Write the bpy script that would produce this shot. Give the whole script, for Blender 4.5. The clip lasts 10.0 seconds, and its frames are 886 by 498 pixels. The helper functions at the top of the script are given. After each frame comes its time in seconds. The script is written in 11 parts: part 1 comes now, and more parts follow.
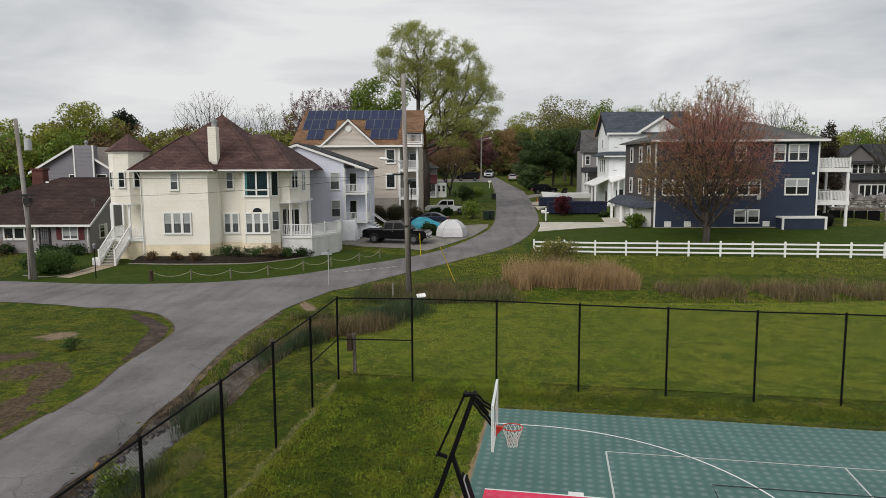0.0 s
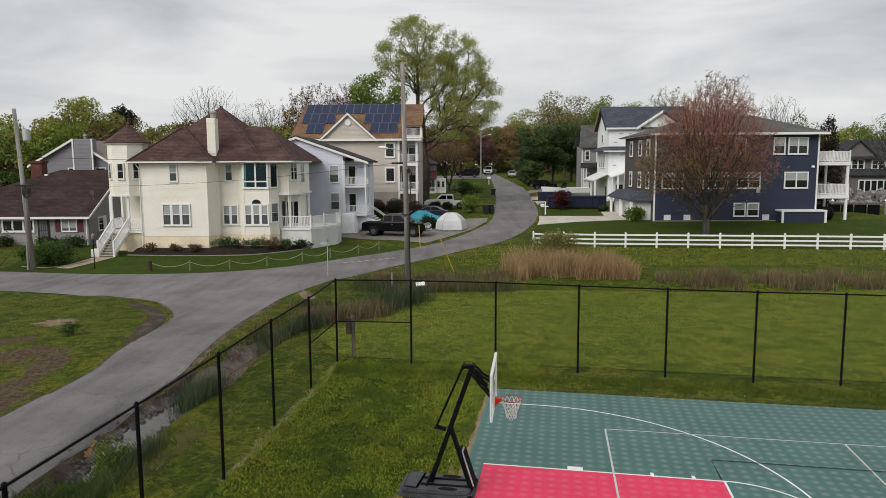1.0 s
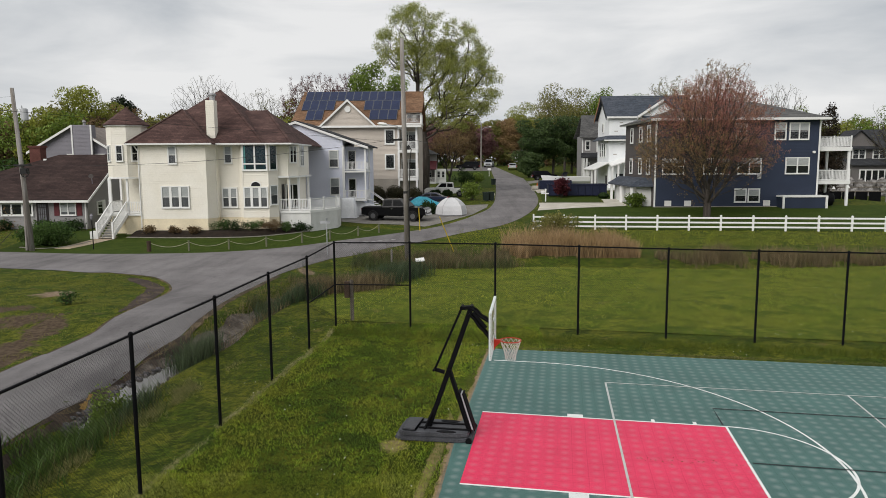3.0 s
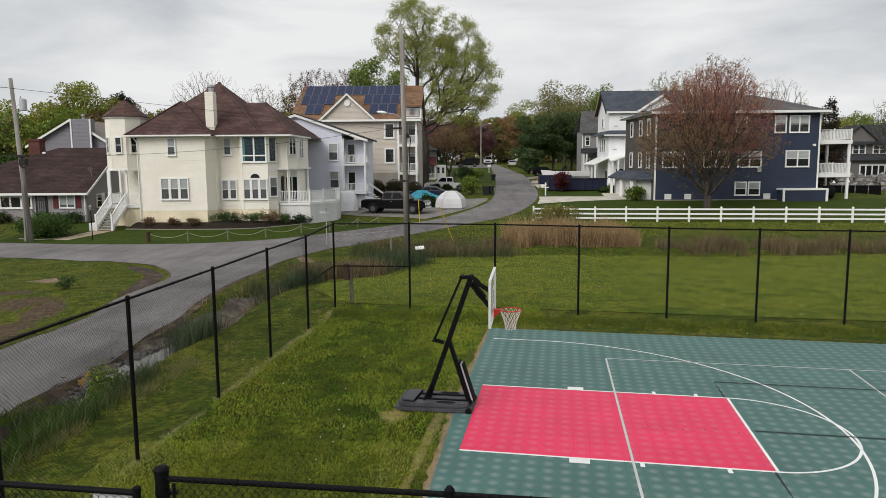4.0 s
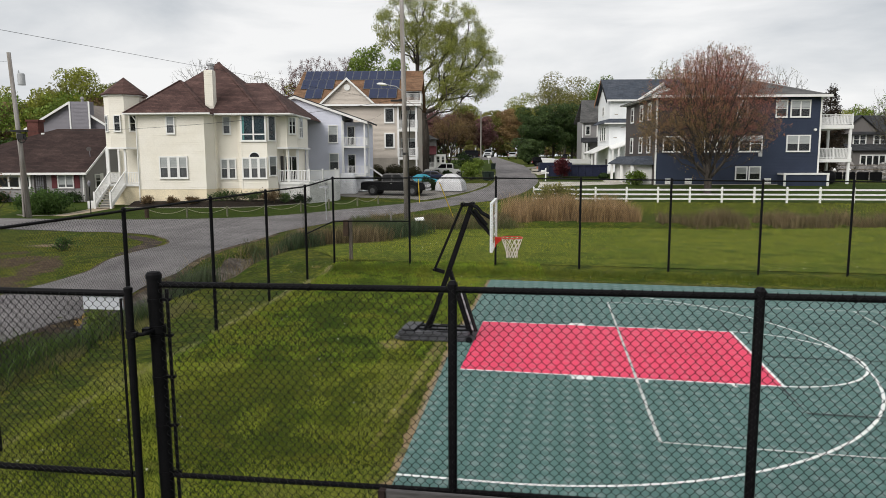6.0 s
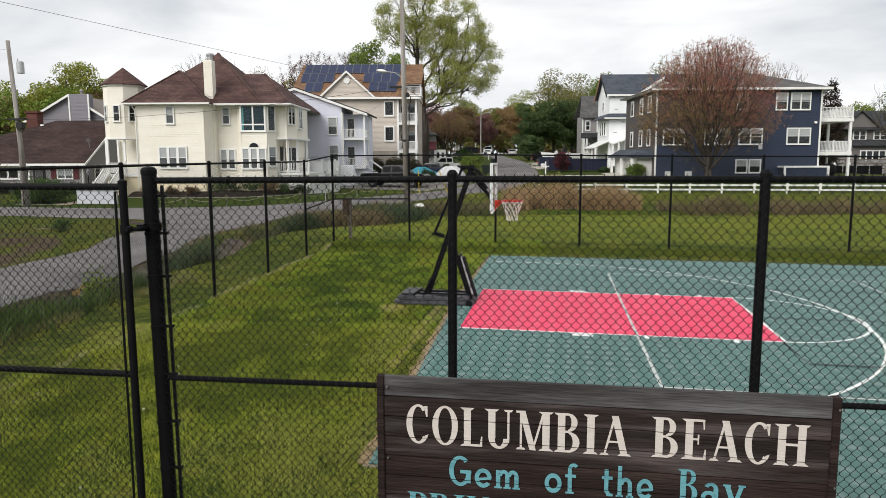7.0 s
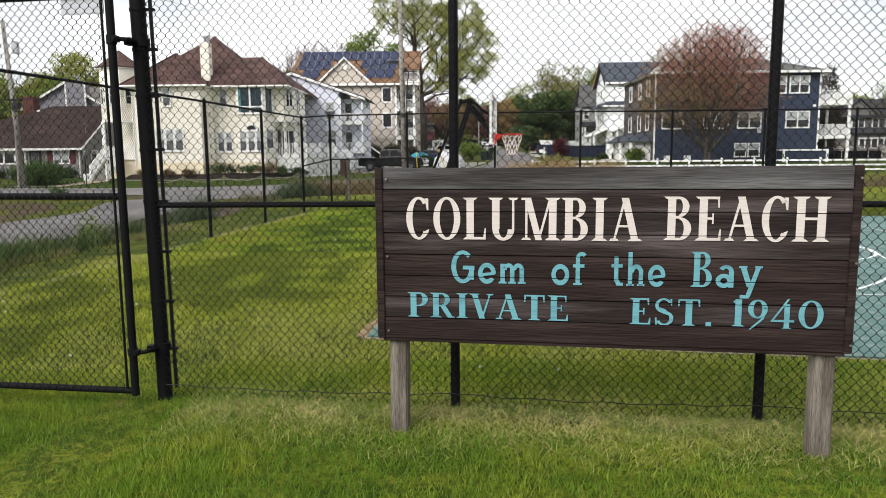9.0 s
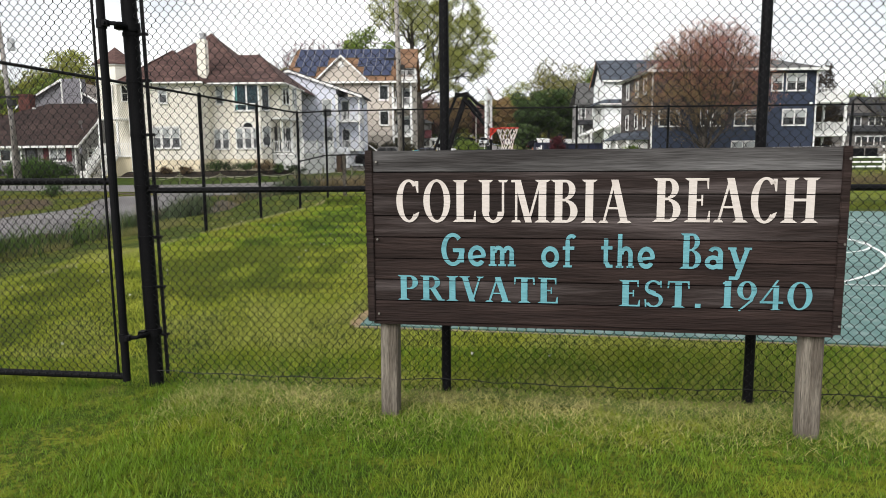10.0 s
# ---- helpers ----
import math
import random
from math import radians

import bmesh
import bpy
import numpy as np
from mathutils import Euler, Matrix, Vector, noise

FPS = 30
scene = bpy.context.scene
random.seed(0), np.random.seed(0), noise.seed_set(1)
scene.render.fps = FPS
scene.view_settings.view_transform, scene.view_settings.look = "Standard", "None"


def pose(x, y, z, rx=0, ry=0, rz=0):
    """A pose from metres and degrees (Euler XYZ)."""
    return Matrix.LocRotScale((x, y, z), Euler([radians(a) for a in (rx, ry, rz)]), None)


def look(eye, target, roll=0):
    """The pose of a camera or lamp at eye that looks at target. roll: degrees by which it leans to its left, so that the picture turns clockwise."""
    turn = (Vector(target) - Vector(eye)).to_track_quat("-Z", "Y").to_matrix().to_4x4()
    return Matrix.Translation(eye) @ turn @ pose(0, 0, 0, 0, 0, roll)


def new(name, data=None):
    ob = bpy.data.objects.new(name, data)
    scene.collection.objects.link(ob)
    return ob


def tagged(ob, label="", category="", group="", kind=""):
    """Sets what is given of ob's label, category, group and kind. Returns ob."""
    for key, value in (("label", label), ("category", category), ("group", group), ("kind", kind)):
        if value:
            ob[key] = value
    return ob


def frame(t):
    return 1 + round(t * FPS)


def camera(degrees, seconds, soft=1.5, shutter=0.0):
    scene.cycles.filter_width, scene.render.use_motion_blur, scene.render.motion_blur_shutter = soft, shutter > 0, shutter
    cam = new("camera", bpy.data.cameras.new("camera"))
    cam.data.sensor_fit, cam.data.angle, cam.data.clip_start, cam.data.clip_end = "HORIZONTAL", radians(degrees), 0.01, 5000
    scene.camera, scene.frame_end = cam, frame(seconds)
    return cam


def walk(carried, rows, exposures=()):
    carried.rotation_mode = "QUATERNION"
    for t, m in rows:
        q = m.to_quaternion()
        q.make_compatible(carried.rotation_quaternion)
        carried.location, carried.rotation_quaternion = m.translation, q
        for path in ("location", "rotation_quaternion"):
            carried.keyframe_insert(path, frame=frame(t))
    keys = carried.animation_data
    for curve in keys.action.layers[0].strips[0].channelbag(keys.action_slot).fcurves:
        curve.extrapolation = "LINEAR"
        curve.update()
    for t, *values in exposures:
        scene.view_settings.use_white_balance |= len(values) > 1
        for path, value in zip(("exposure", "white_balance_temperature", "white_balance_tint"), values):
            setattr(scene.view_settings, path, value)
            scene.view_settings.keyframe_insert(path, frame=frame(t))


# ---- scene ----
cam = camera(64.6, 10.0, soft=0.5)
PATH = [
    (0, (0.121, -0.169, 8.027), (0.074, 1.816, 7.789), -0.3),
    (0.5, (0.124, -0.187, 7.748), (0.079, 1.798, 7.507), -0.3),
    (1, (0.143, -0.178, 7.405), (0.097, 1.807, 7.164), -0.3),
    (1.5, (0.155, -0.149, 7.078), (0.109, 1.836, 6.835), -0.3),
    (2, (0.16, -0.161, 6.766), (0.114, 1.823, 6.522), -0.3),
    (2.5, (0.17, -0.159, 6.45), (0.123, 1.825, 6.203), -0.3),
    (4, (0.186, -0.136, 5.463), (0.139, 1.848, 5.213), -0.4),
    (4.5, (0.177, -0.134, 5.092), (0.129, 1.849, 4.84), -0.4),
    (5, (0.162, -0.137, 4.714), (0.114, 1.847, 4.461), -0.4),
    (5.5, (0.154, -0.132, 4.324), (0.107, 1.851, 4.069), -0.3),
    (7, (0.15, -0.153, 3.146), (0.105, 1.83, 2.889), -0.2),
    (7.5, (0.142, -0.144, 2.762), (0.097, 1.839, 2.503), -0.2),
    (8, (0.142, -0.124, 2.408), (0.094, 1.858, 2.143), -0.6),
    (8.5, (0.125, -0.111, 2.04), (0.081, 1.871, 1.776), -0.6),
    (9, (0.125, -0.119, 1.81), (0.084, 1.863, 1.546), -0.5),
    (9.5, (0.151, -0.128, 1.755), (0.113, 1.855, 1.493), -0.5),
    (10, (0.171, -0.131, 1.711), (0.137, 1.851, 1.443), -0.5),
]
walk(cam, [(t, look(eye, target, roll)) for t, eye, target, roll in PATH],
     exposures=[(0.0, -0.32), (2.5, -0.29), (4.0, -0.22), (5.5, -0.16), (7.0, 0.10), (8.0, 0.30), (9.0, 0.47), (10.0, 0.47)])

# ---- sky and sun: an overcast spring day ----
SUN_ELEV, SUN_ROT = radians(37), radians(217)
world = bpy.data.worlds.new("overcast")
scene.world = world
world.use_nodes = True
wn, wl = world.node_tree.nodes, world.node_tree.links
wn.clear()
w_out = wn.new("ShaderNodeOutputWorld")
w_bg = wn.new("ShaderNodeBackground")
w_sky = wn.new("ShaderNodeTexSky")
w_sky.sky_type, w_sky.sun_disc = "NISHITA", False
w_sky.sun_elevation, w_sky.sun_rotation = SUN_ELEV, SUN_ROT
w_co = wn.new("ShaderNodeTexCoord")
w_map = wn.new("ShaderNodeMapping")
w_map.inputs["Scale"].default_value = (1.0, 1.0, 4.2)
w_n1 = wn.new("ShaderNodeTexNoise")
w_n1.inputs["Scale"].default_value, w_n1.inputs["Detail"].default_value = 2.1, 7.0
w_n1.inputs["Roughness"].default_value = 0.52
w_n1.inputs["Distortion"].default_value = 0.35
w_ramp = wn.new("ShaderNodeValToRGB")
w_ramp.color_ramp.elements[0].position, w_ramp.color_ramp.elements[0].color = 0.33, (0.60, 0.635, 0.675, 1)
w_ramp.color_ramp.elements[1].position, w_ramp.color_ramp.elements[1].color = 0.60, (1.0, 1.0, 1.0, 1)
w_mix = wn.new("ShaderNodeMix")
w_mix.data_type = "RGBA"
w_mix.inputs["Factor"].default_value = 0.96
w_dim = wn.new("ShaderNodeVectorMath")
w_dim.operation = "SCALE"
w_dim.inputs["Scale"].default_value = 0.10
wl.new(w_co.outputs["Generated"], w_map.inputs["Vector"])
wl.new(w_map.outputs["Vector"], w_n1.inputs["Vector"])
wl.new(w_n1.outputs["Fac"], w_ramp.inputs["Fac"])
wl.new(w_sky.outputs["Color"], w_dim.inputs[0])
wl.new(w_dim.outputs["Vector"], w_mix.inputs["A"])
wl.new(w_ramp.outputs["Color"], w_mix.inputs["B"])
wl.new(w_mix.outputs["Result"], w_bg.inputs["Color"])
w_bg.inputs["Strength"].default_value = 1.0
wl.new(w_bg.outputs["Background"], w_out.inputs["Surface"])

sun = new("sun", bpy.data.lights.new("sun", "SUN"))
sun.data.energy, sun.data.angle, sun.data.color = 2.75, radians(40), (1.0, 0.96, 0.91)
sun.matrix_world = look((0, 0, 40), (32, 42, 0))


# ---- helpers of this scene ----
class Geo:
    """Collects vertices and faces of one mesh."""

    def __init__(self):
        self.v, self.f = [], []

    def add(self, vs, fs):
        k = len(self.v)
        self.v.extend(tuple(p) for p in vs)
        self.f.extend(tuple(i + k for i in q) for q in fs)
        return self

    def box(self, x0, y0, z0, x1, y1, z1, m=None):
        vs = [Vector((x, y, z)) for z in (z0, z1) for y in (y0, y1) for x in (x0, x1)]
        if m is not None:
            vs = [m @ p for p in vs]
        return self.add(vs, [(0, 2, 3, 1), (4, 5, 7, 6), (0, 1, 5, 4), (2, 6, 7, 3), (0, 4, 6, 2), (1, 3, 7, 5)])

    def tube(self, p, q, r0, r1=None, n=8, cap=True):
        p, q = Vector(p), Vector(q)
        r1 = r0 if r1 is None else r1
        w = (q - p).normalized()
        a = w.orthogonal().normalized()
        b = w.cross(a)
        vs = []
        for c, r in ((p, r0), (q, r1)):
            vs += [c + r * (math.cos(2 * math.pi * i / n) * a + math.sin(2 * math.pi * i / n) * b) for i in range(n)]
        fs = [(i, (i + 1) % n, n + (i + 1) % n, n + i) for i in range(n)]
        if cap:
            fs += [tuple(range(n))[::-1], tuple(range(n, 2 * n))]
        return self.add(vs, fs)

    def chain(self, pts, r, n=6):
        """One bent tube through the points."""
        pts = [Vector(p) for p in pts]
        vs, fs, m = [], [], len(pts)
        a = None
        for k, c in enumerate(pts):
            w = (pts[min(k + 1, m - 1)] - pts[max(k - 1, 0)]).normalized()
            a = w.orthogonal().normalized() if a is None else (a - w * a.dot(w)).normalized()
            b = w.cross(a)
            vs += [c + r * (math.cos(2 * math.pi * i / n) * a + math.sin(2 * math.pi * i / n) * b) for i in range(n)]
            if k:
                o = (k - 1) * n
                fs += [(o + i, o + (i + 1) % n, o + n + (i + 1) % n, o + n + i) for i in range(n)]
        return self.add(vs, fs + [tuple(range(n))[::-1], tuple(range((m - 1) * n, m * n))])

    def prism(self, pts, z0, z1):
        n = len(pts)
        vs = [(x, y, z0) for x, y in pts] + [(x, y, z1) for x, y in pts]
        fs = [(i, (i + 1) % n, n + (i + 1) % n, n + i) for i in range(n)]
        return self.add(vs, fs + [tuple(range(n))[::-1], tuple(range(n, 2 * n))])

    def slab(self, pts, th):
        """A flat polygon thickened straight down."""
        n = len(pts)
        vs = [Vector(p) for p in pts] + [Vector(p) - Vector((0, 0, th)) for p in pts]
        fs = [(i, i + n, (i + 1) % n + n, (i + 1) % n) for i in range(n)]
        return self.add(vs, fs + [tuple(range(n)), tuple(range(n, 2 * n))[::-1]])

    def lathe(self, prof, n=12, c=(0, 0, 0)):
        vs = [(c[0] + r * math.cos(2 * math.pi * i / n), c[1] + r * math.sin(2 * math.pi * i / n), c[2] + z) for r, z in prof for i in range(n)]
        fs = [(k * n + i, k * n + (i + 1) % n, (k + 1) * n + (i + 1) % n, (k + 1) * n + i) for k in range(len(prof) - 1) for i in range(n)]
        return self.add(vs, fs + [tuple(range(n))[::-1], tuple(range((len(prof) - 1) * n, len(prof) * n))])

    def mesh(self, name, material=None, bevel=0.0, smooth=False):
        me = bpy.data.meshes.new(name)
        me.from_pydata(self.v, [], self.f)
        if bevel:
            bm = bmesh.new()
            bm.from_mesh(me)
            bmesh.ops.remove_doubles(bm, verts=bm.verts, dist=1e-5)
            edges = [e for e in bm.edges if len(e.link_faces) == 2 and e.calc_face_angle(0) > 0.6]
            bmesh.ops.bevel(bm, geom=edges, offset=bevel, segments=2, affect="EDGES", clamp_overlap=True)
            bm.to_mesh(me)
            bm.free()
        if smooth:
            me.shade_smooth()
        if material:
            me.materials.append(material)
        me.update()
        return me


def part(name, geo, material, parent=None, label="", bevel=0.0, smooth=False, kind="", m=None):
    me = geo if isinstance(geo, bpy.types.Mesh) else geo.mesh(name, material, bevel, smooth)
    ob = new(name, me)
    ob.parent = parent
    if m is not None:
        ob.matrix_basis = m
    return tagged(ob, label, kind=kind)


def thing(name, label, category, m=None, group="", kind=""):
    ob = new(name)
    ob.empty_display_size = 0.2
    if m is not None:
        ob.matrix_basis = m
    return tagged(ob, label, category, group, kind)


def big_mesh(name, verts, faces, material, smooth=False):
    """A mesh from numpy arrays; faces all have the same number of corners."""
    verts, faces = np.asarray(verts, float), np.asarray(faces, int)
    me = bpy.data.meshes.new(name)
    n, k = faces.shape
    me.vertices.add(len(verts))
    me.vertices.foreach_set("co", verts.ravel())
    me.loops.add(n * k)
    me.loops.foreach_set("vertex_index", faces.ravel())
    me.polygons.add(n)
    me.polygons.foreach_set("loop_start", np.arange(0, n * k, k))
    me.update(calc_edges=True)
    if smooth:
        me.shade_smooth()
    me.materials.append(material)
    return me


def ss(a, b, x):
    t = np.clip((np.asarray(x, float) - a) / (b - a), 0, 1)
    return t * t * (3 - 2 * t)


# ---- materials ----
def mat(name, col, rough=0.7, var=0.18, scale=1.5, fine=40.0, bump=0.15, metal=0.0, col2=None, mask=(0.45, 0.65), world_space=False, stretch=(1, 1, 1), island=0.0, obj_random=0.0, spec=0.22):
    """A surface with broad stains and fine grain; col2 comes in where the broad noise passes the mask."""
    m = bpy.data.materials.new(name)
    m.use_nodes = True
    n, l = m.node_tree.nodes, m.node_tree.links
    b = n["Principled BSDF"]
    b.inputs["Roughness"].default_value, b.inputs["Metallic"].default_value = rough, metal
    b.inputs["Specular IOR Level"].default_value = spec
    if world_space:
        src = n.new("ShaderNodeNewGeometry").outputs["Position"]
    else:
        src = n.new("ShaderNodeTexCoord").outputs["Object"]
    mp = n.new("ShaderNodeMapping")
    mp.inputs["Scale"].default_value = stretch
    l.new(src, mp.inputs["Vector"])
    n1, n2 = n.new("ShaderNodeTexNoise"), n.new("ShaderNodeTexNoise")
    n1.inputs["Scale"].default_value, n1.inputs["Detail"].default_value = scale, 5
    n2.inputs["Scale"].default_value, n2.inputs["Detail"].default_value = fine, 4
    for x in (n1, n2):
        l.new(mp.outputs["Vector"], x.inputs["Vector"])
    mix = n.new("ShaderNodeMix")
    mix.data_type = "RGBA"
    mr = n.new("ShaderNodeMapRange")
    mr.inputs["From Min"].default_value, mr.inputs["From Max"].default_value = mask if col2 else (0.3, 0.7)
    l.new(n1.outputs["Fac"], mr.inputs["Value"])
    l.new(mr.outputs["Result"], mix.inputs["Factor"])
    c2 = col2 or tuple(c * (1 + var) for c in col)
    mix.inputs["A"].default_value = (*(col if col2 else tuple(c * (1 - var) for c in col)), 1)
    mix.inputs["B"].default_value = (*c2, 1)
    fm = n.new("ShaderNodeMapRange")
    fm.inputs["To Min"].default_value, fm.inputs["To Max"].default_value = 1 - var, 1 + var
    fm.inputs["From Min"].default_value, fm.inputs["From Max"].default_value = 0.3, 0.7
    l.new(n2.outputs["Fac"], fm.inputs["Value"])
    sc = n.new("ShaderNodeVectorMath")
    sc.operation = "SCALE"
    l.new(mix.outputs["Result"], sc.inputs[0])
    last = fm.outputs["Result"]
    if island or obj_random:
        rnd = n.new("ShaderNodeNewGeometry").outputs["Random Per Island"] if island else n.new("ShaderNodeObjectInfo").outputs["Random"]
        rr = n.new("ShaderNodeMapRange")
        a = island or obj_random
        rr.inputs["To Min"].default_value, rr.inputs["To Max"].default_value = 1 - a, 1 + a
        l.new(rnd, rr.inputs["Value"])
        mu = n.new("ShaderNodeMath")
        mu.operation = "MULTIPLY"
        l.new(last, mu.inputs[0])
        l.new(rr.outputs["Result"], mu.inputs[1])
        last = mu.outputs["Value"]
    l.new(last, sc.inputs["Scale"])
    l.new(sc.outputs["Vector"], b.inputs["Base Color"])
    if bump:
        bp = n.new("ShaderNodeBump")
        bp.inputs["Strength"].default_value, bp.inputs["Distance"].default_value = bump, 0.02
        l.new(n2.outputs["Fac"], bp.inputs["Height"])
        l.new(bp.outputs["Normal"], b.inputs["Normal"])
    return m


def leaf_mat(name, col, col2, trans=0.4, island=0.4):
    m = mat(name, col, 0.6, 0.15, 0.35, 9.0, 0.0, col2=col2, mask=(0.35, 0.65), world_space=True, island=island, spec=0.25)
    n, l = m.node_tree.nodes, m.node_tree.links
    b, out = n["Principled BSDF"], n["Material Output"]
    tr = n.new("ShaderNodeBsdfTranslucent")
    src = b.inputs["Base Color"].links[0].from_socket
    l.new(src, tr.inputs["Color"])
    mx = n.new("ShaderNodeMixShader")
    mx.inputs["Fac"].default_value = trans
    l.new(b.outputs["BSDF"], mx.inputs[1])
    l.new(tr.outputs["BSDF"], mx.inputs[2])
    l.new(mx.outputs["Shader"], out.inputs["Surface"])
    return m


def glass_mat(name):
    m = bpy.data.materials.new(name)
    m.use_nodes = True
    n, l = m.node_tree.nodes, m.node_tree.links
    n.remove(n["Principled BSDF"])
    out = n["Material Output"]
    tr, gl, fr, mx = n.new("ShaderNodeBsdfTransparent"), n.new("ShaderNodeBsdfGlossy"), n.new("ShaderNodeFresnel"), n.new("ShaderNodeMixShader")
    tr.inputs["Color"].default_value = (0.86, 0.9, 0.9, 1)
    gl.inputs["Roughness"].default_value = 0.03
    fr.inputs["IOR"].default_value = 1.55
    l.new(fr.outputs["Fac"], mx.inputs["Fac"])
    l.new(tr.outputs["BSDF"], mx.inputs[1])
    l.new(gl.outputs["BSDF"], mx.inputs[2])
    l.new(mx.outputs["Shader"], out.inputs["Surface"])
    return m




def asphalt_mat():
    """Old asphalt: stone speckle, streaks along the wheel tracks, patched stains and a net of fine cracks."""
    m = mat("asphalt", (0.164, 0.153, 0.154), 0.9, 0.20, 0.30, 55, 0.6, col2=(0.202, 0.190, 0.190), mask=(0.40, 0.60), world_space=True)
    n, l = m.node_tree.nodes, m.node_tree.links
    b = n["Principled BSDF"]
    last = b.inputs["Base Color"].links[0].from_socket
    pos = n.new("ShaderNodeNewGeometry").outputs["Position"]
    for stretch, scale, detail, lo, hi, k in (((1.0, 0.10, 1), 1.3, 5, 0.44, 0.66, 0.80), ((1, 1, 1), 0.12, 7, 0.50, 0.62, 0.86), ((1, 1, 1), 2.4, 8, 0.50, 0.70, 0.84), ((1, 1, 1), 14.0, 3, 0.55, 0.70, 0.78), ((1, 1, 1), 5.0, 6, 0.60, 0.70, 1.16)):
        mp, t, r, x = n.new("ShaderNodeMapping"), n.new("ShaderNodeTexNoise"), n.new("ShaderNodeMapRange"), n.new("ShaderNodeVectorMath")
        mp.inputs["Scale"].default_value = stretch
        t.inputs["Scale"].default_value, t.inputs["Detail"].default_value = scale, detail
        r.inputs["From Min"].default_value, r.inputs["From Max"].default_value = lo, hi
        r.inputs["To Min"].default_value, r.inputs["To Max"].default_value = 1.0, k
        x.operation = "SCALE"
        l.new(pos, mp.inputs["Vector"])
        l.new(mp.outputs["Vector"], t.inputs["Vector"])
        l.new(t.outputs["Fac"], r.inputs["Value"])
        l.new(last, x.inputs[0])
        l.new(r.outputs["Result"], x.inputs["Scale"])
        last = x.outputs["Vector"]
    wob, add = n.new("ShaderNodeTexNoise"), n.new("ShaderNodeVectorMath")
    wob.inputs["Scale"].default_value, wob.inputs["Detail"].default_value = 0.8, 6
    l.new(pos, wob.inputs["Vector"])
    add.operation = "ADD"
    l.new(pos, add.inputs[0])
    l.new(wob.outputs["Color"], add.inputs[1])
    vo, r, x = n.new("ShaderNodeTexVoronoi"), n.new("ShaderNodeMapRange"), n.new("ShaderNodeVectorMath")
    vo.feature, vo.voronoi_dimensions = "DISTANCE_TO_EDGE", "2D"
    vo.inputs["Scale"].default_value = 0.22
    r.inputs["From Max"].default_value, r.inputs["To Min"].default_value = 0.006, 0.62
    x.operation = "SCALE"
    l.new(add.outputs["Vector"], vo.inputs["Vector"])
    l.new(vo.outputs["Distance"], r.inputs["Value"])
    l.new(last, x.inputs[0])
    l.new(r.outputs["Result"], x.inputs["Scale"])
    l.new(x.outputs["Vector"], b.inputs["Base Color"])
    return m


ASPHALT = asphalt_mat()
CONCRETE = mat("concrete", (0.45, 0.42, 0.36), 0.85, 0.10, 0.8, 40, 0.2, col2=(0.55, 0.52, 0.46))
DIRT = mat("dirt", (0.060, 0.045, 0.027), 0.95, 0.4, 1.6, 16, 1.0, col2=(0.14, 0.105, 0.062), world_space=True)
GRAVEL = mat("gravel", (0.18, 0.168, 0.15), 0.95, 0.25, 1.5, 30, 0.6, col2=(0.228, 0.216, 0.198), world_space=True)
MULCH = mat("mulch", (0.0217, 0.0155, 0.01116), 0.95, 0.4, 2.0, 25, 0.9)
BLACK_STEEL = mat("black_coated_steel", (0.0055, 0.0055, 0.0065), 0.6, 0.25, 3, 60, 0.05, spec=0.08)
WIRE = mat("black_vinyl_wire", (0.009, 0.009, 0.010), 0.5, 0.1, 3, 50, 0.0, spec=0.2)
WHITE_VINYL = mat("white_vinyl", (0.78, 0.78, 0.77), 0.45, 0.04, 1.2, 25, 0.03)
WHITE_TRIM = mat("white_trim", (0.76, 0.76, 0.74), 0.5, 0.05, 1.0, 20, 0.03)
GLASS = glass_mat("window_glass")
# near-black colour standing in for the shade of unlit interiors
ROOM_DARK = mat("dark_interior_shade", (0.018, 0.02, 0.022), 0.8, 0.4, 1.2, 8, 0.0)
BLIND = mat("window_blind", (0.48, 0.48, 0.48), 0.8, 0.10, 1.0, 30, 0.05, stretch=(1, 1, 6))
OLD_WOOD = mat("weathered_wood", (0.105, 0.088, 0.072), 0.9, 0.35, 2.0, 30, 0.7, col2=(0.215, 0.19, 0.16), stretch=(6, 6, 0.6))
POLE_WOOD = mat("pole_wood", (0.20, 0.18, 0.16), 0.9, 0.25, 1.0, 25, 0.5, col2=(0.32, 0.30, 0.285), stretch=(5, 5, 0.4))
BARK = mat("bark", (0.050, 0.042, 0.036), 0.95, 0.3, 1.2, 14, 0.8, col2=(0.085, 0.074, 0.064), stretch=(3, 3, 0.6))


# ---- ground, road and paths ----
def catmull(pts, n):
    pts = [Vector(p) for p in pts]
    pts = [2 * pts[0] - pts[1]] + pts + [2 * pts[-1] - pts[-2]]
    out = []
    for i in range(1, len(pts) - 2):
        p0, p1, p2, p3 = pts[i - 1:i + 3]
        for k in range(n):
            t = k / n
            out.append(0.5 * (2 * p1 + (p2 - p0) * t + (2 * p0 - 5 * p1 + 4 * p2 - p3) * t * t + (3 * p1 - p0 - 3 * p2 + p3) * t ** 3))
    return out + [pts[-2]]


def ditch_x(y):
    """The middle of the wet ditch between the court's fence and the road."""
    return -9.2 + 0.95 * ss(20.5, 27.5, np.asarray(y, float)) + 0.12 * np.sin(np.asarray(y, float) * 0.9)


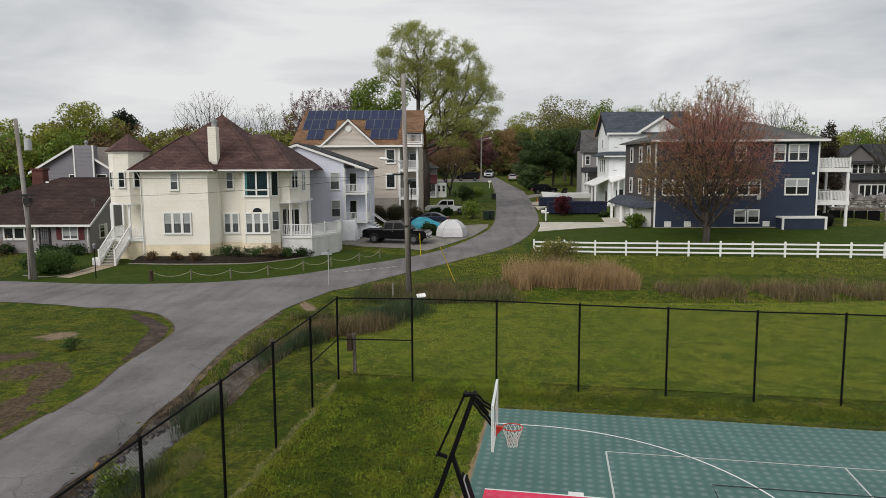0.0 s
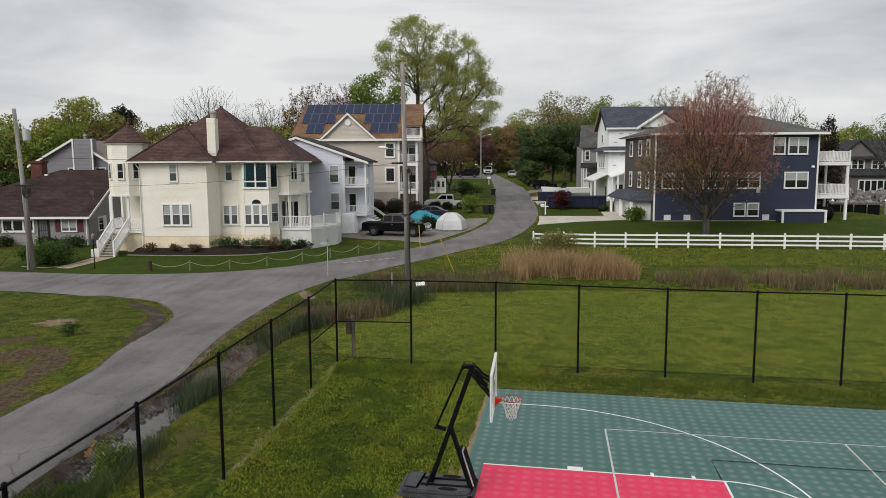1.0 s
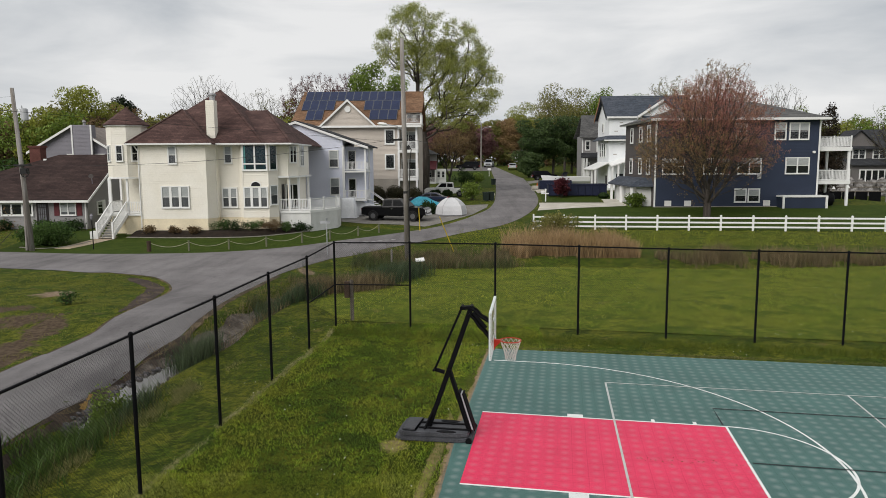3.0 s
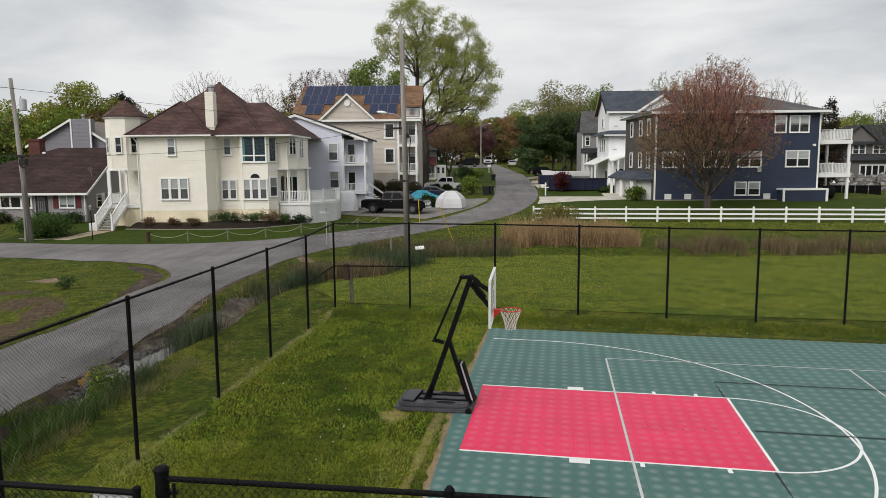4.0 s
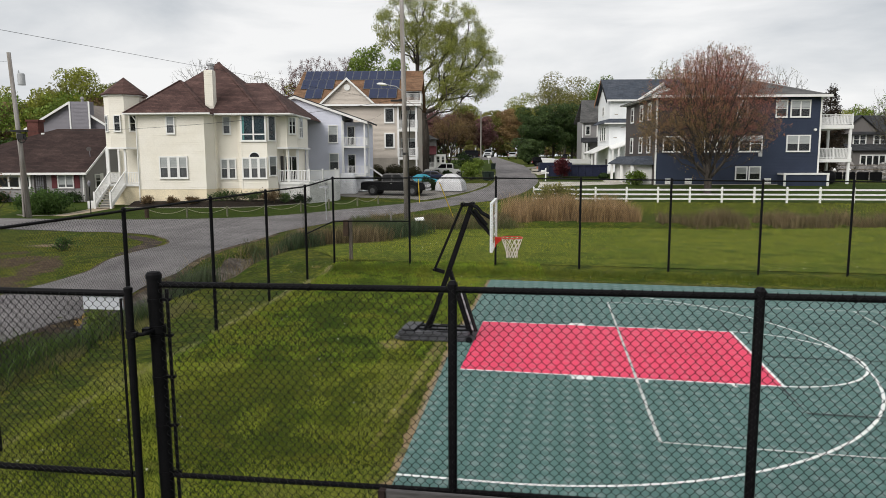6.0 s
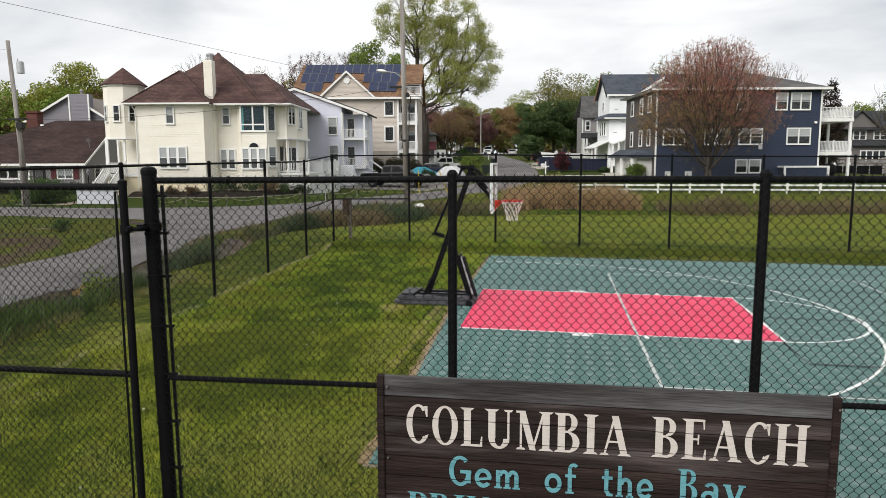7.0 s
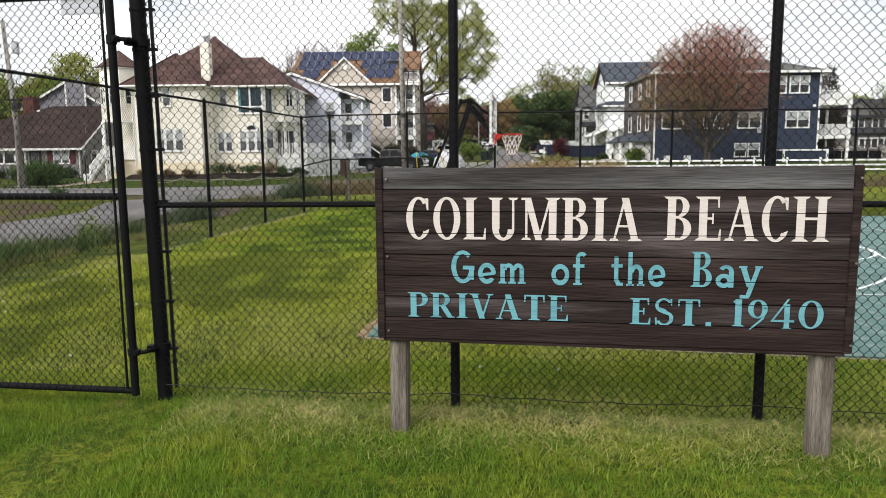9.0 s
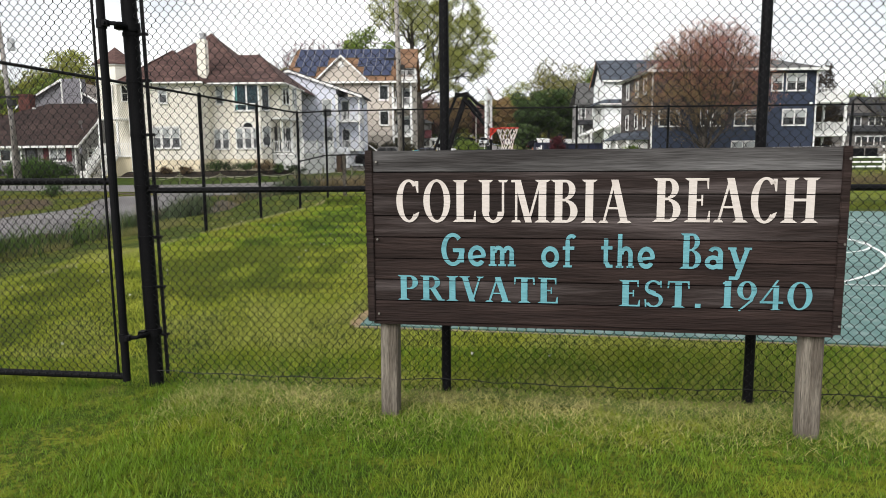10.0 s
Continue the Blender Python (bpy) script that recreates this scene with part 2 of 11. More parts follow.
def level(x, y):
    """The height of the land."""
    x, y = np.asarray(x, float), np.asarray(y, float)
    across = 0.1444 * (x - 0.45) + 0.9895 * (y - 14.5)
    z = 0.22 * ss(7.95, 10.0, across) - 0.008 * np.clip(x - 0.5, 0, 16) * ss(-3, 3, y) * (1 - ss(24, 34, y)) - 0.47 * ss(27, 38, y) + 0.35 * ss(50, 60, y) + 0.95 * ss(62, 86, y)
    z = z - 0.12 * ss(-5.0, -8.0, x) * (1 - ss(30, 40, y))
    z = z - 0.08 * ss(-1.5, -2.6, x) * (1 - ss(6, 9, y))
    d = np.abs(x - ditch_x(y))
    z = z - 0.62 * (1 - ss(0.25, 1.15, d)) * (1 - ss(33, 39, y))
    d2 = np.abs(y - (43.2 + 0.5 * np.sin(x * 0.3)))
    z = z - 0.35 * (1 - ss(0.4, 2.0, d2)) * ss(-6.0, -3.0, x) * (1 - ss(60, 75, x))
    z = z - 0.8 * ss(50, 56, x) * ss(66, 72, y)
    street = ss(-16, -9, x) * (1 - ss(20, 28, x) * (1 - ss(128, 150, y))) * (1 - ss(45, 60, x))
    z = z + (0.0225 * np.clip(y - 84, 0, 75) + 0.031 * np.clip(y - 159, 0, 55)) * street
    return z


ROAD_B_FAR = catmull([(-60, 53.5), (-45, 51), (-33.5, 49.7), (-26.5, 48.5), (-22, 48.4), (-17.4, 49.1), (-13.1, 51.5), (-9.4, 54.8), (-5.3, 58.6), (-2.0, 64.0), (1.6, 72.5), (3.96, 81.5), (5.46, 102), (7.15, 137), (8.56, 183.5), (10.2, 228)], 8)
ROAD_B_NEAR = catmull([(-60, 46.5), (-45, 44), (-34, 42.5), (-28.3, 41.8), (-24.2, 40.9), (-20.4, 40.0), (-14.4, 42.8), (-8.3, 45.7), (-4.8, 51.6), (-0.3, 57.6), (4.8, 66.6), (8.2, 76.8), (10.1, 88.3), (11.2, 101.8), (12.3, 120), (13.5, 146.4), (15.1, 183), (17.0, 228)], 8)
ROAD_A_LEFT = catmull([(-14.6, -30), (-14.2, 0), (-13.65, 19.6), (-13.4, 22.4), (-13.35, 26), (-13.6, 30.2), (-14.3, 34.3), (-16.8, 38.2), (-20.4, 40.0)], 8)
ROAD_A_RIGHT = catmull([(-10.6, -30), (-10.3, 0), (-10.1, 17.0), (-10.05, 21.2), (-9.9, 25.6), (-10.2, 30), (-10.4, 34), (-10.05, 39.6), (-8.3, 45.7)], 8)


def inside(px, py, poly):
    r = np.zeros(px.shape, bool)
    n = len(poly)
    for i in range(n):
        (x1, y1), (x2, y2) = poly[i], poly[(i + 1) % n]
        if y1 == y2:
            continue
        r ^= ((y1 > py) != (y2 > py)) & (px < (x2 - x1) * (py - y1) / (y2 - y1) + x1)
    return r


def axis(lo, hi, step, far, grow=1.35):
    a = list(np.arange(lo, hi + 1e-6, step))
    s = step
    while a[-1] < far:
        s *= grow
        a.append(a[-1] + s)
    s = step
    b = [lo]
    while b[-1] > -far:
        s *= grow
        b.append(b[-1] - s)
    return np.array(b[:0:-1] + a)


def ground_sheet():
    xs = np.unique(np.concatenate([axis(-46, 58, 0.8, 3500), np.arange(-11, -5.5, 0.3)]))
    ys = np.unique(np.concatenate([axis(-8, 110, 0.8, 3500), np.arange(112, 235, 2.5)]))
    gx, gy = np.meshgrid(xs, ys)
    gz = level(gx, gy)
    for poly in ([tuple(p) for p in ROAD_B_FAR + ROAD_B_NEAR[::-1]], [tuple(p) for p in ROAD_A_LEFT + ROAD_A_RIGHT[::-1]]):
        d = 0.9
        deep = inside(gx - d, gy, poly) & inside(gx + d, gy, poly) & inside(gx, gy - d, poly) & inside(gx, gy + d, poly)
        gz = gz - 0.09 * deep
    ny, nx = gx.shape
    verts = np.stack([gx, gy, gz], -1).reshape(-1, 3)
    i = (np.arange(ny - 1)[:, None] * nx + np.arange(nx - 1)[None, :]).ravel()
    return verts, np.stack([i, i + 1, i + nx + 1, i + nx], -1)


def lawn_material(name, green, yellow, dark, bare, lush):
    """Mown grass: broad tone, mowing stripes, fine blades, and bare or straw spots."""
    m = mat(name, green, 0.9, 0.22, 0.22, 11, 1.0, col2=yellow, mask=(0.40, 0.62), world_space=True, spec=0.06)
    n, l = m.node_tree.nodes, m.node_tree.links
    b = n["Principled BSDF"]
    src = b.inputs["Base Color"].links[0].from_socket
    pos = n.new("ShaderNodeNewGeometry").outputs["Position"]
    last = src
    for scale, lo, hi, colour, amount in ((0.20, 0.44, 0.56, yellow, 0.85), (0.45, 0.46, 0.56, lush, 0.75), (1.2, 0.49, 0.58, dark, 0.70), (2.6, 0.53, 0.62, yellow, 0.75), (1.7, 0.62, 0.72, bare, 0.55), (7.0, 0.49, 0.58, dark, 0.75), (16.0, 0.55, 0.64, yellow, 0.55), (34.0, 0.47, 0.56, dark, 0.75)):
        t = n.new("ShaderNodeTexNoise")
        t.inputs["Scale"].default_value, t.inputs["Detail"].default_value = scale, 6
        l.new(pos, t.inputs["Vector"])
        r = n.new("ShaderNodeMapRange")
        r.inputs["From Min"].default_value, r.inputs["From Max"].default_value, r.inputs["To Max"].default_value = lo, hi, amount
        l.new(t.outputs["Fac"], r.inputs["Value"])
        x = n.new("ShaderNodeMix")
        x.data_type = "RGBA"
        l.new(r.outputs["Result"], x.inputs["Factor"])
        l.new(last, x.inputs["A"])
        x.inputs["B"].default_value = (*colour, 1)
        last = x.outputs["Result"]
    l.new(last, b.inputs["Base Color"])
    return m


def add_earth(m, spots, colour, colour2, soft=1.5):
    """Bare earth in ragged spots (x, y, half width, half length, turn) that grass grows into from all sides."""
    n, l = m.node_tree.nodes, m.node_tree.links
    b = n["Principled BSDF"]
    src = b.inputs["Base Color"].links[0].from_socket
    pos = n.new("ShaderNodeNewGeometry").outputs["Position"]

    def op(kind, a, c):
        q = n.new("ShaderNodeMath")
        q.operation = kind
        for i, v in enumerate((a, c)):
            if isinstance(v, (int, float)):
                q.inputs[i].default_value = v
            else:
                l.new(v, q.inputs[i])
        return q.outputs[0]

    most = None
    for x, y, rx, ry, turn in spots:
        mp, ln = n.new("ShaderNodeMapping"), n.new("ShaderNodeVectorMath")
        mp.vector_type = "TEXTURE"
        mp.inputs["Location"].default_value, mp.inputs["Scale"].default_value = (x, y, 0), (rx, ry, 1000)
        mp.inputs["Rotation"].default_value = (0, 0, radians(turn))
        ln.operation = "LENGTH"
        l.new(pos, mp.inputs["Vector"])
        l.new(mp.outputs["Vector"], ln.inputs[0])
        d = op("SUBTRACT", 1.0, ln.outputs["Value"])
        most = d if most is None else op("MAXIMUM", most, d)
    grain = None
    for scale, amp in ((0.9, 1.0), (4.5, 0.6), (13.0, 0.45)):
        t = n.new("ShaderNodeTexNoise")
        t.inputs["Scale"].default_value, t.inputs["Detail"].default_value = scale, 5
        l.new(pos, t.inputs["Vector"])
        g = op("MULTIPLY", op("SUBTRACT", t.outputs["Fac"], 0.5), amp * soft)
        grain = g if grain is None else op("ADD", grain, g)
    mr = n.new("ShaderNodeMapRange")
    mr.inputs["From Min"].default_value, mr.inputs["From Max"].default_value = 0.15, 0.42
    l.new(op("ADD", most, grain), mr.inputs["Value"])
    tone = n.new("ShaderNodeTexNoise")
    tone.inputs["Scale"].default_value, tone.inputs["Detail"].default_value = 6.0, 6
    l.new(pos, tone.inputs["Vector"])
    e = n.new("ShaderNodeMix")
    e.data_type = "RGBA"
    e.inputs["A"].default_value, e.inputs["B"].default_value = (*colour, 1), (*colour2, 1)
    tr = n.new("ShaderNodeMapRange")
    tr.inputs["From Min"].default_value, tr.inputs["From Max"].default_value = 0.38, 0.62
    l.new(tone.outputs["Fac"], tr.inputs["Value"])
    l.new(tr.outputs["Result"], e.inputs["Factor"])
    x = n.new("ShaderNodeMix")
    x.data_type = "RGBA"
    l.new(mr.outputs["Result"], x.inputs["Factor"])
    l.new(src, x.inputs["A"])
    l.new(e.outputs["Result"], x.inputs["B"])
    l.new(x.outputs["Result"], b.inputs["Base Color"])


SOIL = ((-19.2, 28.2, 1.8, 1.0, 10), (-17.0, 26.4, 1.7, 1.2, 20), (-15.6, 25.4, 0.9, 2.4, 12), (-15.1, 22.6, 0.85, 3.2, 10), (-16.3, 20.0, 0.9, 2.6, 8), (-14.25, 20.6, 0.4, 3.4, 3), (-22.2, 25.0, 1.6, 1.2, 0))
PALE_SOIL = ((-19.3, 32.5, 1.15, 1.5, 20), (-9.0, 40.6, 0.5, 2.2, 25))
GRASS = lawn_material("field_grass", (0.081, 0.098, 0.010), (0.147, 0.150, 0.019), (0.019, 0.034, 0.005), (0.226, 0.168, 0.065), (0.034, 0.073, 0.006))
add_earth(GRASS, SOIL, (0.052, 0.036, 0.024), (0.098, 0.072, 0.048))
add_earth(GRASS, PALE_SOIL, (0.15, 0.105, 0.07), (0.25, 0.19, 0.135))
LAWN = lawn_material("garden_lawn", (0.041, 0.063, 0.008), (0.062, 0.084, 0.012), (0.025, 0.044, 0.006), (0.068, 0.061, 0.02), (0.034, 0.059, 0.007))
ground = part("ground", big_mesh("ground", *ground_sheet(), GRASS, True), None, None)
tagged(ground, "mown green and yellowish grass field with a ditch", "ground", kind="structure")


def ribbon(left, right, across, lift, crown=0.0):
    n = len(left)
    vs, fs = [], []
    for a, b in zip(left, right):
        for k in range(across + 1):
            p = Vector(a).lerp(Vector(b), k / across)
            u = 2 * k / across - 1
            vs.append((p.x, p.y, float(level(p.x, p.y)) + lift + crown * (1 - u * u)))
    for i in range(n - 1):
        for k in range(across):
            q = i * (across + 1) + k
            fs.append((q, q + 1, q + across + 2, q + across + 1))
    return vs, fs


def sheet(name, left, right, across, lift, material, label, category, crown=0.0):
    v, f = ribbon(left, right, across, lift, crown)
    ob = part(name, big_mesh(name, v, f, material, True), None, None)
    return tagged(ob, label, category, kind="structure")


road = thing("road", "worn grey asphalt road with a side road joining", "road", kind="structure")
for l_edge, r_edge in ((ROAD_B_FAR, ROAD_B_NEAR), (ROAD_A_LEFT, ROAD_A_RIGHT)):
    v, f = ribbon(l_edge, r_edge, 10, 0.025, 0.03)
    part("carriageway", big_mesh("carriageway", v, f, ASPHALT, True), None, road)


WORN_PAINT = mat("worn_road_paint", (0.30, 0.29, 0.285), 0.85, 0.2, 3, 25, 0.2, col2=(0.22, 0.215, 0.215), mask=(0.48, 0.6), world_space=True)
for i in range(8):
    x, y = -8.6 + 0.5 * i, 53.15 + 0.285 * i
    part("worn_marking", Geo().box(-0.16, -0.3, 0, 0.16, 0.3, 0.004, pose(x, y, float(level(x, y)) + 0.056, 0, 0, 30)), WORN_PAINT, road)


def strip_along(pts, w0, w1, lift, material, name, label, category, across=2, wobble=0.0):
    rng = random.Random(name)
    left, right = [], []
    for i, p in enumerate(pts):
        d = (Vector(pts[min(i + 1, len(pts) - 1)]) - Vector(pts[max(i - 1, 0)])).normalized()
        nrm = Vector((-d.y, d.x))
        left.append(Vector(p) + nrm * (w0 + rng.uniform(-wobble, wobble)))
        right.append(Vector(p) + nrm * (w1 + rng.uniform(-wobble, wobble)))
    return sheet(name, left, right, across, lift, material, label, category)


CHURNED = mat("churned_earth", (0.04464, 0.03196, 0.0264), 0.95, 0.35, 1.8, 12, 1.2, col2=(0.0828, 0.05984, 0.04488), mask=(0.50, 0.62), world_space=True)
strip_along(ROAD_A_RIGHT[13:31], -0.0, -0.75, 0.016, CHURNED, "verge", "dark churned earth bank between road and ditch", "verge", 4, 0.10)
strip_along(ROAD_A_RIGHT[10:56], -0.0, -0.28, 0.012, DIRT, "verge", "bare brown earth verge beside the asphalt", "verge", wobble=0.05)
strip_along(ROAD_A_LEFT[8:64], 0.0, 0.12, 0.012, DIRT, "verge", "bare brown earth verge beside the asphalt", "verge", wobble=0.04)

def blot(cx, cy, rx, ry, seed, n=64):
    """A ragged round outline."""
    out = []
    for i in range(n):
        a = 2 * math.pi * i / n
        q = 0.85 + 0.35 * noise.noise(Vector((math.cos(a) * 1.5, math.sin(a) * 1.5, seed))) + 0.25 * noise.noise(Vector((math.cos(a) * 5, math.sin(a) * 5, seed + 9)))
        out.append((cx + rx * math.cos(a) * q, cy + ry * math.sin(a) * q))
    return out


# water in the ditch
WATER = mat("ditch_water", (0.085, 0.08, 0.07), 0.05, 0.2, 1.2, 6, 0.06, world_space=True, spec=0.5)
wl_pts = [(float(ditch_x(y)), float(y)) for y in np.arange(8, 34, 0.6)]

MUD = mat("mud", (0.0525, 0.039, 0.03), 0.8, 0.35, 1.5, 9, 1.2, col2=(0.1312, 0.1125, 0.09375), mask=(0.42, 0.60), world_space=True)
water = Geo()
mud = Geo()
rng = random.Random(5)
for i, (x, y) in enumerate(wl_pts[:-1]):
    x2, y2 = wl_pts[i + 1]
    w = (0.52 + 0.12 * math.sin(y * 1.3) + 0.08 * math.sin(y * 3.7)) * float(1 - ss(21.4, 22.8, y)) * float(ss(15.8, 17.2, y)) + 0.02
    for geo, ww, z in ((water, w, -0.47), (mud, (0.75 + 0.12 * math.sin(y * 2.1)) * float(ss(15.0, 17.0, y)) + 0.02, None)):
        k = len(geo.v)
        zz = [z if z is not None else float(level(a, b)) + 0.015 for a, b in ((x - ww, y), (x, y), (x + ww, y))]
        geo.v += [(x - ww, y, zz[0]), (x, y, zz[1]), (x + ww, y, zz[2])]
        if i:
            geo.f += [(k - 3, k - 2, k + 1, k), (k - 2, k - 1, k + 2, k + 1)]
tagged(part("water", water, WATER, None), "shallow still brown water in the ditch", "water", kind="structure")
tagged(part("mud", mud, MUD, None, smooth=True), "dark wet mud along the ditch bottom", "mud", kind="structure")


def patch(name, outline, lift, material, label, category, step=1.2, rise=None):
    """A piece of ground that follows the land, cut from a grid by its outline."""
    xs = [p[0] for p in outline]
    ys = [p[1] for p in outline]
    bm = bmesh.new()
    bm.faces.new([bm.verts.new((x, y, 0)) for x, y in outline])
    for lo, hi, nrm in ((min(xs), max(xs), (1, 0, 0)), (min(ys), max(ys), (0, 1, 0))):
        c = lo + step
        while c < hi:
            bmesh.ops.bisect_plane(bm, geom=bm.verts[:] + bm.edges[:] + bm.faces[:], plane_co=Vector(nrm) * c, plane_no=nrm)
            c += step
    for v in bm.verts:
        v.co.z = float(level(v.co.x, v.co.y)) + lift + (float(rise(v.co.x, v.co.y)) if rise else 0)
    me = bpy.data.meshes.new(name)
    bm.normal_update()
    for f in bm.faces:
        if f.normal.z < 0:
            f.normal_flip()
    bm.to_mesh(me)
    bm.free()
    me.materials.append(material)
    return tagged(part(name, me, None, None), label, category, kind="structure")


far_b = [tuple(p) for p in ROAD_B_FAR]
patch("lawn", [(-34, 50.1)] + [p for p in far_b if -33 < p[0] < -3.4] + [(-7.0, 62.5), (-11.5, 65.5), (-14.5, 68), (-30, 66), (-36, 60)], 0.02, LAWN, "dark green mown lawn in front of the cream house", "lawn", 2.0)
patch("lawn", [(6.2, 62.8), (20, 60.6), (34, 58.6), (60, 56.0), (60, 66), (47, 80), (20, 80.5), (15, 79), (9.2, 78.0), (8.2, 73.5), (6.6, 68)], 0.02, LAWN, "dark green mown lawn beside the navy house", "lawn", 2.0)
patch("driveway", [(8.7, 76.4), (9.4, 80.5), (9.8, 84.8), (17.6, 84.6), (18.3, 89.9), (21.7, 90.4), (21.7, 87.4), (20.0, 86.8), (19.6, 82.6), (21.7, 82.2), (21.7, 80.3), (18.7, 80.2), (13.0, 78.5)], 0.035, CONCRETE, "pale concrete driveway by the navy house", "driveway")
patch("driveway", [(-3.0, 64.2), (-1.0, 68.2), (1.6, 73.5), (3.3, 79.5), (3.6, 83.0), (-4.5, 80.0), (-11.5, 73.0), (-12.2, 69.0), (-9.0, 66.8), (-5.5, 66.0)], 0.03, GRAVEL, "grey gravel parking area with worn edges", "driveway")
patch("driveway", [(3.9, 88.0), (4.55, 89.5), (5.3, 101.5), (3.5, 95.5), (3.2, 90)], 0.035, CONCRETE, "pale concrete pavement slab beside the bins", "driveway")
patch("driveway", [(11.5, 101.5), (12.6, 104), (14.0, 110), (14.2, 114), (12.0, 113.5), (11.8, 108)], 0.035, CONCRETE, "pale concrete apron where the drive meets the street", "driveway")
patch("driveway", [(12.6, 126), (13.0, 134), (15, 138), (21, 141), (21.5, 137.5), (17, 135)], 0.035, GRAVEL, "grey drive under the parked vehicle", "driveway")
patch("side_street", [(-40, 184), (8.4, 184), (10.0, 214), (6.5, 214), (2.0, 200), (-40, 198)], 0.03, ASPHALT, "grey asphalt side street at the street's end", "road", 2.5)
patch("lawn", [(-2.5, 125), (1, 117.5), (5.6, 115), (6.4, 130), (7.4, 160), (8.1, 183.5), (-1.4, 183.5), (-4, 160)], 0.02, LAWN, "green front lawn along the street", "lawn", 2.5)
patch("lawn", [(10.3, 85.2), (17.3, 85.0), (18.0, 90.3), (21.7, 91.0), (21.7, 98), (11.4, 98)], 0.02, LAWN, "dark green strip of lawn before the dumpster", "lawn", 2.0)
patch("path", [(-30.2, 51.2), (-29.0, 51.0), (-27.9, 56.0), (-28.3, 57.3), (-29.6, 57.3), (-29.6, 56.0)], 0.035, mat("tan_paving", (0.36, 0.29, 0.21), 0.9, 0.2, 2, 12, 0.3, world_space=True), "tan paved garden path to the steps", "path")
def bed_rise(x, y):
    return 0.34 * ss(0.0, 1.2, y - np.interp(x, [-27, -24, -20.5, -17, -14.6, -13], [56.9, 56.6, 56.6, 57.0, 58.6, 60.6]))


patch("flower_bed", [(-27.2, 56.9), (-24, 56.6), (-20.5, 56.6), (-17.0, 57.0), (-14.6, 58.6), (-13.0, 60.6), (-13.2, 62.0), (-15.5, 61.5), (-20, 59.5), (-27.0, 58.8)], 0.05, MULCH, "dark mulch flower bed along the house wall", "flower bed", 0.5, bed_rise)

CHURN = [(p.x + 0.10 * noise.noise(Vector((p.x * 2.3, p.y * 2.3, 1))), p.y + 0.22 * noise.noise(Vector((p.x * 2.3, p.y * 2.3, 7)))) for p in catmull([(-13.6, 27.6), (-13.72, 30.2), (-14.55, 34.0), (-15.9, 36.2), (-17.6, 37.9), (-18.3, 37.9), (-17.3, 36.6), (-16.0, 35.0), (-15.3, 33.4), (-14.8, 31.4), (-14.1, 29.2), (-13.8, 27.6)], 6)]
patch("verge", CHURN, 0.018, CHURNED, "churned dark earth at the road corner", "verge", 0.7)
patch("bare_earth", blot(-9.85, 18.4, 0.30, 0.7, 6), 0.05, mat("ochre_earth", (0.30, 0.185, 0.06), 0.95, 0.25, 2, 20, 0.6), "small heap of ochre earth beside the road", "bare earth", 0.9)

MEADOW = lawn_material("mown_meadow", (0.1196, 0.153, 0.0138), (0.1943, 0.2012, 0.0253), (0.04715, 0.07245, 0.0092), (0.2599, 0.1932, 0.07475), (0.0782, 0.1265, 0.01035))
patch("meadow", [(-5.9, 28.5), (-4.6, 26.2), (-3.9, 25.4), (18, 22.2), (34, 19.5), (60, 26), (60, 43.4), (30, 43.4), (3, 42.8), (-3.0, 41.8), (-5.6, 38), (-6.2, 32)], 0.014, MEADOW, "bright mown meadow beyond the court fence", "grass", 0.8)

COURT_LAWN = lawn_material("court_lawn", (0.04754, 0.07059, 0.005336), (0.1081, 0.1079, 0.01134), (0.01081, 0.01961, 0.002668), (0.1369, 0.1079, 0.03668), (0.02881, 0.05556, 0.004002))
add_earth(COURT_LAWN, ((-1.25, 14.35, 0.42, 0.45, 0), (-0.12, 15.4, 0.16, 7.5, -8.3), (0.62, 9.6, 0.28, 1.6, -8.3)), (0.15, 0.125, 0.045), (0.22, 0.175, 0.085), 1.3)
edge = [(-5.55 + 0.112 * (y - 12.5) + 0.18 * noise.noise(Vector((y * 0.9, 0, 3))), y) for y in np.arange(8.0, 23.9, 0.6)]
patch("lawn", edge + [(0.3, 23.2), (-0.9, 22.6), (-0.35, 18.5), (0.25, 14.5), (0.75, 11.0), (1.1, 8.6)], 0.005, COURT_LAWN, "lush patchy mown grass beside the court", "lawn", 0.8)

# ---- the sports court ----
COURT = pose(0.45, 14.5, 0.0, 0, 0.46, -8.3)
U0, U1, V0, V1 = -0.40, 14.4, -7.87, 7.82


def left_edge(v):
    """The court's trimmed edge runs in a little towards the gate."""
    return U0 + 0.30 * float(np.clip(-v / 7.87, 0, 1))



